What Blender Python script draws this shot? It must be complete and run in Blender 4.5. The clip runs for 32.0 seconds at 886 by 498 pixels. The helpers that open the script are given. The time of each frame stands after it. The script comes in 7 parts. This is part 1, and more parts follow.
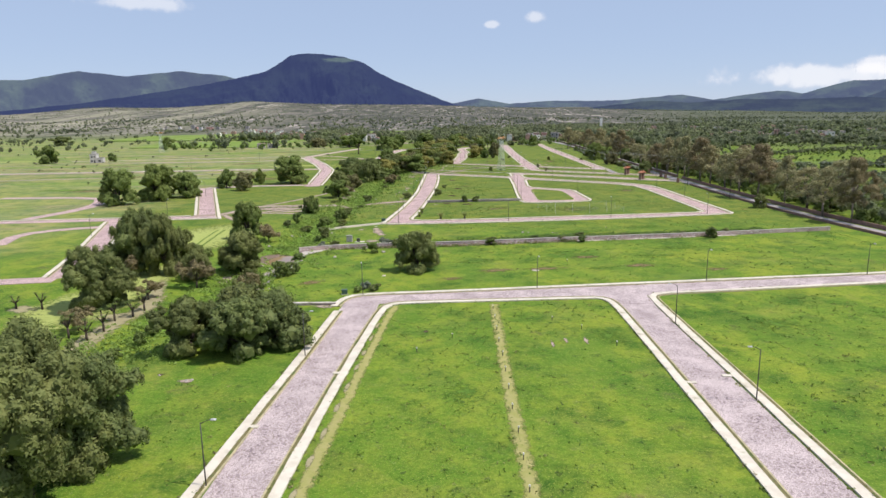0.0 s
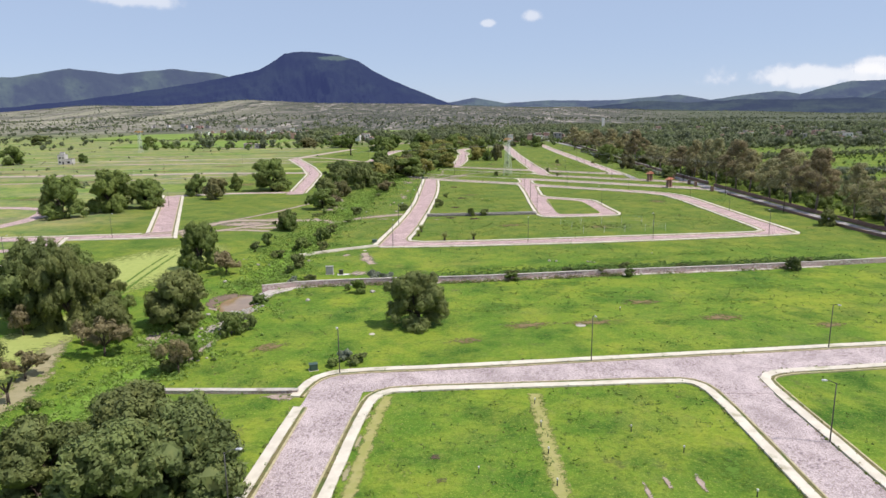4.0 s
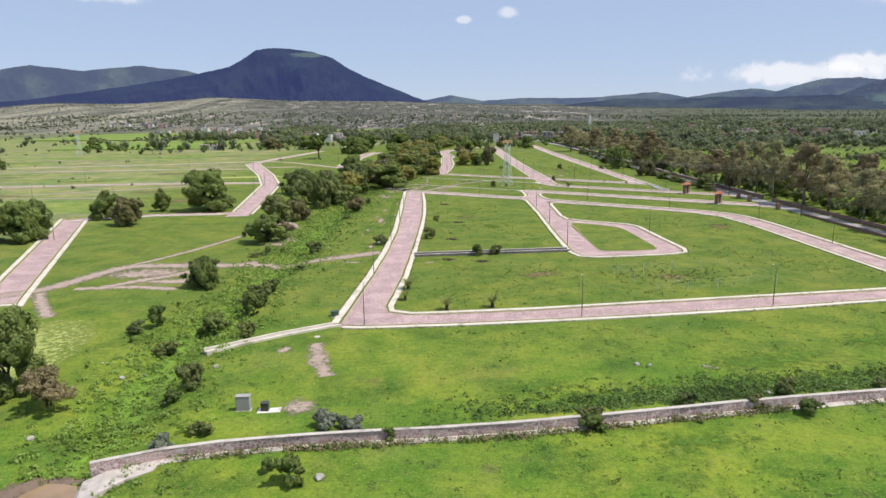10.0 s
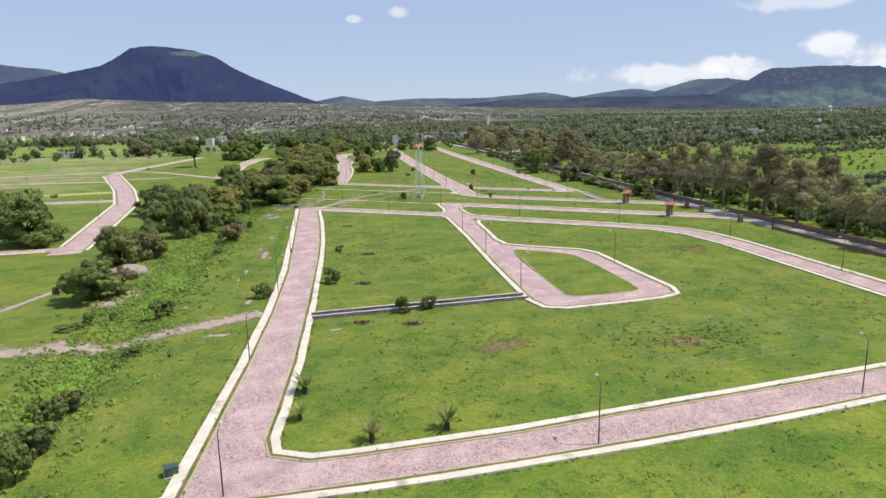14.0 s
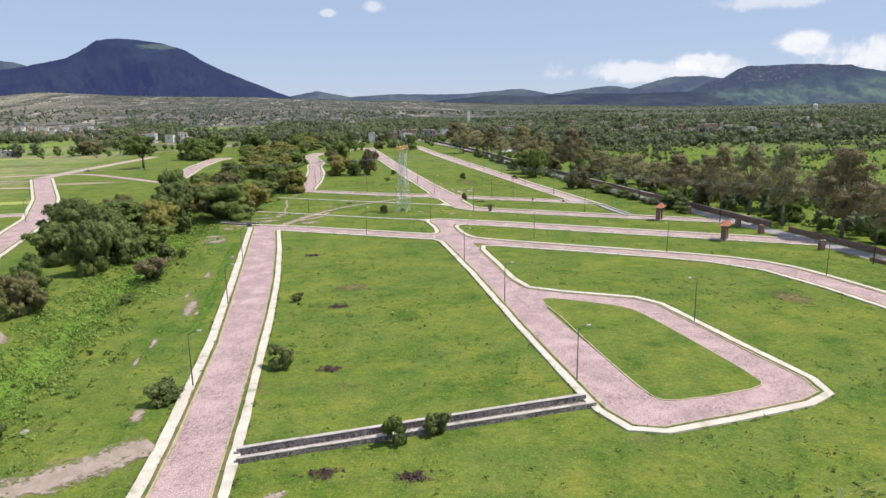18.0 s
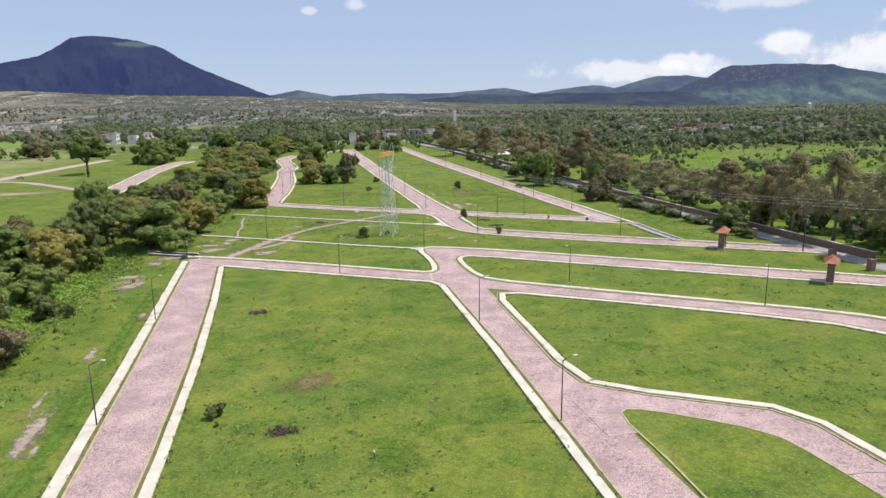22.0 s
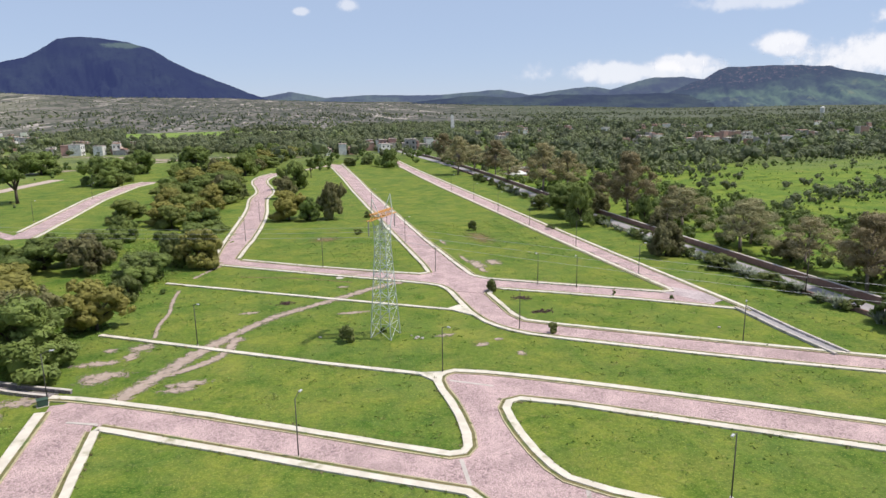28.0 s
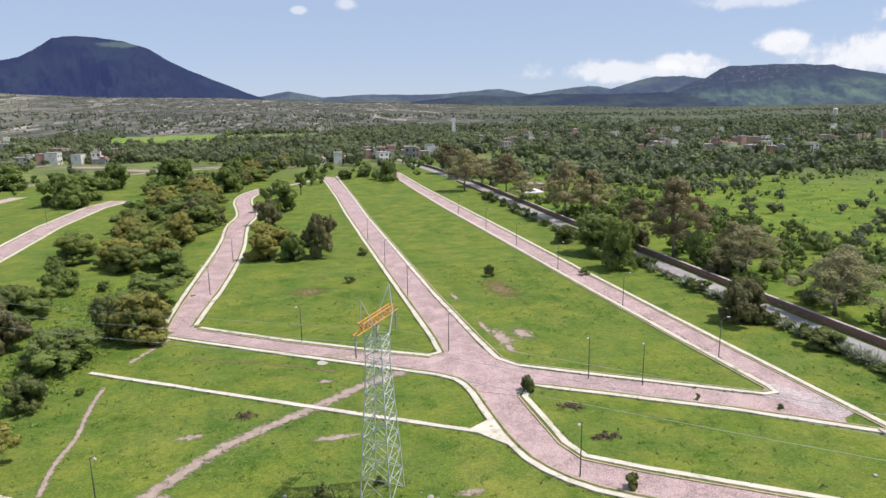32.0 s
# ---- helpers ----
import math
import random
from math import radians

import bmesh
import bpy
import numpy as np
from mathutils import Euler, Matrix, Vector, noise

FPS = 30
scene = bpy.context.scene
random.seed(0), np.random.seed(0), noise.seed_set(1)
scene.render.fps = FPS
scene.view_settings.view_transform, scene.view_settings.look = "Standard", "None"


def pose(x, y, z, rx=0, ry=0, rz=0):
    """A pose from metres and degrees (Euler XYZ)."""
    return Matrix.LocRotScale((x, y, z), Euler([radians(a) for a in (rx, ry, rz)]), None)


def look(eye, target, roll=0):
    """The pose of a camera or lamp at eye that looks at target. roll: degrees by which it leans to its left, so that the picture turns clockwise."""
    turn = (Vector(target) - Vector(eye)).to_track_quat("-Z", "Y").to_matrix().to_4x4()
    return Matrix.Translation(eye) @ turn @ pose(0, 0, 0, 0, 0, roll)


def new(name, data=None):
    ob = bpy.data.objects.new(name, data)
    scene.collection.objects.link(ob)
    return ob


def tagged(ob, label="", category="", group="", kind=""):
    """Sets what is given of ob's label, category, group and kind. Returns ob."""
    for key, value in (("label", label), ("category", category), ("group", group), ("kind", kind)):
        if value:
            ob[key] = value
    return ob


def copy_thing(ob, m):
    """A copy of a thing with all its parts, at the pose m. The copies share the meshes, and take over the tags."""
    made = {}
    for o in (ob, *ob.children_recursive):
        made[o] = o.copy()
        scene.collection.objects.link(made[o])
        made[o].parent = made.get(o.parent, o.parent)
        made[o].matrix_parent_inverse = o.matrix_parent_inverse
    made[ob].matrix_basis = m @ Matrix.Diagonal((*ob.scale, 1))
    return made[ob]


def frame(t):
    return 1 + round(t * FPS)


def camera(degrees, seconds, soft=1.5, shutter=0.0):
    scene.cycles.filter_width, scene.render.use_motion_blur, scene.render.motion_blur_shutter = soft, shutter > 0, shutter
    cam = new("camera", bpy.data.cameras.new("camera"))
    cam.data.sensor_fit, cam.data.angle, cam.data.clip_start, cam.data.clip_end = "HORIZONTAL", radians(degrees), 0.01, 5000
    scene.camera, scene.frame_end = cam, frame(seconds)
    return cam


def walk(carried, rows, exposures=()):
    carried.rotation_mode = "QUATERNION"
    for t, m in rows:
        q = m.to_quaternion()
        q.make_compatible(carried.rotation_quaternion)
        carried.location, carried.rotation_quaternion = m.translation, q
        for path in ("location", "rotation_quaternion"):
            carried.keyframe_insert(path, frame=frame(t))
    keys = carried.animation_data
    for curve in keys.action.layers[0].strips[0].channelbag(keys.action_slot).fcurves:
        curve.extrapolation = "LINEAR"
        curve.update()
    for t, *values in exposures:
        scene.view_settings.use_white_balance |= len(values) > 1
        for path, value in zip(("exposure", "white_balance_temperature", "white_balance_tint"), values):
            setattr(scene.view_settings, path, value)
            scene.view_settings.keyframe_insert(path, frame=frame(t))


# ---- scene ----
cam = camera(67.74, 32.0)

PATH = [
    (0.0, pose(4.93, -54.28, 32.90, 78.423, 0.859, 0.865)),
    (1.0, pose(4.06, -44.62, 32.63, 78.482, 0.620, 0.752)),
    (2.0, pose(3.37, -34.92, 32.54, 78.476, 0.682, 0.654)),
    (3.0, pose(2.73, -25.14, 32.56, 78.387, 0.717, 0.597)),
    (4.0, pose(1.95, -15.20, 32.43, 78.363, 0.662, 0.478)),
    (5.0, pose(1.13, -5.01, 32.28, 78.320, 0.624, 0.389)),
    (6.0, pose(0.36, 5.54, 32.19, 78.331, 0.758, 0.240)),
    (7.0, pose(-0.31, 16.35, 32.14, 78.322, 0.555, 0.240)),
    (8.0, pose(-1.04, 27.31, 32.11, 78.293, 0.635, 0.148)),
    (9.0, pose(-1.87, 38.30, 32.02, 78.254, 0.714, -0.002)),
    (9.5, pose(-2.23, 43.82, 32.01, 78.167, 0.770, -0.435)),
    (10.0, pose(-2.54, 49.37, 32.00, 78.162, 0.732, -1.613)),
    (10.5, pose(-2.82, 54.94, 31.96, 78.117, 0.817, -2.406)),
    (11.0, pose(-3.05, 60.54, 31.90, 78.130, 0.930, -3.986)),
    (11.5, pose(-3.25, 66.15, 31.80, 78.073, 0.913, -5.333)),
    (12.0, pose(-3.41, 71.77, 31.68, 78.115, 0.877, -6.744)),
    (12.5, pose(-3.51, 77.38, 31.56, 78.064, 0.780, -8.032)),
    (13.0, pose(-3.50, 83.01, 31.48, 78.097, 0.792, -9.281)),
    (13.5, pose(-3.31, 88.57, 31.41, 78.045, 0.940, -10.181)),
    (14.0, pose(-2.97, 94.12, 31.37, 78.087, 1.067, -10.694)),
    (14.5, pose(-2.52, 99.62, 31.31, 78.012, 1.034, -11.139)),
    (15.0, pose(-1.98, 105.10, 31.26, 77.958, 0.931, -11.373)),
    (16.0, pose(-0.81, 116.06, 31.15, 77.888, 0.744, -11.606)),
    (17.0, pose(0.21, 127.08, 31.02, 77.839, 0.960, -12.188)),
    (18.0, pose(1.21, 138.00, 30.79, 77.740, 0.762, -12.773)),
    (19.0, pose(2.56, 148.78, 30.44, 77.775, 0.763, -13.414)),
    (20.0, pose(4.15, 159.50, 30.18, 77.715, 0.523, -14.056)),
    (21.0, pose(5.96, 170.08, 29.97, 77.616, 0.665, -14.224)),
    (22.0, pose(7.79, 180.49, 29.66, 77.679, 0.715, -14.217)),
    (23.0, pose(9.51, 190.63, 29.42, 77.731, 0.650, -14.370)),
    (24.0, pose(11.22, 200.44, 29.56, 77.694, 0.851, -14.430)),
    (25.0, pose(12.80, 209.80, 30.18, 77.648, 1.005, -14.489)),
    (26.0, pose(14.22, 218.65, 31.35, 77.770, 0.411, -14.408)),
    (27.0, pose(15.50, 227.13, 32.86, 77.785, 0.430, -14.563)),
    (28.0, pose(16.84, 235.35, 34.40, 77.767, 0.746, -14.784)),
    (29.0, pose(18.43, 243.52, 35.73, 77.723, 0.721, -14.694)),
    (30.0, pose(20.05, 252.05, 36.89, 77.639, 0.767, -14.732)),
    (31.0, pose(21.66, 260.96, 37.99, 77.620, 0.874, -14.848)),
    (32.0, pose(23.29, 270.05, 39.02, 77.662, 0.804, -14.896)),
]
walk(cam, PATH)
import itertools

# ---- light ----
SUN_AZ, SUN_EL = radians(104), radians(60)
world = bpy.data.worlds.new("sky")
scene.world = world
world.use_nodes = True
wn = world.node_tree.nodes
sky = wn.new("ShaderNodeTexSky")
sky.sky_type, sky.sun_disc = "NISHITA", False
sky.sun_elevation, sky.sun_rotation = SUN_EL, SUN_AZ
sky.altitude, sky.air_density, sky.dust_density, sky.ozone_density = 1900, 1.0, 0.25, 4.0
air = wn.new("ShaderNodeMix")
air.data_type, air.blend_type = "RGBA", "MULTIPLY"
air.inputs[0].default_value = 1.0
air.inputs[7].default_value = (1.10, 1.0, 1.04, 1)
world.node_tree.links.new(sky.outputs[0], air.inputs[6])
veil = wn.new("ShaderNodeMix")
veil.data_type = "RGBA"
veil.inputs[0].default_value = 0.76
veil.inputs[7].default_value = (3.80, 4.72, 6.38, 1)
world.node_tree.links.new(air.outputs[2], veil.inputs[6])
world.node_tree.links.new(veil.outputs[2], wn["Background"].inputs[0])
wn["Background"].inputs[1].default_value = 0.105
sun = new("sun", bpy.data.lights.new("sun", "SUN"))
sun.data.energy, sun.data.angle, sun.data.color = 3.95, radians(0.6), (1.0, 0.938, 0.865)
sun_way = Vector((math.sin(SUN_AZ) * math.cos(SUN_EL), math.cos(SUN_AZ) * math.cos(SUN_EL), math.sin(SUN_EL)))
sun.matrix_world = look(sun_way * 300, (0, 0, 0))
scene.view_settings.exposure = 0.22

rnd = random.Random(7)
nrs = np.random.RandomState(11)


# ---- materials ----
def graph(name):
    m = bpy.data.materials.new(name)
    m.use_nodes = True
    t = m.node_tree
    return m, t, t.nodes["Principled BSDF"]


def node(t, kind, **values):
    n = t.nodes.new("ShaderNode" + kind)
    for key, value in values.items():
        n.inputs[key.replace("_", " ")].default_value = value
    return n


def noise_of(t, vec, scale, detail=5.0, rough=0.6):
    n = node(t, "TexNoise", Scale=scale, Detail=detail, Roughness=rough)
    t.links.new(vec, n.inputs["Vector"])
    return n.outputs["Fac"]


def ramp(t, fac, lo, hi):
    n = node(t, "MapRange")
    n.interpolation_type = "SMOOTHSTEP"
    n.inputs["From Min"].default_value, n.inputs["From Max"].default_value = lo, hi
    t.links.new(fac, n.inputs["Value"])
    return n.outputs["Result"]


def blend(t, fac, a, b):
    n = t.nodes.new("ShaderNodeMix")
    n.data_type = "RGBA"
    if isinstance(fac, float):
        n.inputs[0].default_value = fac
    else:
        t.links.new(fac, n.inputs[0])
    for socket, value in ((n.inputs[6], a), (n.inputs[7], b)):
        if isinstance(value, tuple):
            socket.default_value = (*value, 1)
        else:
            t.links.new(value, socket)
    return n.outputs[2]


def maths(t, kind, a, b):
    n = t.nodes.new("ShaderNodeMath")
    n.operation = kind
    for socket, value in ((n.inputs[0], a), (n.inputs[1], b)):
        if isinstance(value, (int, float)):
            socket.default_value = value
        else:
            t.links.new(value, socket)
    return n.outputs[0]


def relief(t, shader, height, strength, distance):
    n = node(t, "Bump", Strength=strength, Distance=distance)
    t.links.new(height, n.inputs["Height"])
    t.links.new(n.outputs[0], shader.inputs["Normal"])


def surface(name, c1, c2, scale, c3=None, scale3=1.0, lo3=0.55, hi3=0.7, rough=0.85, metal=0.0, bump=0.3, fine=None, size=0.03):
    """A weathered surface: two tones by one noise, stains by another, relief by a third."""
    m, t, p = graph(name)
    pos = t.nodes.new("ShaderNodeNewGeometry").outputs["Position"]
    col = blend(t, ramp(t, noise_of(t, pos, scale), 0.35, 0.65), c1, c2)
    if c3:
        col = blend(t, ramp(t, noise_of(t, pos, scale3), lo3, hi3), col, c3)
    t.links.new(col, p.inputs["Base Color"])
    p.inputs["Roughness"].default_value, p.inputs["Metallic"].default_value = rough, metal
    relief(t, p, noise_of(t, pos, fine or scale * 3), bump, size)
    return m


def grass_material():
    m, t, p = graph("meadow_grass")
    pos = t.nodes.new("ShaderNodeNewGeometry").outputs["Position"]
    xyz = t.nodes.new("ShaderNodeSeparateXYZ")
    t.links.new(pos, xyz.inputs[0])
    lush = blend(t, ramp(t, noise_of(t, pos, 0.035, 4), 0.36, 0.64), (0.268, 0.355, 0.042), (0.188, 0.302, 0.038))
    lush = blend(t, ramp(t, noise_of(t, pos, 0.11, 7, 0.68), 0.46, 0.64), lush, (0.088, 0.180, 0.026))
    dull = blend(t, ramp(t, noise_of(t, pos, 0.05, 4), 0.36, 0.64), (0.228, 0.262, 0.055), (0.170, 0.222, 0.044))
    dull = blend(t, ramp(t, noise_of(t, pos, 0.13, 7, 0.68), 0.46, 0.66), dull, (0.105, 0.180, 0.027))
    dull = blend(t, ramp(t, noise_of(t, pos, 0.9, 6, 0.75), 0.54, 0.72), dull, (0.290, 0.265, 0.105))
    where = maths(t, "ADD", xyz.outputs[1], maths(t, "MULTIPLY", noise_of(t, pos, 0.03, 4), 70))
    east = ramp(t, xyz.outputs[0], 118, 128)
    col = blend(t, maths(t, "SUBTRACT", ramp(t, where, 140, 215), maths(t, "MULTIPLY", east, 0.5)), lush, dull)
    mottle = ramp(t, noise_of(t, pos, 0.24, 10, 0.85), 0.44, 0.56)
    col = blend(t, maths(t, "MULTIPLY", mottle, 0.34), col, (0.290, 0.352, 0.050))
    mottle = ramp(t, noise_of(t, pos, 0.17, 10, 0.85), 0.53, 0.62)
    col = blend(t, maths(t, "MULTIPLY", mottle, 0.45), col, (0.100, 0.190, 0.026))
    west = ramp(t, maths(t, "ADD", xyz.outputs[0], maths(t, "MULTIPLY", noise_of(t, pos, 0.02, 4), 60)), -60, -110)
    pale = blend(t, ramp(t, noise_of(t, pos, 0.018, 5, 0.65), 0.42, 0.60), (0.335, 0.372, 0.128), (0.415, 0.392, 0.190))
    col = blend(t, maths(t, "MULTIPLY", west, 0.88), col, pale)
    # long narrow fields on the western plain
    band = t.nodes.new("ShaderNodeVectorMath")
    band.operation = "MULTIPLY"
    t.links.new(pos, band.inputs[0])
    band.inputs[1].default_value = (0.16, 1.0, 0.0)
    brown = maths(t, "MULTIPLY", ramp(t, noise_of(t, band.outputs[0], 0.035, 6, 0.6), 0.52, 0.60), west)
    col = blend(t, maths(t, "MULTIPLY", brown, 0.7), col, (0.380, 0.325, 0.195))
    fresh = maths(t, "MULTIPLY", ramp(t, noise_of(t, band.outputs[0], 0.024, 5, 0.55), 0.54, 0.60), west)
    col = blend(t, maths(t, "MULTIPLY", fresh, 0.7), col, (0.235, 0.350, 0.070))
    col = blend(t, ramp(t, noise_of(t, pos, 0.5, 6, 0.72), 0.54, 0.74), col, (0.270, 0.312, 0.074))
    col = blend(t, ramp(t, noise_of(t, pos, 0.075, 7, 0.72), 0.60, 0.72), col, (0.245, 0.185, 0.090))
    col = blend(t, maths(t, "MULTIPLY", ramp(t, noise_of(t, pos, 1.6, 7, 0.78), 0.54, 0.72), 0.6), col, (0.080, 0.135, 0.026))
    col = blend(t, ramp(t, noise_of(t, pos, 0.30, 6, 0.72), 0.57, 0.70), col, (0.118, 0.172, 0.036))
    col = blend(t, maths(t, "MULTIPLY", ramp(t, noise_of(t, pos, 0.062, 5, 0.62), 0.52, 0.68), 0.35), col, (0.272, 0.300, 0.076))
    tuft = ramp(t, noise_of(t, pos, 1.5, 9, 0.84), 0.38, 0.62)
    blade = blend(t, tuft, (0.64, 0.66, 0.66), (1.0, 0.98, 0.95))
    broad_tone = blend(t, ramp(t, noise_of(t, pos, 0.05, 9, 0.76), 0.40, 0.60), (0.72, 0.84, 0.80), (1.20, 1.08, 1.0))
    plot_tone = blend(t, ramp(t, noise_of(t, pos, 0.17, 5, 0.62), 0.38, 0.62), (0.60, 0.74, 0.72), (0.94, 0.92, 0.98))
    for shade in (blade, broad_tone, plot_tone):
        n = t.nodes.new("ShaderNodeMix")
        n.data_type, n.blend_type = "RGBA", "MULTIPLY"
        n.inputs[0].default_value = 1.0
        t.links.new(col, n.inputs[6])
        t.links.new(shade, n.inputs[7])
        col = n.outputs[2]
    # bushy floor of the woods, then the long strips of the far plain
    beyond = maths(t, "ADD", xyz.outputs[1], maths(t, "MULTIPLY", maths(t, "SUBTRACT", noise_of(t, pos, 0.012, 5), 0.5), 240))
    beyond = maths(t, "ADD", beyond, maths(t, "MULTIPLY", ramp(t, xyz.outputs[0], 130, 330), 175))
    beyond = maths(t, "SUBTRACT", beyond, maths(t, "MULTIPLY", ramp(t, xyz.outputs[0], -90, -260), 360))
    floor_tone = blend(t, ramp(t, noise_of(t, pos, 0.03, 6, 0.7), 0.42, 0.60), (0.150, 0.185, 0.060), (0.090, 0.115, 0.050))
    col = blend(t, ramp(t, beyond, 660, 730), col, floor_tone)
    long_way = t.nodes.new("ShaderNodeVectorMath")
    long_way.operation = "MULTIPLY"
    t.links.new(pos, long_way.inputs[0])
    long_way.inputs[1].default_value = (1.0, 0.2, 0.0)
    strip = long_way.outputs[0]
    eastward = ramp(t, maths(t, "SUBTRACT", xyz.outputs[0], maths(t, "MULTIPLY", xyz.outputs[1], 0.27)), -150, 350)
    col = blend(t, ramp(t, noise_of(t, pos, 4.2, 6, 0.8), 0.53, 0.66), col, (0.290, 0.322, 0.068))
    dry = blend(t, ramp(t, noise_of(t, strip, 0.006, 6, 0.65), 0.40, 0.60), (0.190, 0.170, 0.148), (0.118, 0.110, 0.094))
    bare = ramp(t, noise_of(t, strip, 0.011, 8, 0.74), 0.535, 0.61)
    dry = blend(t, maths(t, "MULTIPLY", bare, maths(t, "SUBTRACT", 1.0, maths(t, "MULTIPLY", eastward, 0.85))), dry, (0.450, 0.395, 0.345))
    dry = blend(t, ramp(t, noise_of(t, strip, 0.035, 9, 0.8), 0.46, 0.54), dry, (0.052, 0.060, 0.044))
    dry = blend(t, maths(t, "MULTIPLY", eastward, 0.75), dry, blend(t, ramp(t, noise_of(t, strip, 0.05, 8, 0.8), 0.42, 0.58), (0.120, 0.135, 0.078), (0.058, 0.070, 0.042)))
    # the far plain turns paler tan towards the west
    westward = ramp(t, maths(t, "ADD", xyz.outputs[0], maths(t, "MULTIPLY", xyz.outputs[1], 0.22)), 150, -500)
    dry = blend(t, maths(t, "MULTIPLY", westward, maths(t, "MULTIPLY", ramp(t, noise_of(t, strip, 0.009, 7, 0.7), 0.40, 0.58), 0.7)), dry, (0.335, 0.315, 0.225))
    far = maths(t, "ADD", xyz.outputs[1], maths(t, "MULTIPLY", noise_of(t, pos, 0.004, 3), 500))
    col = blend(t, ramp(t, far, 1150, 1650), col, dry)
    t.links.new(col, p.inputs["Base Color"])
    p.inputs["Roughness"].default_value = 0.95
    p.inputs["Specular IOR Level"].default_value = 0.1
    relief(t, p, noise_of(t, pos, 1.3, 6, 0.7), 0.6, 0.22)
    return m


def cobble_material(name, a, b, c, size=4.6, joint=(0.26, 0.20, 0.175)):
    m, t, p = graph(name)
    pos = t.nodes.new("ShaderNodeNewGeometry").outputs["Position"]
    cell = node(t, "TexVoronoi", Scale=size, Randomness=0.9)
    t.links.new(pos, cell.inputs["Vector"])
    gap = node(t, "TexVoronoi", Scale=size, Randomness=0.9)
    gap.feature = "DISTANCE_TO_EDGE"
    t.links.new(pos, gap.inputs["Vector"])
    tone = t.nodes.new("ShaderNodeSeparateColor")
    t.links.new(cell.outputs["Color"], tone.inputs[0])
    col = blend(t, tone.outputs[0], a, b)
    col = blend(t, ramp(t, tone.outputs[1], 0.72, 0.95), col, c)
    col = blend(t, ramp(t, noise_of(t, pos, 0.25, 5), 0.4, 0.68), col, tuple(v * 1.12 for v in a))
    col = blend(t, ramp(t, noise_of(t, pos, 0.09, 4), 0.56, 0.75), col, tuple(v * 0.8 for v in b))
    col = blend(t, ramp(t, gap.outputs["Distance"], 0.09, 0.02), col, joint)
    t.links.new(col, p.inputs["Base Color"])
    p.inputs["Roughness"].default_value = 0.8
    relief(t, p, ramp(t, gap.outputs["Distance"], 0.0, 0.16), 0.6, 0.05)
    return m


def leaf_material(name, a, b, c, stands=False):
    m, t, p = graph(name)
    info = t.nodes.new("ShaderNodeObjectInfo").outputs["Random"]
    geo = t.nodes.new("ShaderNodeNewGeometry")
    col = blend(t, maths(t, "ADD", maths(t, "MULTIPLY", geo.outputs["Random Per Island"], 0.55), 0.22), a, b)
    clump = noise_of(t, geo.outputs["Position"], 0.11, 3, 0.6)
    col = blend(t, ramp(t, clump, 0.50, 0.66), col, tuple(v * 0.80 for v in b))
    col = blend(t, ramp(t, clump, 0.46, 0.32), col, tuple(v * 1.15 for v in a))
    if stands:
        stand = noise_of(t, geo.outputs["Position"], 0.016, 4, 0.6)
        col = blend(t, ramp(t, stand, 0.52, 0.62), col, tuple(v * 0.62 for v in b))
        col = blend(t, maths(t, "MULTIPLY", ramp(t, stand, 0.47, 0.38), 0.7), col, (a[0] * 1.2, a[1] * 1.25, a[2] * 0.9))
    bough = noise_of(t, geo.outputs["Position"], 0.55, 3, 0.6)
    col = blend(t, maths(t, "MULTIPLY", ramp(t, bough, 0.50, 0.68), 0.55), col, tuple(v * 0.62 for v in b))
    col = blend(t, maths(t, "MULTIPLY", ramp(t, bough, 0.48, 0.34), 0.45), col, tuple(v * 1.2 for v in c))
    col = blend(t, maths(t, "MULTIPLY", info, 0.6), col, c)
    t.links.new(col, p.inputs["Base Color"])
    p.inputs["Roughness"].default_value = 0.65
    p.inputs["Specular IOR Level"].default_value = 0.25
    through_leaf = t.nodes.new("ShaderNodeBsdfTranslucent")
    t.links.new(col, through_leaf.inputs[0])
    mix = node(t, "MixShader", Fac=0.32)
    t.links.new(p.outputs[0], mix.inputs[1])
    t.links.new(through_leaf.outputs[0], mix.inputs[2])
    t.links.new(mix.outputs[0], t.nodes["Material Output"].inputs[0])
    return m


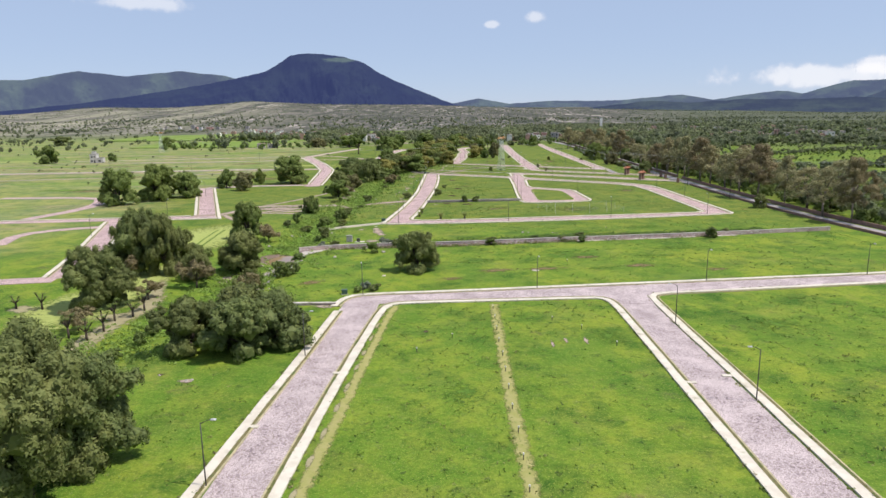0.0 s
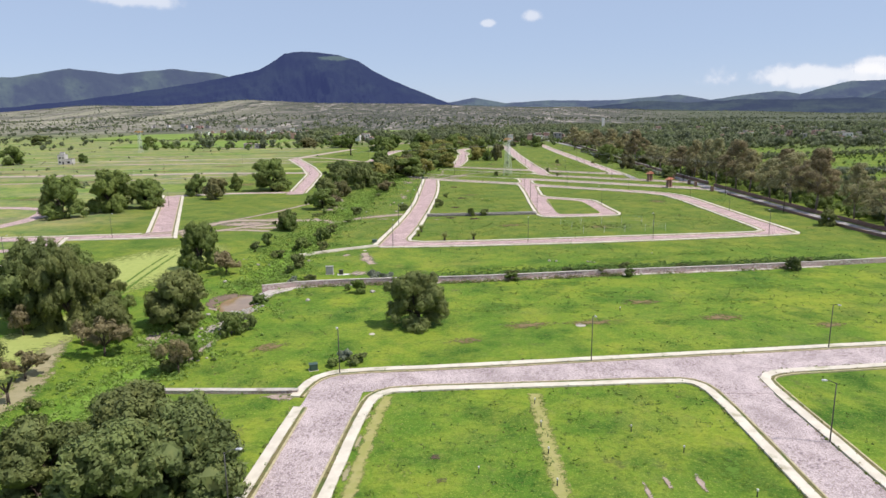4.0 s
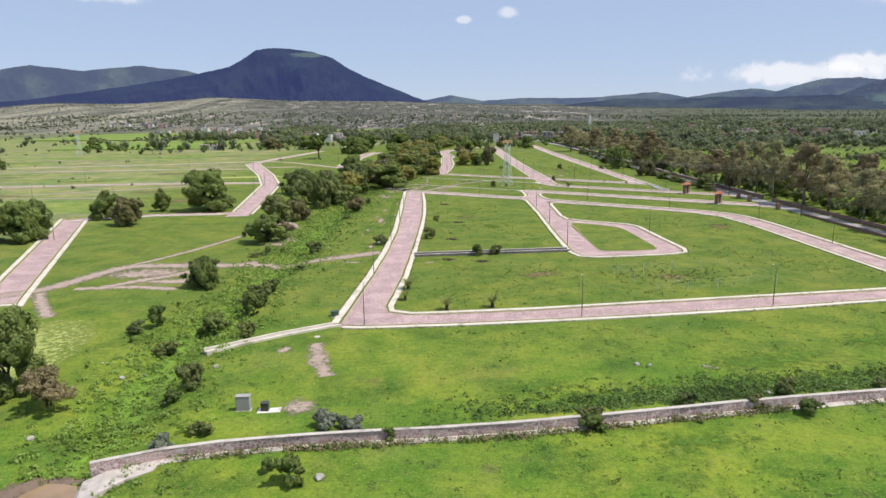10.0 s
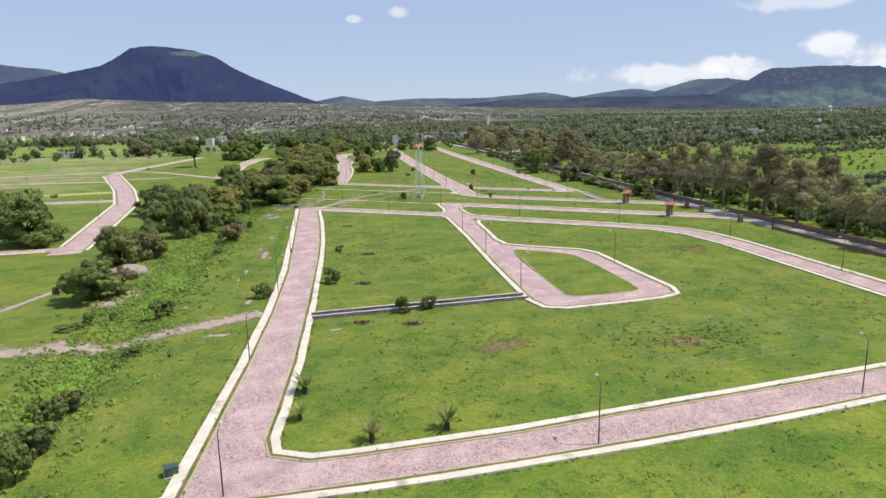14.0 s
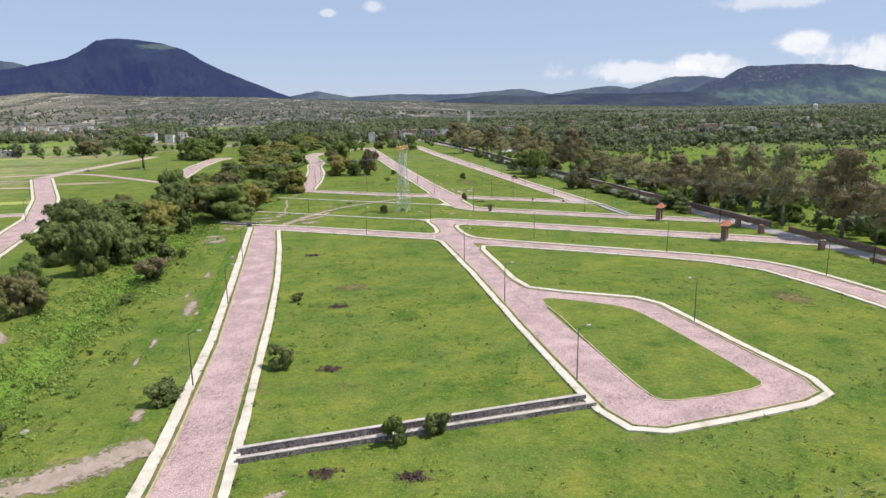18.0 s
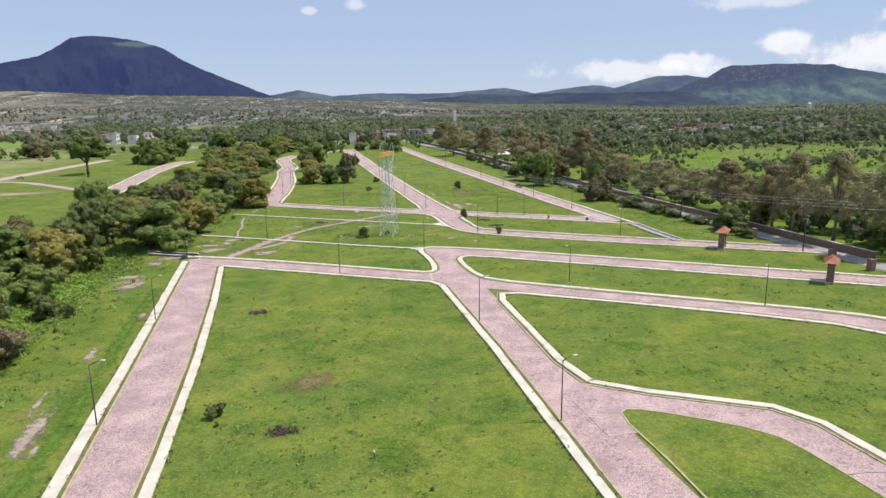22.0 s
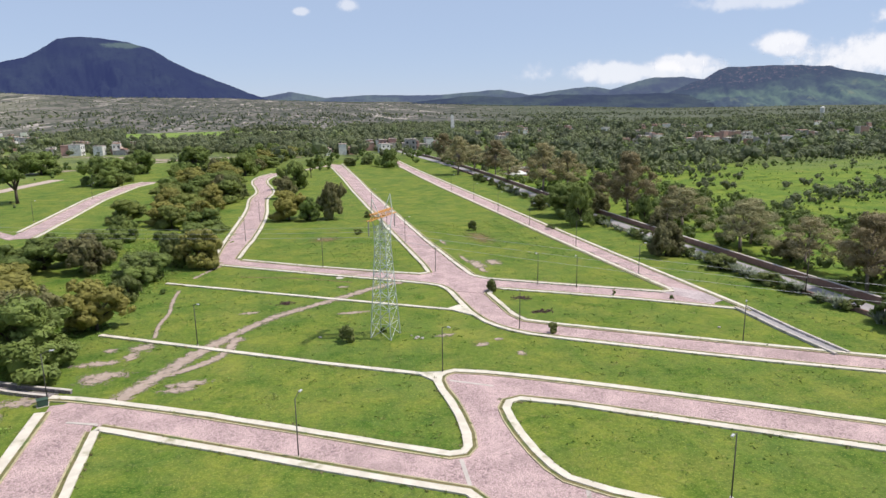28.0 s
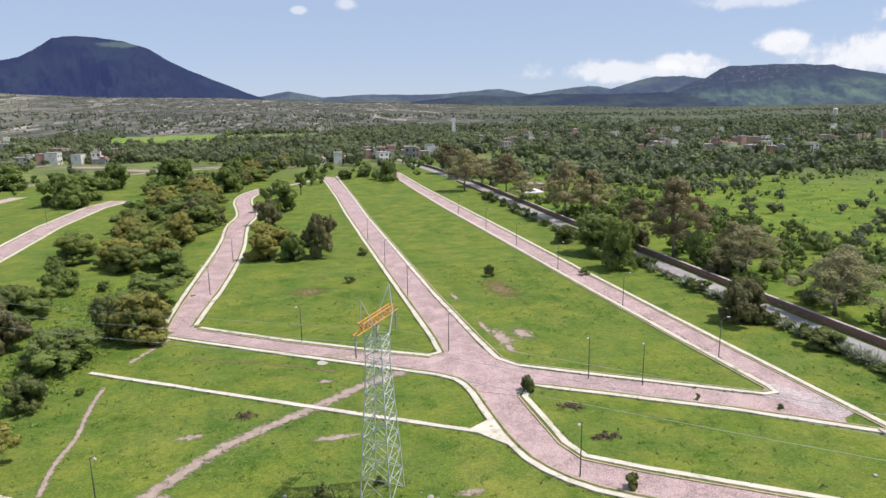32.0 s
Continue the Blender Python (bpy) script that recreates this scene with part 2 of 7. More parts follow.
def backdrop_material(name, dark, light, air, glow, fields=False, sunlit_patch=False):
    """Wooded slopes a few kilometres off; the blue haze over them is emitted by the material."""
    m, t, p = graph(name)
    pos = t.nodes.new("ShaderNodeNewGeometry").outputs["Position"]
    # broad dark patches also carry cloud shade in the colour
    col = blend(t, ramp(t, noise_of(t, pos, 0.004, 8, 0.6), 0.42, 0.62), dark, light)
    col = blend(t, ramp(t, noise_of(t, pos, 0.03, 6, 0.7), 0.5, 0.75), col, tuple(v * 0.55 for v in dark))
    if sunlit_patch:
        # the sunlit green patch on the summit, painted into the base colour
        spot = node(t, "VectorMath")
        spot.operation = "DISTANCE"
        wide = node(t, "VectorMath")
        wide.operation = "MULTIPLY"
        t.links.new(pos, wide.inputs[0])
        wide.inputs[1].default_value = (0.0085, 0.002, 0.045)
        t.links.new(wide.outputs[0], spot.inputs[0])
        spot.inputs[1].default_value = (-740 * 0.0085, 4440 * 0.002, 392 * 0.045)
        near = maths(t, "ADD", maths(t, "SUBTRACT", 1.0, spot.outputs["Value"]), maths(t, "MULTIPLY", maths(t, "SUBTRACT", noise_of(t, pos, 0.02, 6, 0.7), 0.5), 1.6))
        col = blend(t, ramp(t, near, 0.05, 0.5), col, (0.062, 0.086, 0.050))
    if fields:
        xyz = t.nodes.new("ShaderNodeSeparateXYZ")
        t.links.new(pos, xyz.inputs[0])
        rim = maths(t, "ADD", xyz.outputs[2], maths(t, "MULTIPLY", maths(t, "SUBTRACT", noise_of(t, pos, 0.006, 6, 0.6), 0.5), 160))
        rim = maths(t, "SUBTRACT", rim, maths(t, "MULTIPLY", maths(t, "SUBTRACT", xyz.outputs[0], 2600), 0.14))
        # upper slope darkened in colour, standing in for cloud shade
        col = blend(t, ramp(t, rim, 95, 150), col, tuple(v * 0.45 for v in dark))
        col = blend(t, maths(t, "MULTIPLY", ramp(t, rim, 120, 180), ramp(t, noise_of(t, pos, 0.045, 6, 0.75), 0.54, 0.62)), col, (0.13, 0.085, 0.075))
        plots = maths(t, "MULTIPLY", ramp(t, rim, 110, 60), ramp(t, noise_of(t, pos, 0.013, 5, 0.6), 0.60, 0.66))
        col = blend(t, plots, col, (0.105, 0.125, 0.058))
    t.links.new(col, p.inputs["Base Color"])
    p.inputs["Roughness"].default_value = 1.0
    p.inputs["Specular IOR Level"].default_value = 0.0
    # haze of the distance, added as a blue glow of the slopes
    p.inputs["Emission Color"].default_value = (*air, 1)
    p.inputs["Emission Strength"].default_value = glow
    return m


def soft_earth(name, c1, c2, solid=0.62):
    """Earth or worn grass that thins out raggedly towards the edges of its strip."""
    m, t, p = graph(name)
    pos = t.nodes.new("ShaderNodeNewGeometry").outputs["Position"]
    uv = t.nodes.new("ShaderNodeSeparateXYZ")
    t.links.new(t.nodes.new("ShaderNodeTexCoord").outputs["UV"], uv.inputs[0])
    t.links.new(blend(t, ramp(t, noise_of(t, pos, 0.8, 6, 0.7), 0.35, 0.65), c1, c2), p.inputs["Base Color"])
    p.inputs["Roughness"].default_value = 0.95
    p.inputs["Specular IOR Level"].default_value = 0.1
    edge = maths(t, "ABSOLUTE", maths(t, "SUBTRACT", uv.outputs[1], 0.5), 0.0)
    cover = maths(t, "ADD", maths(t, "MULTIPLY", maths(t, "SUBTRACT", noise_of(t, pos, 0.9, 9, 0.80), 0.5), 3.2), maths(t, "SUBTRACT", solid, maths(t, "MULTIPLY", edge, 2.0)))
    mix = t.nodes.new("ShaderNodeMixShader")
    t.links.new(ramp(t, cover, 0.0, 0.55), mix.inputs[0])
    t.links.new(t.nodes.new("ShaderNodeBsdfTransparent").outputs[0], mix.inputs[1])
    t.links.new(p.outputs[0], mix.inputs[2])
    t.links.new(mix.outputs[0], t.nodes["Material Output"].inputs[0])
    relief(t, p, noise_of(t, pos, 3.0, 6, 0.7), 0.6, 0.06)
    return m


def cloud_material(name, cover_most):
    m, t, p = graph(name)
    uv = t.nodes.new("ShaderNodeTexCoord").outputs["UV"]
    pos = t.nodes.new("ShaderNodeNewGeometry").outputs["Position"]
    away = node(t, "VectorMath")
    away.operation = "DISTANCE"
    t.links.new(uv, away.inputs[0])
    away.inputs[1].default_value = (0.5, 0.42, 0)
    puff = maths(t, "ADD", maths(t, "MULTIPLY", noise_of(t, pos, 0.0042, 4, 0.5), 0.6), maths(t, "MULTIPLY", noise_of(t, pos, 0.016, 8, 0.58), 0.4))
    body = maths(t, "ADD", puff, maths(t, "MULTIPLY", ramp(t, away.outputs["Value"], 0.5, 0.0), 0.50))
    cover = ramp(t, body, 0.63, 0.86)
    # emission stands in for sunlight on the cloud, greyer where thin
    glow = node(t, "Emission", Strength=1.0)
    t.links.new(blend(t, ramp(t, body, 0.66, 0.95), (0.62, 0.66, 0.77), (0.86, 0.855, 0.88)), glow.inputs[0])
    clear = t.nodes.new("ShaderNodeBsdfTransparent")
    mix = t.nodes.new("ShaderNodeMixShader")
    t.links.new(maths(t, "MULTIPLY", cover, cover_most), mix.inputs[0])
    t.links.new(clear.outputs[0], mix.inputs[1])
    t.links.new(glow.outputs[0], mix.inputs[2])
    t.links.new(mix.outputs[0], t.nodes["Material Output"].inputs[0])
    return m


M_GRASS = grass_material()
M_COBBLE = cobble_material("pink_cobbles", (0.570, 0.402, 0.388), (0.420, 0.285, 0.280), (0.255, 0.165, 0.172))
M_COBBLE_GREY = cobble_material("grey_pink_cobbles", (0.575, 0.478, 0.478), (0.420, 0.335, 0.342), (0.200, 0.150, 0.165))
M_CONCRETE = surface("pale_concrete", (0.66, 0.60, 0.50), (0.56, 0.50, 0.41), 0.5, (0.34, 0.31, 0.20), 0.30, 0.56, 0.72, bump=0.2)
M_KERB = surface("yellow_kerb_paint", (0.50, 0.43, 0.25), (0.38, 0.33, 0.20), 1.2, (0.26, 0.25, 0.15), 0.5)
M_VERGE = surface("dry_verge_grass", (0.150, 0.130, 0.045), (0.205, 0.170, 0.075), 0.9, (0.085, 0.125, 0.022), 0.3, 0.45, 0.65, bump=0.8, fine=4, size=0.15)
M_DIRT = soft_earth("trodden_earth", (0.42, 0.330, 0.275), (0.315, 0.248, 0.198), 0.84)
M_ROADDIRT = soft_earth("packed_pale_earth", (0.50, 0.40, 0.345), (0.42, 0.335, 0.28), 1.25)
M_BURNT = soft_earth("burnt_brush_ground", (0.150, 0.095, 0.080), (0.110, 0.075, 0.058), 0.42)
M_MOWN = soft_earth("mown_dry_grass", (0.350, 0.385, 0.120), (0.300, 0.345, 0.100), 1.15)
M_TAN = soft_earth("dry_tan_grass", (0.345, 0.300, 0.185), (0.290, 0.262, 0.145), 0.95)
M_RANK = soft_earth("rank_creek_weeds", (0.175, 0.285, 0.042), (0.125, 0.215, 0.032), 0.72)
M_HEAPEDGE = soft_earth("undercut_earth", (0.20, 0.15, 0.115), (0.15, 0.11, 0.085), 0.95)
M_HEAP = surface("heaped_earth", (0.33, 0.27, 0.22), (0.25, 0.20, 0.16), 1.2, bump=0.8)
M_TRACK = soft_earth("yellowed_track_grass", (0.345, 0.315, 0.130), (0.285, 0.285, 0.090), 0.95)
M_DRY = soft_earth("dry_brown_grass", (0.215, 0.155, 0.085), (0.180, 0.150, 0.065), 0.62)
M_LUSH = soft_earth("dark_rank_grass", (0.082, 0.155, 0.024), (0.115, 0.200, 0.030), 0.50)
M_ASPHALT = surface("worn_asphalt", (0.34, 0.31, 0.31), (0.27, 0.245, 0.25), 0.4, (0.40, 0.36, 0.34), 0.2, bump=0.2)
M_STONE = cobble_material("rubble_stone", (0.45, 0.31, 0.295), (0.29, 0.19, 0.195), (0.60, 0.53, 0.50), 2.6, (0.56, 0.50, 0.45))
M_DARKSTONE = cobble_material("dark_volcanic_rubble", (0.17, 0.14, 0.14), (0.10, 0.082, 0.085), (0.32, 0.28, 0.27), 2.4, (0.34, 0.30, 0.28))
M_COPING = surface("mortar_coping", (0.56, 0.50, 0.45), (0.44, 0.39, 0.345), 0.8, (0.28, 0.24, 0.20), 0.5)
M_BRICK = surface("brown_brick", (0.25, 0.145, 0.11), (0.18, 0.11, 0.09), 2.5, (0.30, 0.20, 0.16), 0.8, bump=0.5)
M_TILE = surface("terracotta_tile", (0.60, 0.27, 0.16), (0.48, 0.20, 0.12), 2.0, (0.62, 0.33, 0.2), 0.9)
M_BARK = surface("tree_bark", (0.085, 0.062, 0.045), (0.055, 0.04, 0.03), 3.0, bump=0.8)
M_PALEBARK = surface("pale_bark", (0.26, 0.215, 0.17), (0.16, 0.125, 0.10), 2.0, bump=0.5)
M_STEEL = surface("galvanised_steel", (0.56, 0.60, 0.57), (0.44, 0.48, 0.46), 1.5, rough=0.5, metal=0.2, bump=0.1)
M_AMBER = surface("orange_paint", (0.62, 0.30, 0.05), (0.50, 0.23, 0.05), 1.5, rough=0.5, bump=0.1)
M_POLE = surface("dark_pole_paint", (0.045, 0.045, 0.04), (0.07, 0.065, 0.055), 3.0, rough=0.5, bump=0.1)
M_LAMPGLASS = surface("lamp_housing", (0.52, 0.53, 0.54), (0.44, 0.45, 0.47), 3.0, rough=0.35, bump=0.05)
M_WIRE = surface("cable", (0.46, 0.47, 0.47), (0.38, 0.38, 0.38), 1.0, rough=0.5, metal=0.3, bump=0.0)
M_WATER = surface("muddy_water", (0.33, 0.22, 0.125), (0.26, 0.175, 0.10), 0.3, rough=0.07, bump=0.05)
M_WHITE = surface("whitewashed_render", (0.74, 0.72, 0.68), (0.62, 0.60, 0.56), 0.4, (0.42, 0.39, 0.36), 0.25)
M_ROSE = surface("rose_render", (0.46, 0.27, 0.22), (0.36, 0.22, 0.19), 0.4, (0.28, 0.22, 0.2), 0.25)
M_GREY = surface("bare_block_render", (0.36, 0.34, 0.325), (0.29, 0.27, 0.26), 0.4, (0.42, 0.4, 0.37), 0.25)
M_GREYWHITE = surface("pale_block_render", (0.56, 0.53, 0.50), (0.46, 0.43, 0.41), 0.5, (0.36, 0.33, 0.31), 0.3)
M_ROOF = surface("weathered_roof", (0.46, 0.40, 0.36), (0.36, 0.31, 0.28), 0.3, (0.50, 0.30, 0.22), 0.05, 0.5, 0.6)
M_PANE = surface("dark_opening", (0.03, 0.035, 0.04), (0.05, 0.05, 0.055), 1.0, rough=0.25, bump=0.0)
M_GREENBOX = surface("green_enamel", (0.035, 0.075, 0.055), (0.05, 0.09, 0.065), 2.0, rough=0.5, bump=0.05)
M_LEAF = leaf_material("dark_leaves", (0.200, 0.245, 0.080), (0.115, 0.152, 0.050), (0.225, 0.235, 0.075))
M_MIDLEAF = leaf_material("mid_green_leaves", (0.215, 0.285, 0.075), (0.135, 0.185, 0.052), (0.250, 0.295, 0.075))
M_OLIVE = leaf_material("olive_brown_leaves", (0.250, 0.235, 0.105), (0.160, 0.152, 0.072), (0.260, 0.245, 0.100))
M_LIGHTLEAF = leaf_material("fresh_leaves", (0.232, 0.285, 0.072), (0.148, 0.196, 0.052), (0.265, 0.272, 0.068))
M_YELLOWLEAF = leaf_material("yellowing_leaves", (0.330, 0.320, 0.085), (0.225, 0.225, 0.062), (0.360, 0.320, 0.085))
M_EUCA = leaf_material("eucalyptus_leaves", (0.400, 0.392, 0.200), (0.285, 0.285, 0.142), (0.370, 0.305, 0.160))
M_BROWN = leaf_material("withered_leaves", (0.330, 0.262, 0.145), (0.230, 0.190, 0.105), (0.290, 0.250, 0.120))
M_DEADBRUSH = leaf_material("dead_brush", (0.165, 0.095, 0.100), (0.105, 0.062, 0.064), (0.140, 0.090, 0.085))
M_SHRUB = leaf_material("shrub_leaves", (0.170, 0.235, 0.056), (0.100, 0.150, 0.038), (0.175, 0.210, 0.055))
M_DARKWEED = leaf_material("dark_weeds", (0.135, 0.205, 0.046), (0.082, 0.132, 0.030), (0.135, 0.185, 0.044))
M_WALLWEED = leaf_material("broad_wall_weeds", (0.165, 0.255, 0.062), (0.098, 0.165, 0.040), (0.165, 0.235, 0.060))
M_FRESHWEED = leaf_material("fresh_meadow_weeds", (0.225, 0.335, 0.060), (0.140, 0.230, 0.042), (0.235, 0.310, 0.060))
M_WEED = leaf_material("rank_weeds", (0.275, 0.395, 0.080), (0.180, 0.285, 0.056), (0.260, 0.345, 0.076))
M_AGAVE = leaf_material("agave_leaves", (0.30, 0.34, 0.25), (0.17, 0.21, 0.13), (0.34, 0.36, 0.27))
M_PALM = leaf_material("spiky_leaves", (0.27, 0.31, 0.085), (0.17, 0.21, 0.055), (0.28, 0.28, 0.10))
# leaf colour lightened, greyed and blued to carry the distance haze
M_WOOD_FAR = leaf_material("hazed_far_foliage", (0.205, 0.238, 0.122), (0.108, 0.132, 0.078), (0.190, 0.205, 0.098), True)
M_CROP = surface("young_crop", (0.165, 0.245, 0.050), (0.205, 0.270, 0.065), 0.02, (0.10, 0.17, 0.03), 0.05, bump=0.4, fine=0.5, size=0.3)
M_CROP.node_tree.nodes["Principled BSDF"].inputs["Specular IOR Level"].default_value = 0.05
M_ROCK = surface("pale_boulder", (0.42, 0.38, 0.335), (0.31, 0.28, 0.245), 1.5, bump=0.6)
# the mesa's cloud shade is put into its dark base tones
M_RIDGE = backdrop_material("shaded_mountain", (0.010, 0.014, 0.016), (0.017, 0.024, 0.021), (0.029, 0.038, 0.112), 1.0, sunlit_patch=True)
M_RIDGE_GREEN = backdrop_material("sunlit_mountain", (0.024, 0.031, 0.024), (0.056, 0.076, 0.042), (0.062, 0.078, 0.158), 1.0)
# shade on the foothills lies in these dark tones
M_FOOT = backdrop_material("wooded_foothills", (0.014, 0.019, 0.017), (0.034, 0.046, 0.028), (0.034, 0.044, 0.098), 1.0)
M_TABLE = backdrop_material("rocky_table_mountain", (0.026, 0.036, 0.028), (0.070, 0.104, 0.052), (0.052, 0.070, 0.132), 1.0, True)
M_CLOUD = cloud_material("cloud_vapour", 0.86)
M_BANKCLOUD = cloud_material("cloud_bank_vapour", 0.68)
M_THINCLOUD = cloud_material("thin_cloud_vapour", 0.5)


# ---- building blocks ----
def mesh_of(name, verts, faces, material, smooth=False):
    me = bpy.data.meshes.new(name)
    me.from_pydata([tuple(v) for v in verts], [], [tuple(f) for f in faces])
    me.materials.append(material)
    if smooth:
        me.shade_smooth()
    return me


def loose_mesh(name, corners, material):
    """Many loose faces from an array (n, corners, 3)."""
    n, k = corners.shape[:2]
    me = bpy.data.meshes.new(name)
    me.vertices.add(n * k)
    me.vertices.foreach_set("co", np.ascontiguousarray(corners, dtype=np.float32).ravel())
    me.loops.add(n * k)
    me.loops.foreach_set("vertex_index", np.arange(n * k, dtype=np.int32))
    me.polygons.add(n)
    me.polygons.foreach_set("loop_start", np.arange(0, n * k, k, dtype=np.int32))
    me.materials.append(material)
    me.update(calc_edges=True)
    return me


def part(name, me, parent, label=""):
    ob = new(name, me)
    ob.parent = parent
    return tagged(ob, label)


def structure(name, me, label="", category=""):
    return tagged(new(name, me), label, category, kind="structure")


def bm_mesh(name, bm, material, smooth=False):
    me = bpy.data.meshes.new(name)
    bm.to_mesh(me)
    bm.free()
    me.materials.append(material)
    if smooth:
        me.shade_smooth()
    return me


def box(bm, x0, y0, z0, x1, y1, z1, taper=0.0):
    """A box; taper draws the top in."""
    cx, cy = (x0 + x1) / 2, (y0 + y1) / 2
    vs = []
    for z, k in ((z0, 1.0), (z1, 1.0 - taper)):
        for x, y in ((x0, y0), (x1, y0), (x1, y1), (x0, y1)):
            vs.append(bm.verts.new((cx + (x - cx) * k, cy + (y - cy) * k, z)))
    for f in ((3, 2, 1, 0), (4, 5, 6, 7), (0, 1, 5, 4), (1, 2, 6, 5), (2, 3, 7, 6), (3, 0, 4, 7)):
        bm.faces.new([vs[i] for i in f])


def rod(bm, a, b, r0, r1, sides=6):
    a, b = Vector(a), Vector(b)
    turn = (b - a).to_track_quat("Z", "Y").to_matrix()
    rings = []
    for c, r in ((a, r0), (b, r1)):
        rings.append([bm.verts.new(c + turn @ Vector((r * math.cos(2 * math.pi * i / sides), r * math.sin(2 * math.pi * i / sides), 0))) for i in range(sides)])
    for i in range(sides):
        j = (i + 1) % sides
        bm.faces.new((rings[0][i], rings[0][j], rings[1][j], rings[1][i]))
    bm.faces.new(rings[1])
    bm.faces.new(rings[0][::-1])


def tube(bm, pts, r, sides=4):
    """A bent bar through the points, in one piece."""
    pts = [Vector(p) for p in pts]
    rings = []
    for i, p in enumerate(pts):
        way = pts[min(i + 1, len(pts) - 1)] - pts[max(i - 1, 0)]
        turn = way.to_track_quat("Z", "Y").to_matrix()
        rings.append([bm.verts.new(p + turn @ Vector((r * math.cos(2 * math.pi * k / sides), r * math.sin(2 * math.pi * k / sides), 0))) for k in range(sides)])
    for a, b in zip(rings, rings[1:]):
        for k in range(sides):
            j = (k + 1) % sides
            bm.faces.new((a[k], a[j], b[j], b[k]))
    bm.faces.new(rings[-1])
    bm.faces.new(rings[0][::-1])


def round_off(pts, times=2):
    """Cuts the corners of an open line, keeping its ends."""
    for _ in range(times):
        out = [pts[0]]
        for a, b in zip(pts, pts[1:]):
            out += [(a[0] * 0.75 + b[0] * 0.25, a[1] * 0.75 + b[1] * 0.25), (a[0] * 0.25 + b[0] * 0.75, a[1] * 0.25 + b[1] * 0.75)]
        pts = out + [pts[-1]]
    return pts


def dense(pts, step=6.0):
    out = [pts[0]]
    for a, b in zip(pts, pts[1:]):
        n = max(1, int(math.dist(a, b) / step))
        out += [(a[0] + (b[0] - a[0]) * i / n, a[1] + (b[1] - a[1]) * i / n) for i in range(1, n + 1)]
    return out


def offset(pts, d):
    """The line moved d metres to its left."""
    out = []
    for i, p in enumerate(pts):
        a, b = pts[max(i - 1, 0)], pts[min(i + 1, len(pts) - 1)]
        w = Vector((b[0] - a[0], b[1] - a[1])).normalized()
        out.append((p[0] - w.y * d, p[1] + w.x * d))
    return out


def ribbon(name, pts, d0, d1, z0, z1, material, rough=0.0, cross=1):
    """A slab along a line, between two offsets to its left, from z0 up to z1."""
    left, right = offset(pts, max(d0, d1)), offset(pts, min(d0, d1))
    if rough:
        left = [(x + rnd.uniform(-rough, rough), y + rnd.uniform(-rough, rough)) for x, y in left]
        right = [(x + rnd.uniform(-rough, rough), y + rnd.uniform(-rough, rough)) for x, y in right]
    verts, faces = [], []
    for a, b in zip(left, right):
        verts += [(*a, z1), (*b, z1), (*b, z0), (*a, z0)]
    for i in range(len(pts) - 1):
        k = i * 4
        faces += [(k + j, k + (j + 1) % 4, k + 4 + (j + 1) % 4, k + 4 + j) for j in range(4)]
    faces += [(3, 2, 1, 0), (len(verts) - 4, len(verts) - 3, len(verts) - 2, len(verts) - 1)]
    return mesh_of(name, verts, faces, material)


# ---- ground, mountains, clouds ----
CREEK = [(-62, -40), (-50, 10), (-43, 40), (-38, 66), (-36.5, 88), (-35.5, 104), (-36.3, 121), (-37, 141), (-34.5, 167), (-32.8, 202), (-30.5, 261), (-25, 330), (-14, 372), (-8, 400), (-6, 460), (-2, 540)]


def line_distance(x, y, pts):
    best = np.full(np.shape(x), 1e9)
    for (ax, ay), (bx, by) in zip(pts, pts[1:]):
        dx, dy = bx - ax, by - ay
        s = np.clip(((x - ax) * dx + (y - ay) * dy) / (dx * dx + dy * dy), 0, 1)
        best = np.minimum(best, np.hypot(x - ax - s * dx, y - ay - s * dy))
    return best


def ground_height(x, y):
    x, y = np.asarray(x, float), np.asarray(y, float)
    d = line_distance(x, y, CREEK)
    wave = np.sin(x * 0.31 + 1.3 * np.sin(y * 0.17)) * np.sin(y * 0.23 + 0.7)
    depth = np.interp(y, (86, 94, 97.5, 104, 112), (0.85, 0.85, 1.6, 1.6, 1.2))
    z = -0.02 - depth * np.exp(-((d + 0.5 * wave) / 3.6) ** 2)
    z = z - 1.1 * np.exp(-(((x + 37.6) / 3.7) ** 2 + ((y - 100.2) / 5.0) ** 2) ** 2)
    r = np.hypot(x, y - 110)
    s = np.clip((r - 1000) / 3200, 0, 1)
    far = s * s * (3 - 2 * s)
    bearing = np.degrees(np.arctan2(x, y - 110))
    rise = np.interp(bearing, (-180, -60, -34, -29, -23.6, -17.5, -14, -10.5, -3, 2, 10, 20, 32, 90, 180), (60, 80, 58, 88, 88, 122, 118, 98, 82, 70, 60, 34, 13, 15, 60))
    return z + rise * far + far * (3 + rise * 0.07) * (np.sin(x / 310 + 2) * np.sin(y / 270) + 0.5 * np.sin(x / 120) * np.sin(y / 140 + 1))


def spread(lo, hi, fine_lo, fine_hi, step, growth):
    mid = list(np.arange(fine_lo, fine_hi + 0.1, step))
    out, s = [], step
    v = fine_lo
    while v > lo:
        s *= growth
        v -= s
        out.append(v)
    low = out[::-1]
    out, s, v = [], step, fine_hi
    while v < hi:
        s *= growth
        v += s
        out.append(v)
    return np.array(low + mid + out)


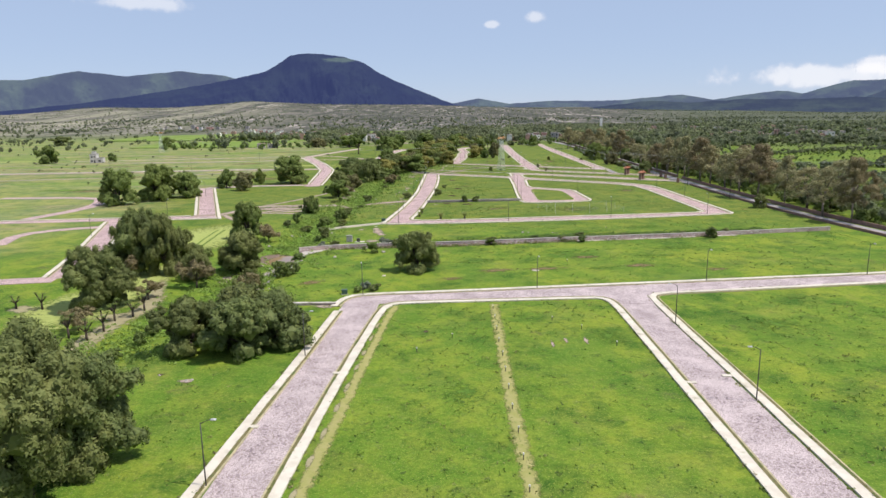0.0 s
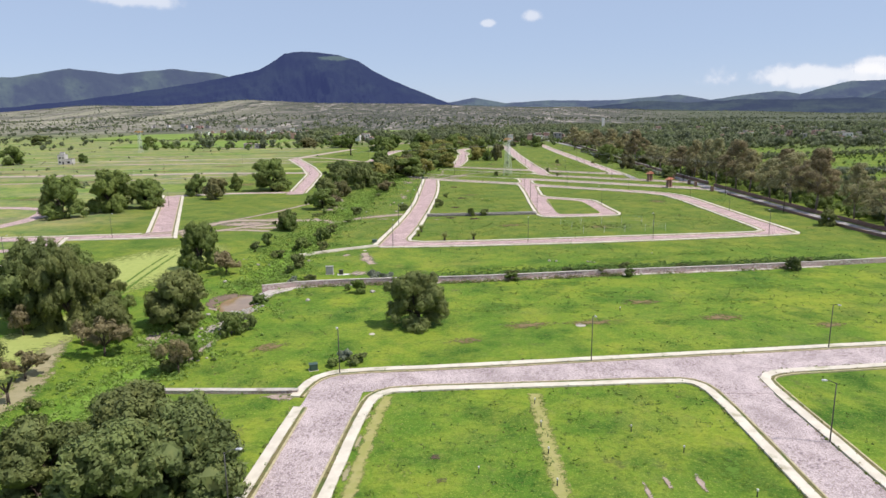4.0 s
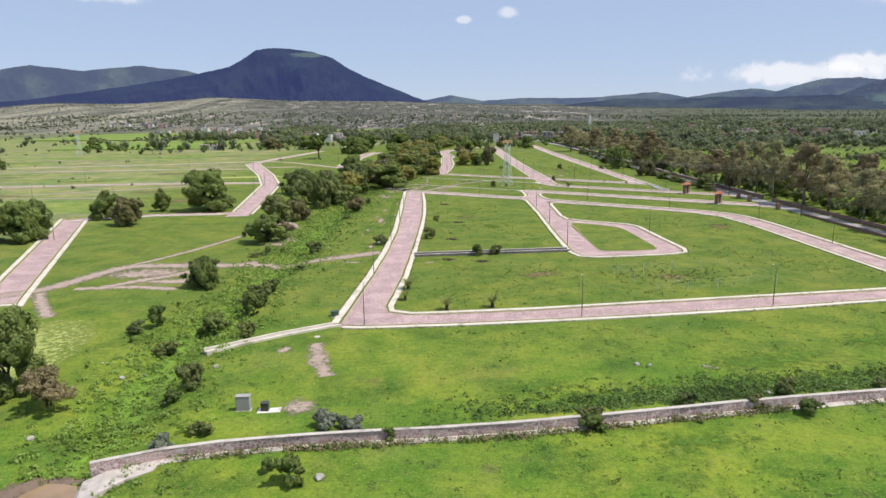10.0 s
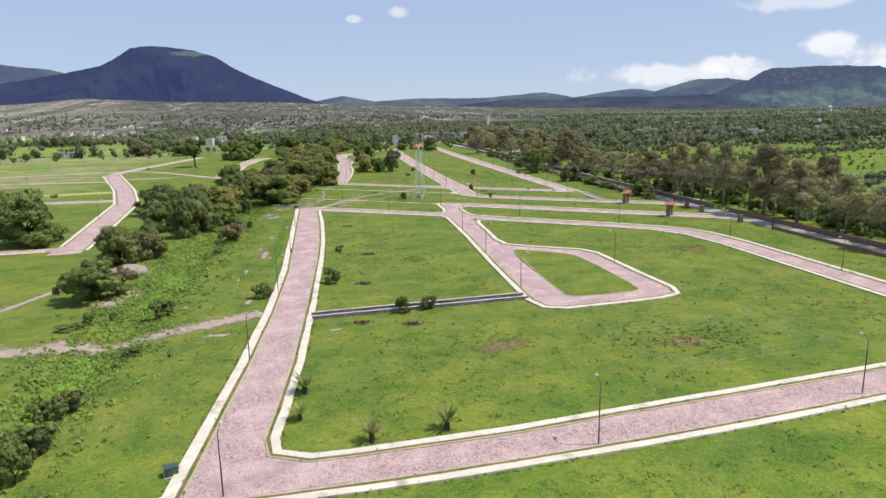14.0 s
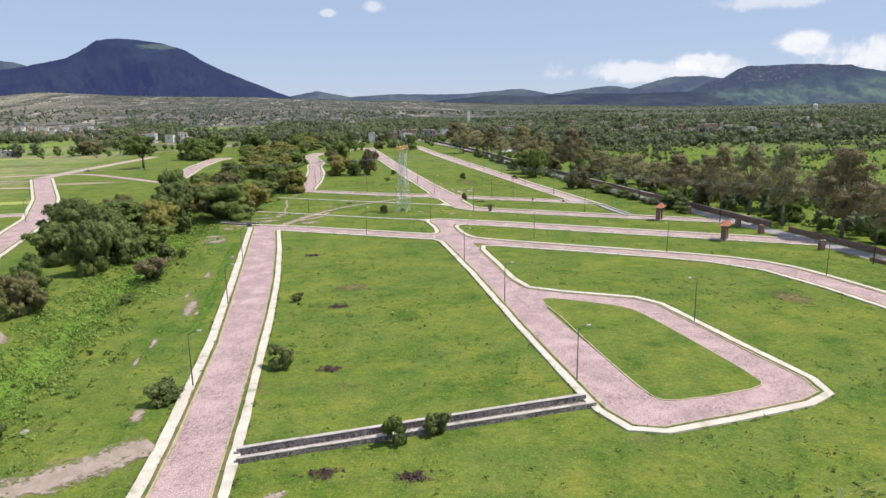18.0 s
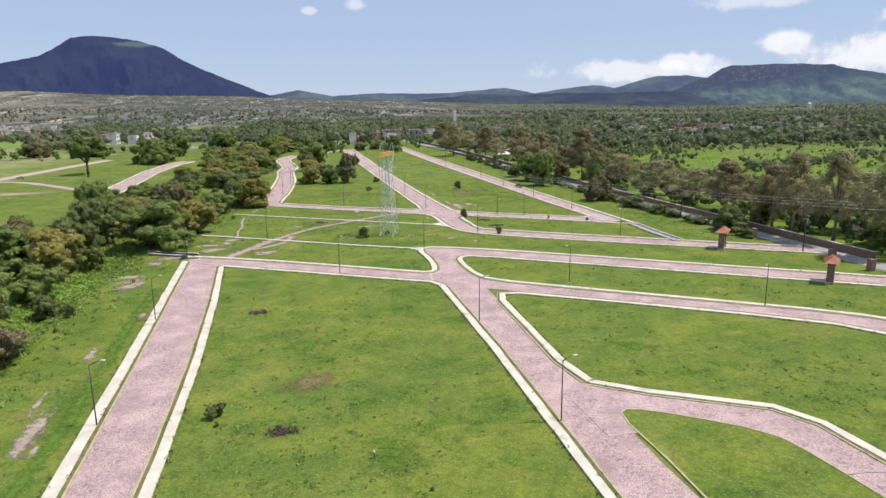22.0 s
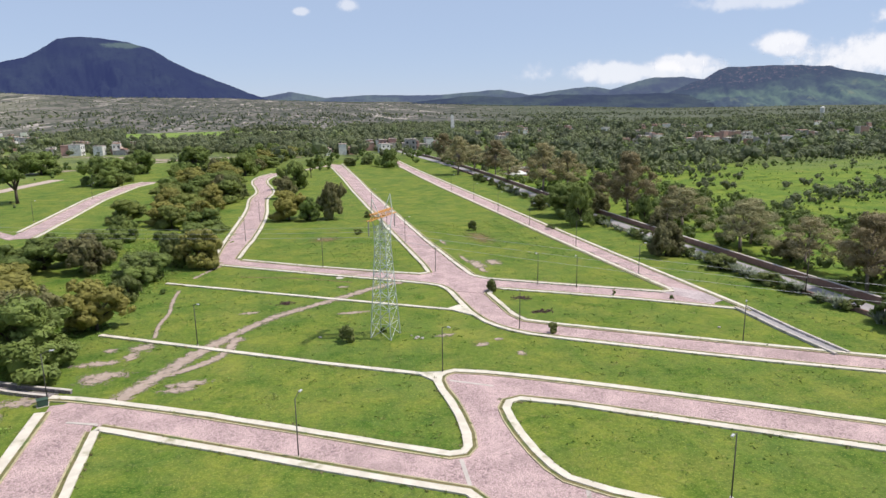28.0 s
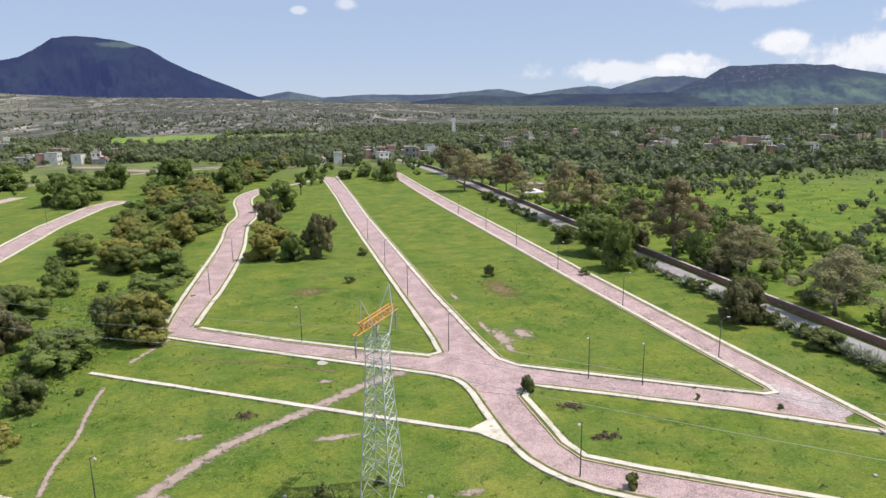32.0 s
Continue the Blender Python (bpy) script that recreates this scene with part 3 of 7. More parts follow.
def build_ground():
    xs, ys = spread(-4700, 4700, -75, 130, 1.6, 1.07), spread(-3500, 4700, -90, 420, 1.6, 1.07)
    gx, gy = np.meshgrid(xs, ys)
    gz = ground_height(gx, gy)
    nx, ny = len(xs), len(ys)
    me = bpy.data.meshes.new("ground")
    me.vertices.add(nx * ny)
    me.vertices.foreach_set("co", np.stack([gx, gy, gz], -1).astype(np.float32).ravel())
    i, j = np.meshgrid(np.arange(nx - 1), np.arange(ny - 1))
    a = (j * nx + i).ravel()
    idx = np.stack([a, a + 1, a + 1 + nx, a + nx], -1).astype(np.int32)
    me.loops.add(idx.size)
    me.loops.foreach_set("vertex_index", idx.ravel())
    me.polygons.add(len(idx))
    me.polygons.foreach_set("loop_start", np.arange(0, idx.size, 4, dtype=np.int32))
    me.materials.append(M_GRASS)
    me.update(calc_edges=True)
    me.shade_smooth()
    structure("ground", me, "green meadow with dry patches and a weedy creek bed", "ground")


build_ground()


def mountain(name, span, profile, far, depth, material, label, rugged=1.0):
    """A ridge round the plain: heights in degrees above the eye by bearing, foot towards the viewer."""
    a0, a1 = span
    na, nr = int((a1 - a0) * (12 if a1 <= 80 else 2)), 44 if a1 <= 80 else 12
    bearings = [a for a, _ in profile]
    verts, faces = [], []
    for i in range(na + 1):
        a = a0 + (a1 - a0) * i / na
        el = np.interp(a, bearings, [e for _, e in profile])
        fine = noise.fractal(Vector((a * 0.9, far * 0.01, 0)), 0.9, 2.1, 5) * 0.05 * rugged
        fine += noise.fractal(Vector((a * 7.0, far * 0.02, 4)), 0.8, 2.1, 4) * 0.022 * rugged
        top = 32 + far * math.tan(radians(max(el + fine, 0.0)))
        for j in range(nr + 1):
            s = j / nr
            r = far - depth * (1 - s)
            base = 45.0
            h = -25 + (top + 25) * (s ** 1.2)
            gully = noise.fractal(Vector((a * 0.5 + s * 1.1, s * 3.2 + a * 0.13, far * 0.003)), 0.7, 2.2, 7)
            h += gully * (top - 30) * 0.20 * math.sin(math.pi * min(s * 1.02, 1)) * rugged
            h = min(h, 32 + (top - 32) * (r / far) * 0.995) if s < 1 else top
            verts.append((r * math.sin(radians(a)), 110 + r * math.cos(radians(a)), h))
        back = far + 90
        verts.append((back * math.sin(radians(a)), 110 + back * math.cos(radians(a)), top * 0.6))
    w = nr + 2
    for i in range(na):
        for j in range(w - 1):
            k = i * w + j
            faces.append((k, k + w, k + w + 1, k + 1))
    structure(name, mesh_of(name, verts, faces, material, True), label, "mountain")


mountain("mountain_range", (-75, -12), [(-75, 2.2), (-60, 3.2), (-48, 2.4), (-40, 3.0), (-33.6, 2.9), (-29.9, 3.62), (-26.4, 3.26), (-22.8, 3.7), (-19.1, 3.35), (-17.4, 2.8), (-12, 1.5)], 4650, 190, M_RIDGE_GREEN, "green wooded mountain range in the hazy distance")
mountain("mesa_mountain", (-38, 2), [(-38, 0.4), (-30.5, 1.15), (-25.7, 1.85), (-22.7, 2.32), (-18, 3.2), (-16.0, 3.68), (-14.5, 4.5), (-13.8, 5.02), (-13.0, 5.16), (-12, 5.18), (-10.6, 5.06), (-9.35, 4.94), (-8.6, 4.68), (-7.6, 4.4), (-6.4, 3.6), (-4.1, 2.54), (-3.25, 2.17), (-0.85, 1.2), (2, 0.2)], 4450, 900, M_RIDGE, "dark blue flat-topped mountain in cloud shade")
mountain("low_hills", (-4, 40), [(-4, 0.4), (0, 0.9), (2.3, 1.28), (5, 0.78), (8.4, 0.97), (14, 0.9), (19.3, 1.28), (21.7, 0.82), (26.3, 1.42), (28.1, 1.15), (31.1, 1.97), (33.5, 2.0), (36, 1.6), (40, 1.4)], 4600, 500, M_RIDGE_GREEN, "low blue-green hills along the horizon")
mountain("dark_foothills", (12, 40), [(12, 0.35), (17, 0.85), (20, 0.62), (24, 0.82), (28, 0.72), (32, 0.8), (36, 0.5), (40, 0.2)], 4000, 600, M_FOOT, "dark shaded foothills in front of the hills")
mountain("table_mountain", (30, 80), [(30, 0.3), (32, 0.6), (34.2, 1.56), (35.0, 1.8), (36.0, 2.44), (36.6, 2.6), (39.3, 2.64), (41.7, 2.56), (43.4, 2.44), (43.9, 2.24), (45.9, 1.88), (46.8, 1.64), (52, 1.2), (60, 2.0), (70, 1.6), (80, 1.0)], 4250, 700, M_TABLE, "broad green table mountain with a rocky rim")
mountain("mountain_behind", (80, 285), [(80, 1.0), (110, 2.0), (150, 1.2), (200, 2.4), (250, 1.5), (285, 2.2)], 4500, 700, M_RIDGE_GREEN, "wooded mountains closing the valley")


def cloud(bearing, height, wide, tall, label, material=M_CLOUD):
    na, ne, r = 14, 8, 4780
    verts, faces = [], []
    for j in range(ne + 1):
        for i in range(na + 1):
            a, e = radians(bearing + wide * (i / na - 0.5)), radians(height + tall * (j / ne - 0.5))
            verts.append((r * math.sin(a) * math.cos(e), 110 + r * math.cos(a) * math.cos(e), 32 + r * math.sin(e)))
    for j in range(ne):
        for i in range(na):
            k = j * (na + 1) + i
            faces.append((k, k + 1, k + na + 2, k + na + 1))
    me = mesh_of("cloud", verts, faces, material, True)
    uv = me.uv_layers.new(name="UVMap")
    for loop in me.loops:
        uv.data[loop.index].uv = ((loop.vertex_index % (na + 1)) / na, (loop.vertex_index // (na + 1)) / ne)
    ob = structure("cloud", me, label, "cloud")
    ob.visible_shadow = False


cloud(29.6, 2.7, 25, 3.2, "thin white cloud bank over the hills", M_BANKCLOUD)
cloud(33.2, 3.15, 9, 2.4, "heaped middle of the white cloud bank")
cloud(40.4, 4.4, 7.0, 3.2, "bright heaped white cloud")
cloud(46.6, 3.5, 21, 5.2, "long white cloud bank above the table mountain")
cloud(39.0, 7.4, 17, 2.4, "thin white cloud streak high over the valley", M_THINCLOUD)
cloud(48.5, 5.9, 9, 2.6, "soft white cloud high over the valley")
cloud(7.0, 8.0, 3.0, 1.7, "small white cloud puff", M_THINCLOUD)
cloud(3.4, 7.5, 2.2, 1.2, "small faint cloud puff", M_THINCLOUD)
cloud(-25, 8.9, 13, 2.0, "thin cloud streak high over the mesa", M_THINCLOUD)
cloud(60.0, 5.5, 16, 5.0, "white cloud bank beyond the valley")

for x0, x1, y0, y1 in ((-160, -40, 1110, 1330), (-20, 110, 1150, 1260), (-360, -215, 690, 850), (-520, -250, 930, 1380)):
    z = float(ground_height((x0 + x1) / 2, (y0 + y1) / 2)) + 0.5
    lean = (y1 - y0) * 0.12
    top = [(x0, y0, z), (x1, y0 - lean, z), (x1 + lean, y1, z), (x0 - lean, y1 - lean, z)]
    verts = top + [(x, y, z - 3) for x, y, _ in top]
    structure("crop_field", mesh_of("crop_field", verts, [(0, 1, 2, 3)] + [(i, i + 4, (i + 1) % 4 + 4, (i + 1) % 4) for i in range(4)], M_CROP), "bright green crop field on the plain", "field")

# ---- roads ----
ROAD_LINES, WALKS = [], []


def road(pts, width, material=M_COBBLE, label="pink cobbled street between pale kerbs", rounds=0, name="road"):
    pts = round_off(pts, rounds) if rounds else pts
    ROAD_LINES.append((pts, width))
    z = 0.02 + 0.004 * (len(ROAD_LINES) % 12)
    structure(name, ribbon(name, dense(pts, 8), -width / 2, width / 2, -0.6, z, material), label, "road")


def pavement(pts, side, rounds=0, wide=0.95, verge=True):
    """A pale walk on the given line; side +1 if its street lies on the left of the line, -1 if on the right, 0 if there is none."""
    pts = dense(round_off(pts, rounds) if rounds else pts, 3.0)
    h = wide / 2
    WALKS.append((pts, h))
    structure("sidewalk", ribbon("sidewalk", pts, -h, h, -0.5, 0.17, M_CONCRETE, 0.06), "pale concrete sidewalk along the cobbled street", "sidewalk")
    if side:
        if verge:
            structure("verge", ribbon("verge", pts, side * (h - 0.01), side * (h + 0.42), -0.5, 0.11, M_VERGE, 0.05), "dry grass strip between sidewalk and kerb", "verge")
            structure("kerb", ribbon("kerb", pts, side * (h + 0.40), side * (h + 0.58), -0.5, 0.15, M_KERB, 0.02), "worn yellow-painted kerb", "kerb")
        else:
            structure("kerb", ribbon("kerb", pts, side * h, side * (h + 0.16), -0.5, 0.14, M_KERB, 0.02), "worn yellow-painted kerb", "kerb")


# the first block, its two long streets and the cross street
GREY = dict(material=M_COBBLE_GREY, label="grey-pink cobbled street between pale kerbs")
road([(-18.4, -88), (-14.45, -1.4), (-11.9, 56), (-11.6, 62)], 6.4, **GREY)
road([(-13.5, 61.4), (10, 63.5), (32, 65.9), (55, 68.9), (90, 73.2), (122.5, 77.1)], 7.0, **GREY)
road([(36.3, -88), (36.3, 66)], 6.2, **GREY)
pavement([(-22.6, -88), (-18.9, -0.9), (-16.5, 34), (-15.4, 54)], -1, 0, 1.1)
pavement([(-15, -88), (-11.2, -1.4), (-9.8, 26.3), (-8.6, 43), (-7.7, 54), (-6.9, 57.2), (-4.6, 58.8), (11.4, 59.6), (29.5, 60.9), (31.8, 60), (32.6, 57), (32.7, 42), (32.6, 8), (32.6, -88)], 1, 1, 1.1)
pavement([(40.2, -88), (40.2, 6.8), (40.1, 36), (40.1, 58.5), (40.5, 61.9), (43.5, 63.6), (51.3, 64.5), (68, 66.8), (86.6, 69.5), (121, 73.8)], -1, 1, 1.1)
pavement([(-16.4, 57), (-15.9, 60.5), (-14.6, 63.3), (-11.5, 64.9), (0.6, 65.9), (20.5, 68.3), (53.4, 72.3), (91, 76.9), (121, 80.6)], -1, 1, 1.1)

# the second block
road([(-12.9, 145), (-12.2, 155), (-11.6, 163), (-10.3, 177), (-8.8, 200), (-7.4, 232), (-6.9, 260), (-7.2, 318)], 6.2)
road([(-14.5, 147.4), (3, 148.5), (30, 150.9), (66, 155.3), (93, 160)], 6.2)
road([(91.3, 157), (91, 185), (90.8, 215), (90.5, 232), (88.7, 243.5), (82, 252), (73.5, 259.3), (56.2, 272.2), (41, 283.3), (34, 288.5)], 5.6)
road([(37.3, 292), (37.3, 288), (36.2, 254), (34.6, 225), (33.8, 194)], 6.2)
road([(33.5, 198), (34.3, 194.6), (37.5, 193.3), (44, 193.2), (52, 194.4), (53.8, 196.5), (53.7, 210), (53.4, 224), (52, 228.8), (44.5, 234.9), (36, 240.4)], 5.0, rounds=1)
road([(-9, 317.5), (5.3, 308.2), (28, 293.5), (38, 287)], 5.6)
road([(38.6, 287), (38.6, 309)], 5.0)
road([(38.8, 311.3), (41.5, 309.8), (54.5, 301.4), (65, 293.9), (77.5, 285), (113, 259.5)], 5.4)
pavement([(-16.9, 147), (-16.2, 154.3), (-15.4, 163), (-14, 177.5), (-12.4, 198.7), (-11.1, 226), (-10.9, 260), (-10.8, 316)], -1, 0, 1.15)
pavement([(-3.5, 309.5), (-2.9, 285), (-2.9, 259), (-3.5, 236.6), (-5.1, 203), (-6.7, 176), (-8, 162), (-8.7, 156), (-8.3, 153), (-5.2, 151.5), (-1.2, 151.6), (15, 152.7), (30, 154.6), (66, 158.8), (84, 161)], -1)
pavement([(84, 161), (87, 163), (87.4, 170), (87.2, 205), (87, 228), (85.4, 241), (79.5, 250), (71.5, 256.7), (57, 267.3), (44.5, 276), (41.5, 276.6), (40.4, 273), (39.6, 260), (38.8, 248), (39.4, 241.6)], -1)
pavement([(39.4, 241.6), (44.2, 237.6), (54, 231.2), (56, 227), (56.4, 210), (57, 197), (55.8, 193.2), (52, 191.6), (43.2, 190.5), (34.6, 189.8), (31.4, 191.2), (30.2, 195.5), (30.2, 198.5), (31, 222), (32.7, 254), (33.5, 284), (32.4, 287), (26.6, 290.6), (13.2, 299.3), (-3.5, 310)], -1)
pavement([(-15.5, 145.2), (-11.5, 144.7), (7.2, 145.4), (33.6, 147.7), (65, 151.8), (94, 157), (95.4, 160), (94.6, 185), (94.3, 210), (94, 232), (92, 245), (84.5, 254.2), (71.8, 263.5), (53, 277.4), (42.5, 285.6), (41.2, 290), (41, 298), (41.8, 303.5), (44.8, 304.2), (62, 291.9), (75, 282.6), (111, 257)], 1, 1)
pavement([(-11, 320.5), (-7, 318.9), (5.3, 311.9), (18, 303.6), (30, 295.6), (33.5, 293.4), (35.2, 295.4), (36, 304), (35.6, 311), (36.6, 314), (39.6, 314.7), (51.6, 307.4), (65.8, 297.6), (80, 287.2), (112, 264.5)], -1, 1)

# the third block
road([(113, 288.5), (95, 300.4), (79, 310.9), (59.6, 324.7), (54, 329.6), (51.9, 336), (52, 347), (52, 360)], 5.6, rounds=1)
road([(53, 357), (38.5, 367.4), (23.7, 377.6), (5.5, 391)], 5.2)
road([(52.5, 358.4), (65.8, 349.3), (78.3, 341), (91.6, 331.9)], 5.2)
road([(52, 352), (52, 372), (52.1, 408), (52.6, 450), (53.4, 508), (55, 558), (56.4, 645)], 6.2)
road([(91.2, 331.6), (91.2, 341), (91.1, 400), (91.4, 455), (91.9, 520), (92.4, 578), (95, 658)], 5.6)
road([(4.8, 391), (6.4, 402), (8.8, 422), (12, 458), (11.8, 494), (12.8, 505), (14.8, 516), (14.4, 532), (11.6, 562), (14, 583), (22, 602)], 6.4, rounds=1)
pavement([(112, 285.2), (92.9, 297.6), (76.9, 308), (58.1, 321.5), (52.4, 326.2), (49.4, 331.5), (48.4, 337), (48.3, 345), (48.5, 353), (47.2, 357.2), (39.8, 362.6), (23.6, 373.9), (2, 389.5)], -1, 1, 0.8)
pavement([(112, 292.2), (97, 302.2), (80.8, 313.3), (60.8, 327.4), (55.8, 331.5), (54.9, 335), (55, 348), (57.2, 351.2), (67.7, 344.4), (79.5, 336.5), (92.5, 326.4)], 1, 0, 0.8)
pavement([(60.6, 648), (58.4, 556), (56.6, 502), (55.9, 446), (55.3, 399.7), (55.7, 371), (56, 362), (58, 358.6), (64, 354.4), (77.2, 345.5), (86.2, 339.5), (88.2, 339.4), (88.6, 341.6), (88.3, 359.1), (88.1, 392.5), (88.3, 446), (88.4, 510), (89.2, 560), (92, 650)], 1, 0, 0.8)
pavement([(94.2, 325), (94.1, 347.1), (94.0, 370.6), (94.1, 405.6), (94.8, 462.4), (95.3, 530), (95.8, 585), (98, 655)], 1, 0, 0.8)
pavement([(9.5, 391.6), (23.7, 380.9), (37, 371.9), (46, 366.4), (48, 367.2), (48.4, 374), (48.8, 417), (49.2, 454), (50, 511), (51.4, 560), (52.2, 632)], -1, 0, 0.8)
pavement([(3, 392.5), (3.2, 401), (5.4, 431), (8.4, 470), (8.3, 496), (9.2, 506), (11.2, 518), (10.8, 532), (8, 562), (10.4, 585), (18, 603)], -1, 1, 0.8)
pavement([(8.6, 393.2), (9.6, 402), (12.3, 420), (15.5, 457), (15.3, 494), (16.4, 505), (18.4, 516), (18, 532), (15.2, 562), (17.4, 581), (25, 600)], 1, 1, 0.8)
pavement([(-10.4, 343.8), (7, 332.3), (22, 322.3), (35.8, 313.8)], 0, 0, 0.8)
pavement([(-4.8, 374.3), (13.5, 361.9), (30.4, 350.5), (47.6, 339.2)], 0, 0, 0.8)

road([(87.6, 341), (90.4, 336.4), (92.0, 331.2)], 5.0, M_COBBLE_GREY, "grey-pink cobbled corner where two streets meet")


def junction(pts, material=M_COBBLE, label="cobbled corner where two streets meet"):
    n = len(pts)
    verts = [(x, y, 0.072) for x, y in pts] + [(x, y, -0.4) for x, y in pts]
    faces = [tuple(range(n)), tuple(range(2 * n - 1, n - 1, -1))] + [(i, i + n, (i + 1) % n + n, (i + 1) % n) for i in range(n)]
    structure("road_corner", mesh_of("road_corner", verts, faces, material), label, "road")


junction([(29.6, 62), (31.9, 60.6), (33, 57), (39.6, 57), (40.3, 61.4), (43, 63.6), (43, 66.6), (29.6, 65.4)], M_COBBLE_GREY)
junction([(36.3, 302), (36.1, 311), (36.9, 313.6), (39.6, 314.2), (46.5, 309.6), (46.5, 304), (44.6, 304.6), (41.9, 303.6), (41.1, 302)])
junction([(-8.6, 152.6), (-5.4, 151.4), (-2, 151.4), (-2, 146.5), (-12, 146), (-12, 157), (-8.8, 157)])
junction([(84, 160.8), (87, 163), (87.2, 168), (93, 168), (93, 158.4), (84, 156.4)])
junction([(48.4, 352), (47.4, 357), (44, 360), (46, 366.2), (48.2, 367.4), (55.6, 367), (56, 361.6), (58.2, 358.4), (60, 353), (57, 351.2), (55, 348)])

junction([(30.7, 200), (30.8, 195.6), (31.9, 191.9), (34.8, 190.5), (44, 191.2), (44, 195.6), (38, 195.6), (37, 197.4), (37.2, 200)])
junction([(46, 191.4), (51.8, 192.2), (55.2, 193.8), (56.3, 197), (55.8, 204), (51.4, 204), (51.2, 198), (50, 196.4), (46, 195.9)])

junction([(35.5, 230), (38.4, 230), (40.2, 234.9), (43, 234.4), (42, 237.6), (38.8, 241), (35.5, 241)])
junction([(33.8, 292.6), (35.9, 295.2), (36.5, 301.6), (38.5, 301.6), (38.5, 290), (34, 290.4)])
for a, b in (((37.4, 311.6), (42.2, 308.4)), ((33.4, 292.7), (32.8, 287.4)), ((43.6, 286.0), (42.4, 282.8)), ((-7.2, 312.6), (-3.6, 311.0))):
    structure("road_band", ribbon("road_band", [a, b], -0.2, 0.2, -0.3, 0.081, M_COPING, 0.04), "pale concrete band set across the cobbles", "road")

# the grass island inside the loop
ISLAND = round_off([(38.4, 225), (38.5, 233.8), (40.2, 234.8), (44, 232.2), (50, 227), (50.9, 222), (51.2, 210), (51.2, 198), (50, 196.4), (44, 195.7), (38, 195.7), (37, 197.5), (37.4, 210), (38.4, 225)], 1)
n = len(ISLAND)
structure("island", mesh_of("island", [(x, y, 0.075) for x, y in ISLAND[:-1]] + [(x, y, -0.3) for x, y in ISLAND[:-1]], [tuple(range(n - 1))] + [(i, i + n - 1, (i + 1) % (n - 1) + n - 1, (i + 1) % (n - 1)) for i in range(n - 1)], M_GRASS), "grass island inside the looping street", "ground")
structure("kerb", ribbon("kerb", ISLAND, -0.09, 0.09, -0.4, 0.13, M_KERB, 0.03), "worn kerb round the grass island", "kerb")

for slab in ([(33.6, 315.2), (37.0, 314.6), (36.0, 310.6), (35.2, 312.4)], [(45.0, 341.2), (48.2, 343.0), (48.7, 335.6), (46.6, 338.6)]):
    n = len(slab)
    structure("sidewalk", mesh_of("sidewalk", [(x, y, 0.176) for x, y in slab] + [(x, y, -0.4) for x, y in slab], [tuple(range(n - 1, -1, -1))] + [(i, (i + 1) % n, (i + 1) % n + n, i + n) for i in range(n)], M_CONCRETE), "pale concrete corner where two walks meet", "sidewalk")

# the streets west of the creek
W = dict(label="pink cobbled street on the far side of the creek")
road([(-77.9, 162.2), (-79.6, 166), (-112.5, 257)], 7.0, **W)
road([(-190, 156), (-146, 157.5), (-110, 160.8), (-74, 164.5)], 5.4, **W)
road([(-79, 80), (-86, 105), (-91, 118), (-107.5, 162)], 6.6, **W)
road([(-170, 66), (-128, 71), (-79, 79)], 5.0, **W)
road([(-62.5, 258), (-66.6, 300), (-72.6, 350), (-86, 398), (-113, 478)], 7.0, **W, rounds=1)
road([(-112, 257), (-90, 264), (-63, 265)], 4.4, **W)
road([(-300, 352), (-190, 358), (-134, 362), (-74, 358)], 4.4, **W)
road([(-51.2, 438), (-50.6, 476), (-50.2, 520), (-45.5, 564), (-39, 582)], 6.8, **W, rounds=1)
road([(-52, 438), (-59, 447), (-78, 472), (-97, 494), (-113, 499)], 3.6, **W, rounds=1)
road([(-190, 226), (-146, 224), (-136, 205), (-134, 188), (-140, 164)], 5.0, **W, rounds=1)
road([(-118, 118), (-123, 134), (-115, 143), (-102, 147)], 4.0, **W, rounds=1)
pavement([(-72.4, 160), (-75.4, 167.5), (-108, 255)], 1)
pavement([(-84, 169), (-117.2, 258)], -1)
pavement([(-190, 159.8), (-146, 161), (-108, 164.4), (-85, 167.4)], -1)
pavement([(-103, 158.2), (-86, 159.6), (-73.6, 161.2)], 1)
pavement([(-82.4, 80.5), (-90, 105), (-108.5, 156)], -1)
pavement([(-75, 80), (-82.2, 106), (-86.8, 118), (-103.2, 162)], 1)
pavement([(-66.4, 268), (-70.4, 300), (-76.6, 350), (-90, 398), (-116.6, 475)], -1)
pavement([(-58.6, 262), (-62.6, 300), (-68.4, 350), (-82, 399), (-109, 479)], 1)
pavement([(-300, 355.2), (-134, 365.2), (-78, 361.4)], 0, 0, 1.0)
pavement([(-112, 254), (-90, 261), (-68, 262.2)], 0, 0, 1.0)
pavement([(-47.2, 438), (-46.6, 476), (-46.2, 518), (-41.6, 562), (-36.6, 575)], 1)
pavement([(-55.0, 449), (-54.6, 476), (-54.2, 520), (-49.6, 565), (-43.2, 583)], -1)


def off_road(x, y, gap):
    for pts, w in ROAD_LINES:
        if float(line_distance(np.array(x), np.array(y), pts)) < w / 2 + gap:
            return False
    return True


def strip_uv(me, across):
    uv = me.uv_layers.new(name="UVMap")
    for loop in me.loops:
        uv.data[loop.index].uv = (0.0, across[loop.vertex_index])


LIFTS = itertools.cycle([0.012 + 0.0041 * k for k in range(19)])


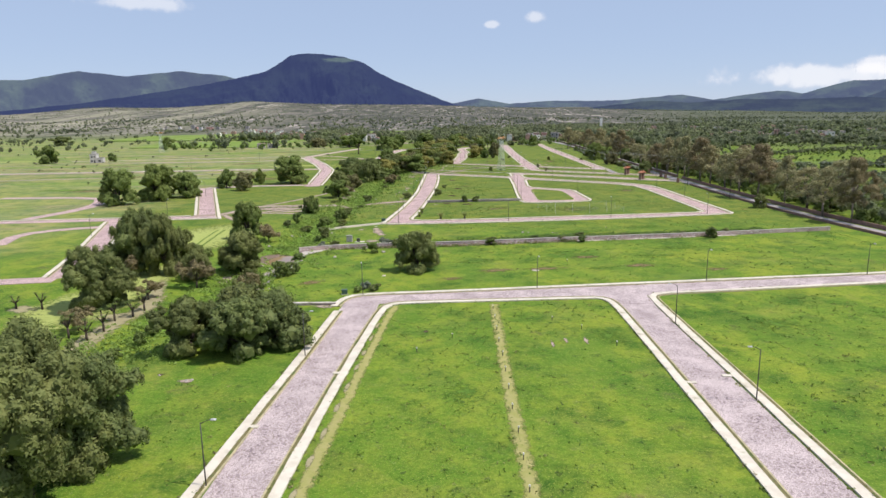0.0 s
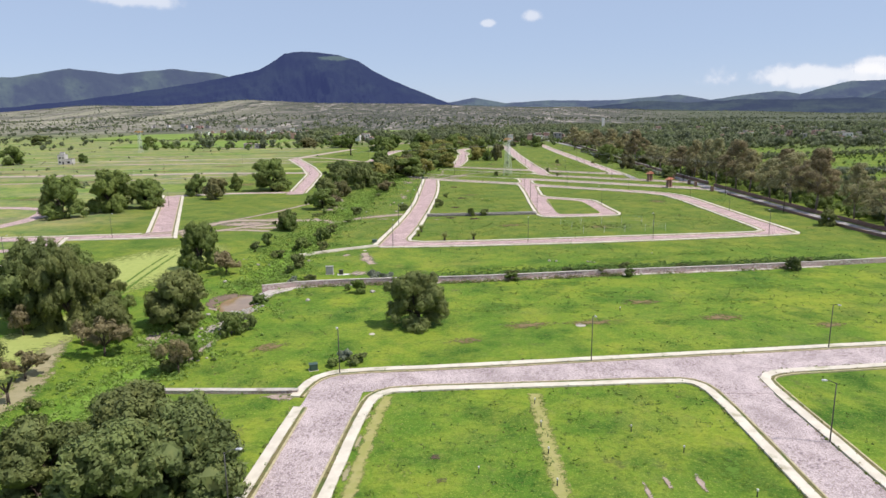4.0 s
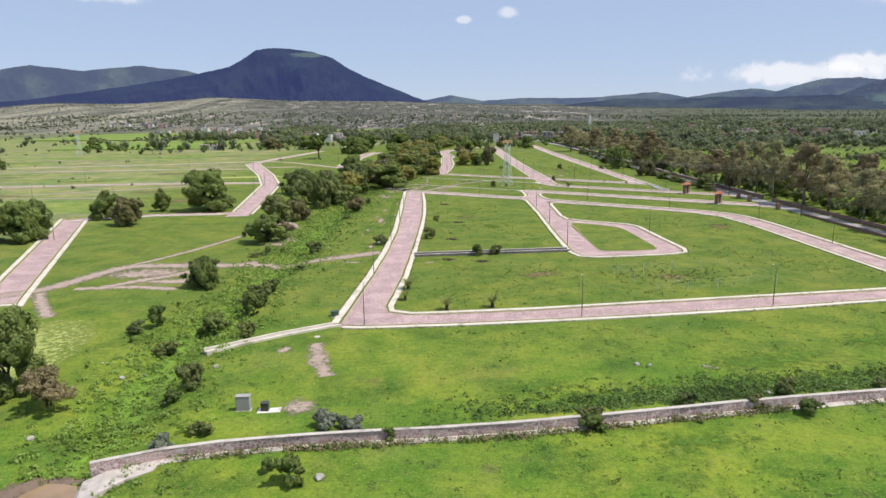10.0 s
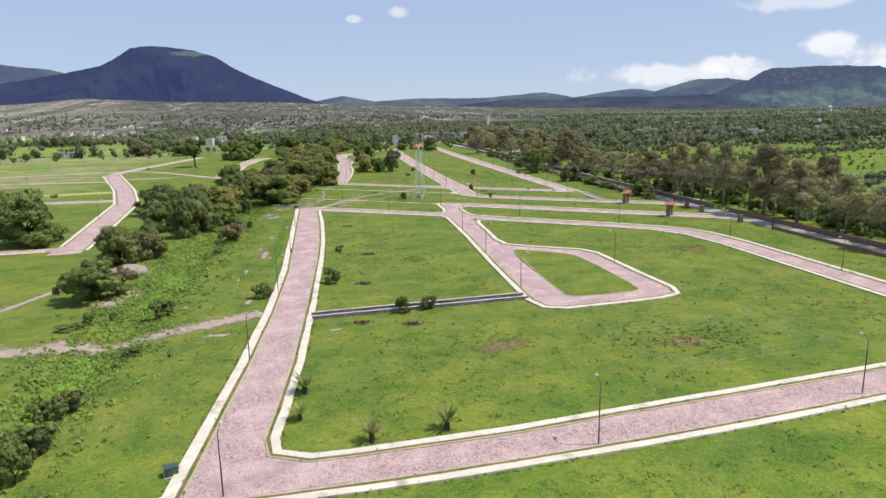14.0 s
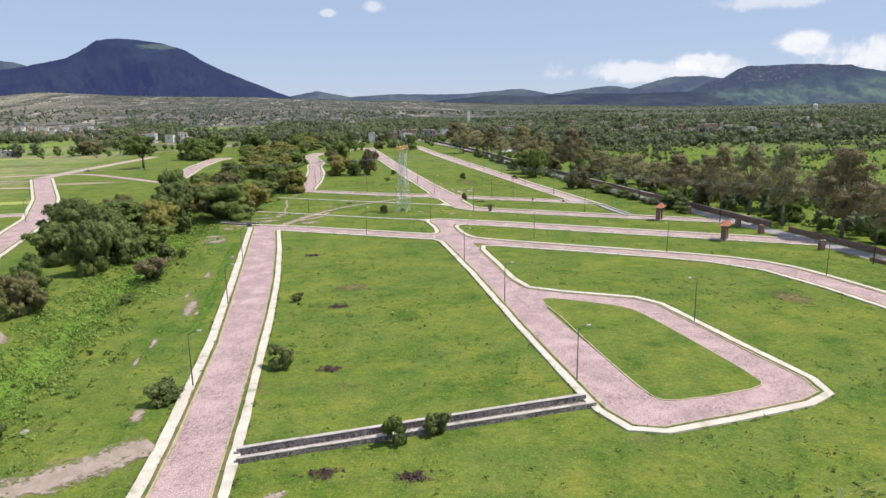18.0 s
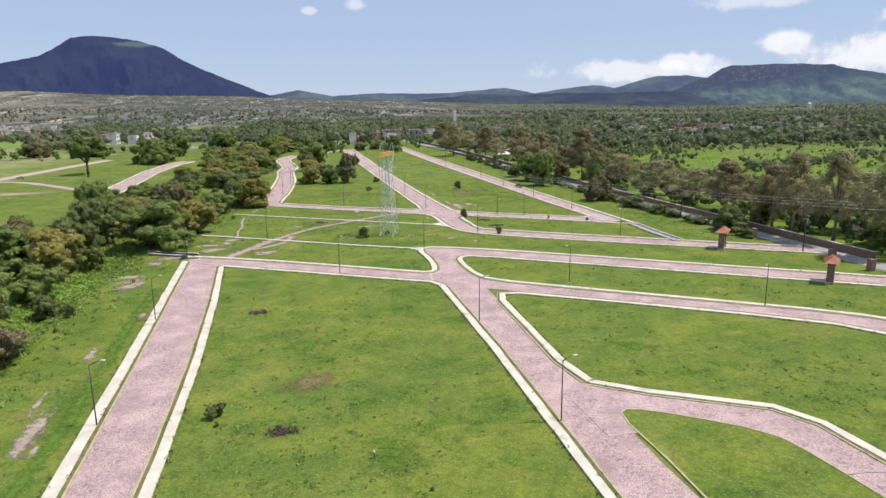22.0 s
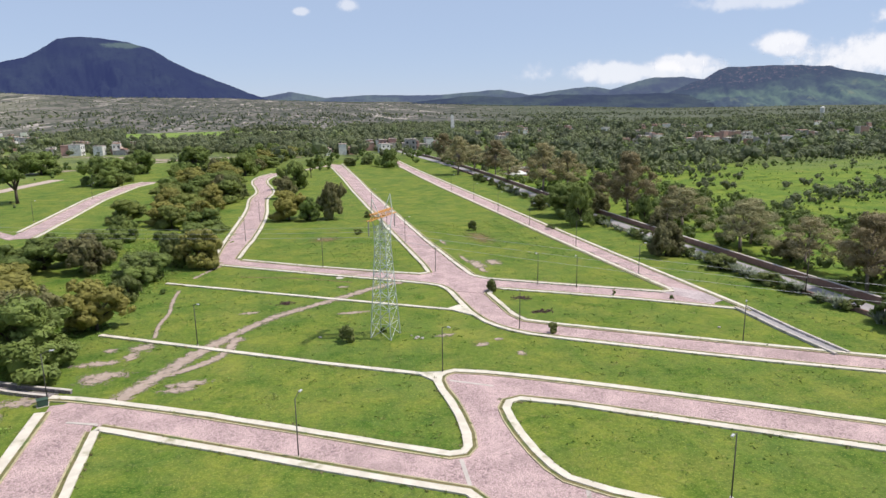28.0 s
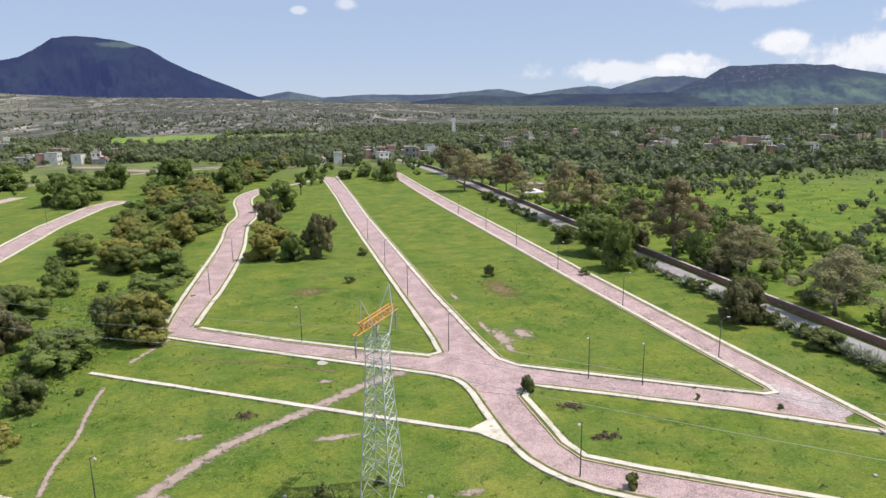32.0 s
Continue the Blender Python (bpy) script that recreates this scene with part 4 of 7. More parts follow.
def trail(pts, width, material=M_DIRT, label="trodden earth path through the grass"):
    pts = dense(round_off(pts, 2), 1.6)
    a, b = offset(pts, width), offset(pts, -width)
    lift = next(LIFTS)
    verts = [(x, y, float(ground_height(x, y)) + lift) for pair in zip(a, pts, b) for x, y in pair]
    faces = []
    for i in range(len(pts) - 1):
        k = i * 3
        faces += [(k, k + 1, k + 4, k + 3), (k + 1, k + 2, k + 5, k + 4)]
    me = mesh_of("footpath", verts, faces, material)
    strip_uv(me, [(0.0, 0.5, 1.0)[i % 3] for i in range(len(verts))])
    structure("footpath", me, label, "path")


def patch(x, y, wide, deep, material=M_DIRT, label="patch of bare earth in the grass", turn=0.0):
    """A ragged blot on the ground."""
    lift = next(LIFTS)
    verts, across, faces, n = [(x, y, float(ground_height(x, y)) + lift)], [0.5], [], 18
    for k in (0.5, 1.0):
        for i in range(n):
            a = 2 * math.pi * i / n
            dx, dy = k * wide / 2 * math.cos(a), k * deep / 2 * math.sin(a)
            px, py = x + dx * math.cos(turn) - dy * math.sin(turn), y + dx * math.sin(turn) + dy * math.cos(turn)
            verts.append((px, py, float(ground_height(px, py)) + lift))
            across.append(0.5 + 0.5 * k)
    for i in range(n):
        j = (i + 1) % n
        faces += [(0, 1 + i, 1 + j), (1 + i, 1 + n + i, 1 + n + j, 1 + j)]
    me = mesh_of("ground_patch", verts, faces, material)
    strip_uv(me, across)
    structure("ground_patch", me, label, "ground")


trail([(11.6, -60), (11.6, -2), (11.3, 20), (11.7, 57.5)], 1.0, M_TRACK, "narrow yellowed track between the plots")
trail([(-11.0, -60), (-9.9, -20), (-8.9, 0), (-7.5, 30), (-6.2, 52), (-5.5, 57)], 0.85, M_TRACK, "narrow yellowed track beside the sidewalk")
for k in range(13):
    patch(-9.6 + 0.046 * (k * 6 - 14), k * 6.0 - 14, 0.8, 3.2, M_TAN, "scuffed dry earth on the track", -0.05)
trail([(-4.5, 314.5), (-2.1, 318.7), (0.7, 323.5), (4.7, 330.6), (9, 336.8)], 2.0)
trail([(7.6, 334.8), (10, 338.2), (16.4, 346), (27.4, 352.9), (35.1, 358.8), (43, 362)], 1.45)
trail([(0.7, 323.5), (4.0, 324.8), (9, 329), (10.2, 335.7)], 1.2)
trail([(-84, 166), (-75, 170), (-71.5, 178), (-67.5, 190), (-58, 189.5), (-43, 188.2), (-29.2, 191.6), (-20.3, 195), (-13.3, 199.6)], 3.2, label="bare earth track across the creek")
trail([(-69, 171.5), (-58, 172.5), (-49.5, 170)], 1.8, label="bare earth bank above the creek")
patch(-60, 183, 24, 12, label="bare earth bank above the creek")
patch(-52, 176, 22, 6, label="bare earth bank above the creek")
trail([(-64, 153.6), (-70, 162), (-74, 169)], 1.6)
trail([(-42.1, 74.9), (-42.7, 79.6), (-41.3, 82.2)], 1.8, label="bare earth bank above the creek")
trail([(-39.4, 94.5), (-39, 99), (-36, 102.6)], 1.1, label="bare earth bank above the creek")
trail([(-33.7, 70), (-33.9, 74.8), (-32.9, 78.3)], 0.9)
trail([(-35.6, 82), (-34.3, 87), (-33.4, 92.3), (-32.7, 95)], 2.6, label="pale silt of the creek bed")
patch(-69, 118, 30, 72, M_MOWN, "mown yellowish grass beside the creek", -0.32)
trail([(-50, 24), (-50.8, 38), (-51.2, 50), (-49.2, 58), (-55, 72), (-60, 89)], 2.6, M_TAN, "strip of dry tan grass between the creek trees")
trail([(-51.5, 52), (-62, 53.5), (-74, 58)], 2.4, M_TAN, "strip of dry tan grass between the creek trees")
patch(-33.7, 26.5, 3.4, 2.4, M_BURNT, "patch of withered dark brush")
patch(-29.5, 24.3, 2.6, 1.6)
patch(-62, 60, 18, 34, M_MOWN, "mown yellowish grass beside the creek", -0.1)
patch(-60, 80, 12, 34, M_MOWN, "mown yellowish grass beside the creek", -0.2)
trail([(-59.7, 103.5), (-62, 121.3), (-63.4, 138.5)], 0.9, M_LUSH, "faint wheel track in the mown grass")
trail([(-61.5, 103.5), (-64, 121.3), (-65.4, 138.5)], 0.7, M_LUSH, "faint wheel track in the mown grass")
for x, y, w, d in ((-182, 321, 62, 16), (-141, 416, 44, 22), (-170, 380, 54, 12), (-230, 405, 60, 16), (-250, 300, 50, 14), (-120, 330, 26, 14), (-165, 250, 40, 16), (-300, 520, 80, 24), (-150, 560, 50, 20), (-95, 300, 18, 22), (-220, 600, 70, 22)):
    patch(x, y, w, d, M_DRY, "brownish dry field on the western plain", 0.05)
trail([(-420, 590), (-363, 575), (-271, 548), (-188, 470)], 2.6, label="pale dirt road on the plain")
trail([(-300, 395), (-220, 402), (-160, 398)], 1.6, label="pale dirt road on the plain")
trail([(-330, 300), (-260, 312), (-200, 318), (-130, 310)], 1.6, label="pale dirt road on the plain")
trail([(-260, 505), (-190, 490), (-120, 470)], 2.0, label="pale dirt road on the plain")
trail([(-320, 455), (-249, 449), (-188, 441)], 2.0, label="pale dirt road on the plain")
for x, y, w, d, a in ((-95, 775, 90, 26, -0.5), (-55, 733, 80, 22, -0.7), (-5, 740, 70, 14, 0.1), (-140, 800, 60, 16, -0.2)):
    patch(x, y, w, d, M_DIRT, "bare tan field by the town", a)
trail([(-44, 45), (-38, 66), (-36.5, 84)], 5.0, M_RANK, "rank green weeds of the creek bed")
trail([(-35.8, 107), (-36.5, 121), (-37, 141), (-34.5, 167), (-32.8, 186)], 6.5, M_RANK, "rank green weeds of the creek bed")
trail([(-32.6, 206), (-31.5, 230), (-30.5, 261), (-28.5, 290), (-25, 330)], 5.5, M_RANK, "rank green weeds of the creek bed")
trail([(-14.4, 232), (-13.2, 248), (-13.6, 274), (-12.9, 297)], 2.2, M_LUSH, "band of dark rank grass beside the street")
trail([(9, 116.8), (26, 119.5), (42, 121.5), (62, 123)], 4.5, M_LUSH, "band of dark rank grass behind the wall")
trail([(9.6, 375.4), (21.8, 370.5), (31.5, 364.1)], 0.7, M_DRY, "strip of dry brown grass")
for x, y in ((3.7, 277.6), (6.9, 239.2), (4.1, 213.6), (2.2, 190.4), (9.5, 188.1), (18.3, 353.1), (60.1, 335.1), (59.8, 343.6), (0.3, 43.0), (1, 39)):
    patch(x, y, 3.4, 2.4, M_BURNT, "patch of withered dark brush", 0.3 * x)
for x, y, w, d in ((-15.8, 265.6, 1.6, 7), (-17.6, 252, 0.9, 8), (-18.6, 229, 1.0, 7), (-19.4, 222, 0.8, 6), (-16.5, 244, 1.5, 4), (-14.7, 241.5, 1.2, 4), (-12.6, 281, 1.6, 6), (-16.4, 316, 5, 5), (-16, 206.3, 2, 5), (-18.7, 189.7, 7, 2), (59, 397, 1.6, 9), (58.8, 377, 1.6, 12), (59.6, 366, 2.4, 6), (48.5, 324.3, 2, 1.6), (45.7, 322.9, 3, 2), (49.7, 318.1, 2, 2.4), (41.4, 328.3, 4, 2), (29.2, 361, 3, 2), (18.9, 36.7, 0.7, 4), (21.1, 38.3, 0.7, 3), (24, 38.2, 0.8, 4), (-18, 57, 5, 3), (-2.1, 187.9, 3, 1.5), (32.9, 126.7, 2.5, 2)):
    patch(x, y, w, d)
trail([(-15.3, 126.5), (-16.4, 130), (-17.4, 133.5), (-18.4, 138.6)], 1.5, label="patch of bare earth in the grass")
patch(-17.2, 132.5, 4.2, 8, turn=0.2)
patch(-22.3, 136.3, 2.6, 3)
trail([(-64, 172), (-59, 177.2), (-54, 180.7), (-47.8, 187.8), (-39.4, 191.4)], 2.2, label="bare earth track across the creek")
patch(-42.2, 235, 9, 7, label="bare earth round the heap")
patch(-38.4, 217.8, 7, 9, label="bare earth round the heap")
trail([(-70, 185), (-58, 205), (-46, 240)], 1.4)
trail([(21, 601), (36, 617), (47, 634), (56, 648)], 2.2, M_ROADDIRT, label="pale dirt road past the last street")
trail([(-114, 480), (-109, 515), (-102, 548), (-95, 582), (-88, 612)], 4.0, M_ROADDIRT, label="pale dirt road on the plain")
trail([(-112, 500), (-150, 492), (-210, 478), (-300, 470)], 2.4, M_ROADDIRT, label="pale dirt road on the plain")
trail([(-100, 438), (-150, 446), (-230, 440)], 2.2, M_ROADDIRT, label="pale dirt road on the plain")
trail([(-310, 300), (-220, 310), (-150, 330), (-110, 352)], 3.0, label="pale dirt road on the plain")
trail([(-330, 420), (-240, 440), (-150, 436), (-112, 470)], 3.0, label="pale dirt road on the plain")
for k in range(46):
    x, y = rnd.uniform(-520, -75), rnd.uniform(190, 690)
    if off_road(x, y, 9):
        patch(x, y, rnd.uniform(16, 60), rnd.uniform(5, 15), rnd.choice((M_DRY, M_TAN, M_MOWN, M_RANK)), "narrow field strip on the western plain", rnd.uniform(-0.08, 0.12))
for k in range(60):
    x, y = rnd.uniform(135, 560), rnd.uniform(270, 620)
    patch(x, y, rnd.uniform(12, 46), rnd.uniform(4, 12), rnd.choice((M_LUSH, M_RANK, M_LUSH)), "patch of darker weeds in the pasture", rnd.uniform(0.0, 0.5))
trail([(-230, 655), (-110, 640), (-40, 735), (40, 720)], 5.0, label="pale dirt road on the plain")
trail([(-1.9, 340), (-2.4, 346.6), (-1.3, 352.6), (-1.9, 359.4), (-1.6, 368.1)], 0.55)
trail([(0.2, 377), (3.4, 384), (6, 389)], 0.7)
for x, y, w, d in ((-7, 325, 6, 5), (-4, 332.7, 3, 5), (10.2, 335.7, 4, 3.6), (4.1, 318.6, 6, 3), (-7.3, 336, 2.4, 3), (4, 325, 3, 2)):
    patch(x, y, w, d)
for x, y, w, d in ((-17, 118, 5, 5), (-52, 190, 16, 9), (-40, 212, 8, 9), (-6, 326, 9, 4), (5, 320, 8, 3), (-18, 300, 7, 10), (12, 349, 5, 2), (60, 371, 4, 14), (-16, 245, 3, 14), (29, 344, 8, 2), (-62, 182, 14, 7), (-8, 331, 10, 3), (-3, 336, 5, 5), (64, 372, 5, 8), (-20, 306, 10, 4), (33, 371, 10, 3), (-14, 320, 8, 4), (50, 116, 5, 2)):
    patch(x, y, w, d)
for x, y, w, d, a in ((14, 83, 14, 6, 0.2), (24, 84, 16, 5, 0.1), (-6, 92, 8, 7, 0.4), (4, 76, 9, 4, 0.2), (45, 86, 14, 6, 0.1), (-24, 74, 10, 6, 0.6), (35, 95, 12, 5, 0.1), (60, 82, 10, 5, 0.1), (20, 176, 16, 8, 0.2), (45, 172, 12, 8, 0.1), (10, 250, 12, 8, 0.3), (78, 225, 10, 14, 0), (70, 400, 12, 30, 0), (30, 410, 14, 12, 0)):
    patch(x, y, w, d, M_DRY, "patch of dry brown grass in the meadow", a)
for x, y, w, d, a in ((10, 92, 22, 10, 0.3), (28, 40, 9, 16, 0.2), (36, 84, 14, 6, 0.2), (6, 20, 9, 14, 0.2), (55, 45, 14, 12, 0), (60, 105, 26, 10, 0.1), (24, 108, 26, 6, 0.1), (40, 128, 40, 12, 0.1), (10, 122, 22, 8, 0.2), (60, 135, 30, 12, 0.1), (22, 205, 14, 10, 0.1), (16, 232, 10, 16, 0.2), (50, 250, 14, 8, -0.6), (78, 205, 8, 16, 0), (10, 262, 12, 14, 0.2), (28, 300, 12, 3, -0.55), (60, 268, 20, 4, -0.6), (42, 350, 5, 9, 0), (70, 336, 14, 4, -0.6), (52, 96, 22, 7, 0.1)):
    patch(x, y, w, d, M_LUSH, "patch of dark rank grass in the meadow", a)


# the highway with its walls
HIGHWAY = [(150, -90), (134, 20), (120, 112), (114.2, 165), (113.4, 260), (113.0, 360), (114.6, 420), (115, 460), (119, 540), (121.5, 620), (116, 760)]
H_LINE = dense(round_off(HIGHWAY, 2), 6)
ROAD_LINES.append((HIGHWAY, 9))
structure("highway", ribbon("highway", H_LINE, -2.4, 2.4, -0.5, 0.006, M_ASPHALT), "worn grey asphalt highway between stone walls", "road")
structure("highway_wall", ribbon("highway_wall", [p for p in H_LINE if p[1] > 275], -3.6, -4.0, -0.5, 1.3, M_BRICK, 0.05), "tall brown stone wall along the highway", "wall")
structure("highway_wall", ribbon("highway_wall", [p for p in H_LINE if p[1] <= 275], -3.6, -4.0, -0.5, 1.1, M_BRICK, 0.05), "brown stone wall along the highway", "wall")
structure("wall_coping", ribbon("wall_coping", [p for p in H_LINE if p[1] > 275], -3.5, -4.1, 1.3, 1.38, M_COPING, 0.03), "pale mortar coping on the wall", "wall")
structure("low_wall", ribbon("low_wall", [p for p in H_LINE if 305 < p[1] < 600], 3.0, 3.4, -0.5, 0.7, M_BRICK, 0.05), "low dark stone wall on the meadow side of the highway", "wall")
structure("low_wall", ribbon("low_wall", [p for p in H_LINE if p[1] < 248], 3.0, 3.4, -0.5, 0.7, M_BRICK, 0.05), "low dark stone wall on the meadow side of the highway", "wall")


# retaining walls and drains
def crossing(x, y, turn):
    structure("crossing_slab", ribbon("crossing_slab", [(x - 1.0 * math.cos(turn), y - 1.0 * math.sin(turn)), (x + 1.0 * math.cos(turn), y + 1.0 * math.sin(turn))], -0.32, 0.32, -0.3, 0.158, M_CONCRETE), "pale concrete strip across the verge", "sidewalk")


for x, y, turn in ((-17.5, 11.4, 0.0), (-10.1, 26.3, 3.1), (33.4, 22.4, 0), (39.4, 24.4, 3.1)):
    crossing(x, y, turn)


def stone_wall(pts, thick, top, label, stone=None):
    pts = dense(round_off(pts, 1), 2.0)
    body = structure("stone_wall", ribbon("stone_wall", pts, -thick / 2, thick / 2, -2.2, top, stone or M_STONE, 0.05), label, "wall")
    ob = new("coping", ribbon("coping", pts, -thick / 2 - 0.04, thick / 2 + 0.04, top, top + 0.07, M_COPING, 0.04))
    ob.parent = body
    tagged(ob, "pale mortar coping")


stone_wall([(108, 126), (80, 121), (53.9, 117.4), (34, 115.2), (18, 112.7), (2, 110.6), (-14, 109.8), (-26, 108.2), (-33.6, 105.2)], 0.42, 0.95, "long rubble stone wall with pale coping across the meadow")
stone_wall([(-35, 58.6), (-26, 58.4), (-16.3, 58.3)], 0.7, 0.35, "short rubble stone wall at the end of the street")
stone_wall([(-5.4, 195.6), (30, 198.4)], 0.34, 0.62, "low dark rubble stone wall across the plot", M_DARKSTONE)
stone_wall([(-5.3, 194.0), (30.3, 196.6)], 0.34, 0.50, "low dark rubble stone wall across the plot", M_DARKSTONE)
stone_wall([(-8.8, 321.2), (-14.2, 324.0), (-19.5, 327.2)], 0.34, 0.45, "low dark rubble wall of the drain at the street's end", M_DARKSTONE)
stone_wall([(-11.4, 320.6), (-15, 322.4), (-19, 325.0)], 0.34, 0.36, "low dark rubble wall of the drain at the street's end", M_DARKSTONE)
structure("drain_bed", ribbon("drain_bed", dense([(-10.5, 321.1), (-14.6, 323.2), (-19.2, 326.1)], 2), -0.55, 0.55, -0.5, 0.016, M_DARKSTONE), "rubble bed of the drain between two walls", "drain")
DRAIN = dense([(-16.2, 146.9), (-24, 142.6), (-33.2, 136.1)], 2)
for d in (-0.75, 0.75):
    structure("drain_edge", ribbon("drain_edge", DRAIN, d - 0.16, d + 0.16, -0.6, 0.26, M_CONCRETE, 0.04), "pale concrete edge of the storm drain", "drain")
structure("drain_bed", ribbon("drain_bed", DRAIN, -0.59, 0.59, -0.6, 0.0, M_COPING, 0.02), "mortar bed of the storm drain", "drain")
structure("drain_bed", ribbon("drain_bed", dense([(-5.3, 194.8), (30.1, 197.5)], 2), -0.6, 0.6, -0.5, 0.012, M_DARKSTONE), "rubble bed of the drain between two walls", "drain")
structure("drain_bed", ribbon("drain_bed", dense([(93.2, 327), (92.2, 315), (92.0, 304.8)], 2), -0.9, 0.9, -0.5, 0.05, M_ASPHALT), "dark open drain beside the street", "drain")
structure("drain_edge", ribbon("drain_edge", dense([(94.3, 327), (93.3, 315), (93.1, 304.8)], 2), -0.2, 0.2, -0.5, 0.35, M_COPING), "pale mortar edge of the drain", "drain")
structure("drain_edge", ribbon("drain_edge", dense([(92.1, 327), (91.1, 315), (90.9, 304.8)], 2), -0.2, 0.2, -0.5, 0.35, M_COPING), "pale mortar edge of the drain", "drain")
APRON = dense(round_off([(80, 121), (53.9, 117.4), (34, 115.2), (18, 112.7), (2, 110.6), (-14, 109.8), (-26, 108.2), (-30.5, 106.5)], 1), 2.0)
structure("apron", ribbon("apron", APRON, 0.22, 1.15, -1.2, 0.03, M_COPING, 0.1), "pale mortar apron along the foot of the wall", "drain")
RAMP = [(-28.0, 106.6, 0.03), (-30.2, 106.2, 0.02), (-32.4, 105.4, -0.05), (-34.0, 104.4, -0.45), (-33.9, 101.6, -1.15), (-33.2, 98.2, -1.2), (-32.3, 98.8, -0.42), (-31.4, 101.8, -0.02), (-29.8, 103.9, 0.02), (-28.0, 105.2, 0.03)]
n = len(RAMP)
structure("apron", mesh_of("apron", RAMP + [(x, y, z - 0.8) for x, y, z in RAMP], [(0, 9, 8, 1), (1, 8, 7, 2), (2, 7, 3), (3, 7, 6, 4), (4, 6, 5)] + [(i, (i + 1) % n, (i + 1) % n + n, i + n) for i in range(n)], M_COPING), "pale mortar ramp running down to the pond", "drain")
ring = [(-37.6 + 4.3 * math.cos(a) * (1 + 0.18 * math.sin(3 * a)), 100.4 + 5.9 * math.sin(a) * (1 + 0.14 * math.cos(2 * a))) for a in np.linspace(0, 2 * math.pi, 28, endpoint=False)]
structure("pond", mesh_of("pond", [(x, y, -1.2) for x, y in ring] + [(x, y, -2.2) for x, y in ring], [tuple(range(28))] + [(i, i + 28, (i + 1) % 28 + 28, (i + 1) % 28) for i in range(28)], M_WATER), "muddy brown pond in the creek bed", "water")
trail([(-35.0, 105.9), (-37.4, 106.1), (-39.9, 103.8), (-41.2, 100.2), (-40.4, 96.2)], 1.0, M_HEAPEDGE, "eroded earth bank round the pond")


# ---- plants ----
def unit(n):
    v = nrs.normal(size=(n, 3))
    return v / np.linalg.norm(v, axis=1, keepdims=True)


def leaf_faces(centres, normals, size, stretch=1.5):
    """Leaf sprays at the given centres, facing roughly along the normals."""
    n = len(centres)
    u = np.cross(normals, unit(n))
    u /= np.linalg.norm(u, axis=1, keepdims=True) + 1e-9
    v = np.cross(normals, u)
    s = size * nrs.uniform(0.55, 1.3, (n, 1))
    u, v = u * s * stretch, v * s
    return np.stack([centres - u * 0.6 - v * 0.7, centres - u * 0.6 + v * 0.7, centres + u], 1)


def lumps(centres, radii, k, around=5):
    """Rough inner bodies: one small uneven ball of triangles for each centre."""
    centres, radii = np.asarray(centres, float), np.asarray(radii, float)
    turn = np.linspace(0, 2 * math.pi, around + 1)[:-1]
    shell = [(0, 0, -1)] + [(0.8 * math.cos(a), 0.8 * math.sin(a), -0.5) for a in turn] + [(0.85 * math.cos(a + 0.6), 0.85 * math.sin(a + 0.6), 0.45) for a in turn] + [(0, 0, 1)]
    last, tris = 2 * around + 1, []
    for q in range(around):
        w = (q + 1) % around
        tris += [(0, 1 + w, 1 + q), (1 + q, 1 + w, 1 + around + q), (1 + w, 1 + around + w, 1 + around + q), (1 + around + q, 1 + around + w, last)]
    n = len(centres)
    body = np.array(shell)[None] * nrs.uniform(0.72, 1.18, (n, last + 1, 1))
    body = centres[:, None] + body * (radii * k)[:, None, None]
    return body[:, np.array(tris)].reshape(-1, 3, 3)


def crown_mesh(name, blobs, per, size, material, core=0.62, droop=0.0, fray=1.22, clump=(0.24, 0.46)):
    """Leaf masses made of small clumps, with dark gaps between the clumps."""
    parts, heart, heart_r = [], [], []
    for c, r in blobs:
        k = int(per * (r / blobs[-1][1]) ** 1.4) + 20
        m = max(5, int(7 + 4 * r))
        way = unit(m)
        way[:, 2] = np.where(way[:, 2] < -0.45, -way[:, 2] * 0.4, way[:, 2])
        knot = c + way * r * nrs.uniform(0.55, 0.92, (m, 1))
        knot_r = r * nrs.uniform(clump[0], clump[1], m)
        heart += list(knot)
        heart_r += list(knot_r * 0.72)
        pick = nrs.choice(m, k, p=knot_r ** 2 / (knot_r ** 2).sum())
        d = unit(k) + way[pick] * 0.55
        d /= np.linalg.norm(d, axis=1, keepdims=True)
        c2 = knot[pick] + d * (knot_r[pick] * nrs.uniform(0.62, fray, k))[:, None]
        c2[:, 2] -= droop * r * nrs.uniform(0, 1, k) ** 2
        nm = d + unit(k) * 0.42 + way[pick] * 0.2
        parts.append(leaf_faces(c2, nm / np.linalg.norm(nm, axis=1, keepdims=True), size))
    if core:
        parts.append(lumps([b[0] for b in blobs], [b[1] for b in blobs], core, 6))
        parts.append(lumps(heart, heart_r, 1.0))
    return loose_mesh(name, np.concatenate(parts), material)


def limbs_mesh(name, base, tips, r, material):
    bm = bmesh.new()
    fork = Vector(base) * 1.0
    rod(bm, (0, 0, -0.3), fork, r, r * 0.72, 8)
    for tip in tips:
        tip = Vector(tip)
        mid = fork.lerp(tip, 0.5) + Vector((rnd.uniform(-0.3, 0.3), rnd.uniform(-0.3, 0.3), 0.25))
        rod(bm, fork, mid, r * 0.55, r * 0.36, 6)
        rod(bm, mid, tip, r * 0.36, r * 0.12, 5)
    return bm_mesh(name, bm, material, True)


TREE_DICE = random.Random(21)


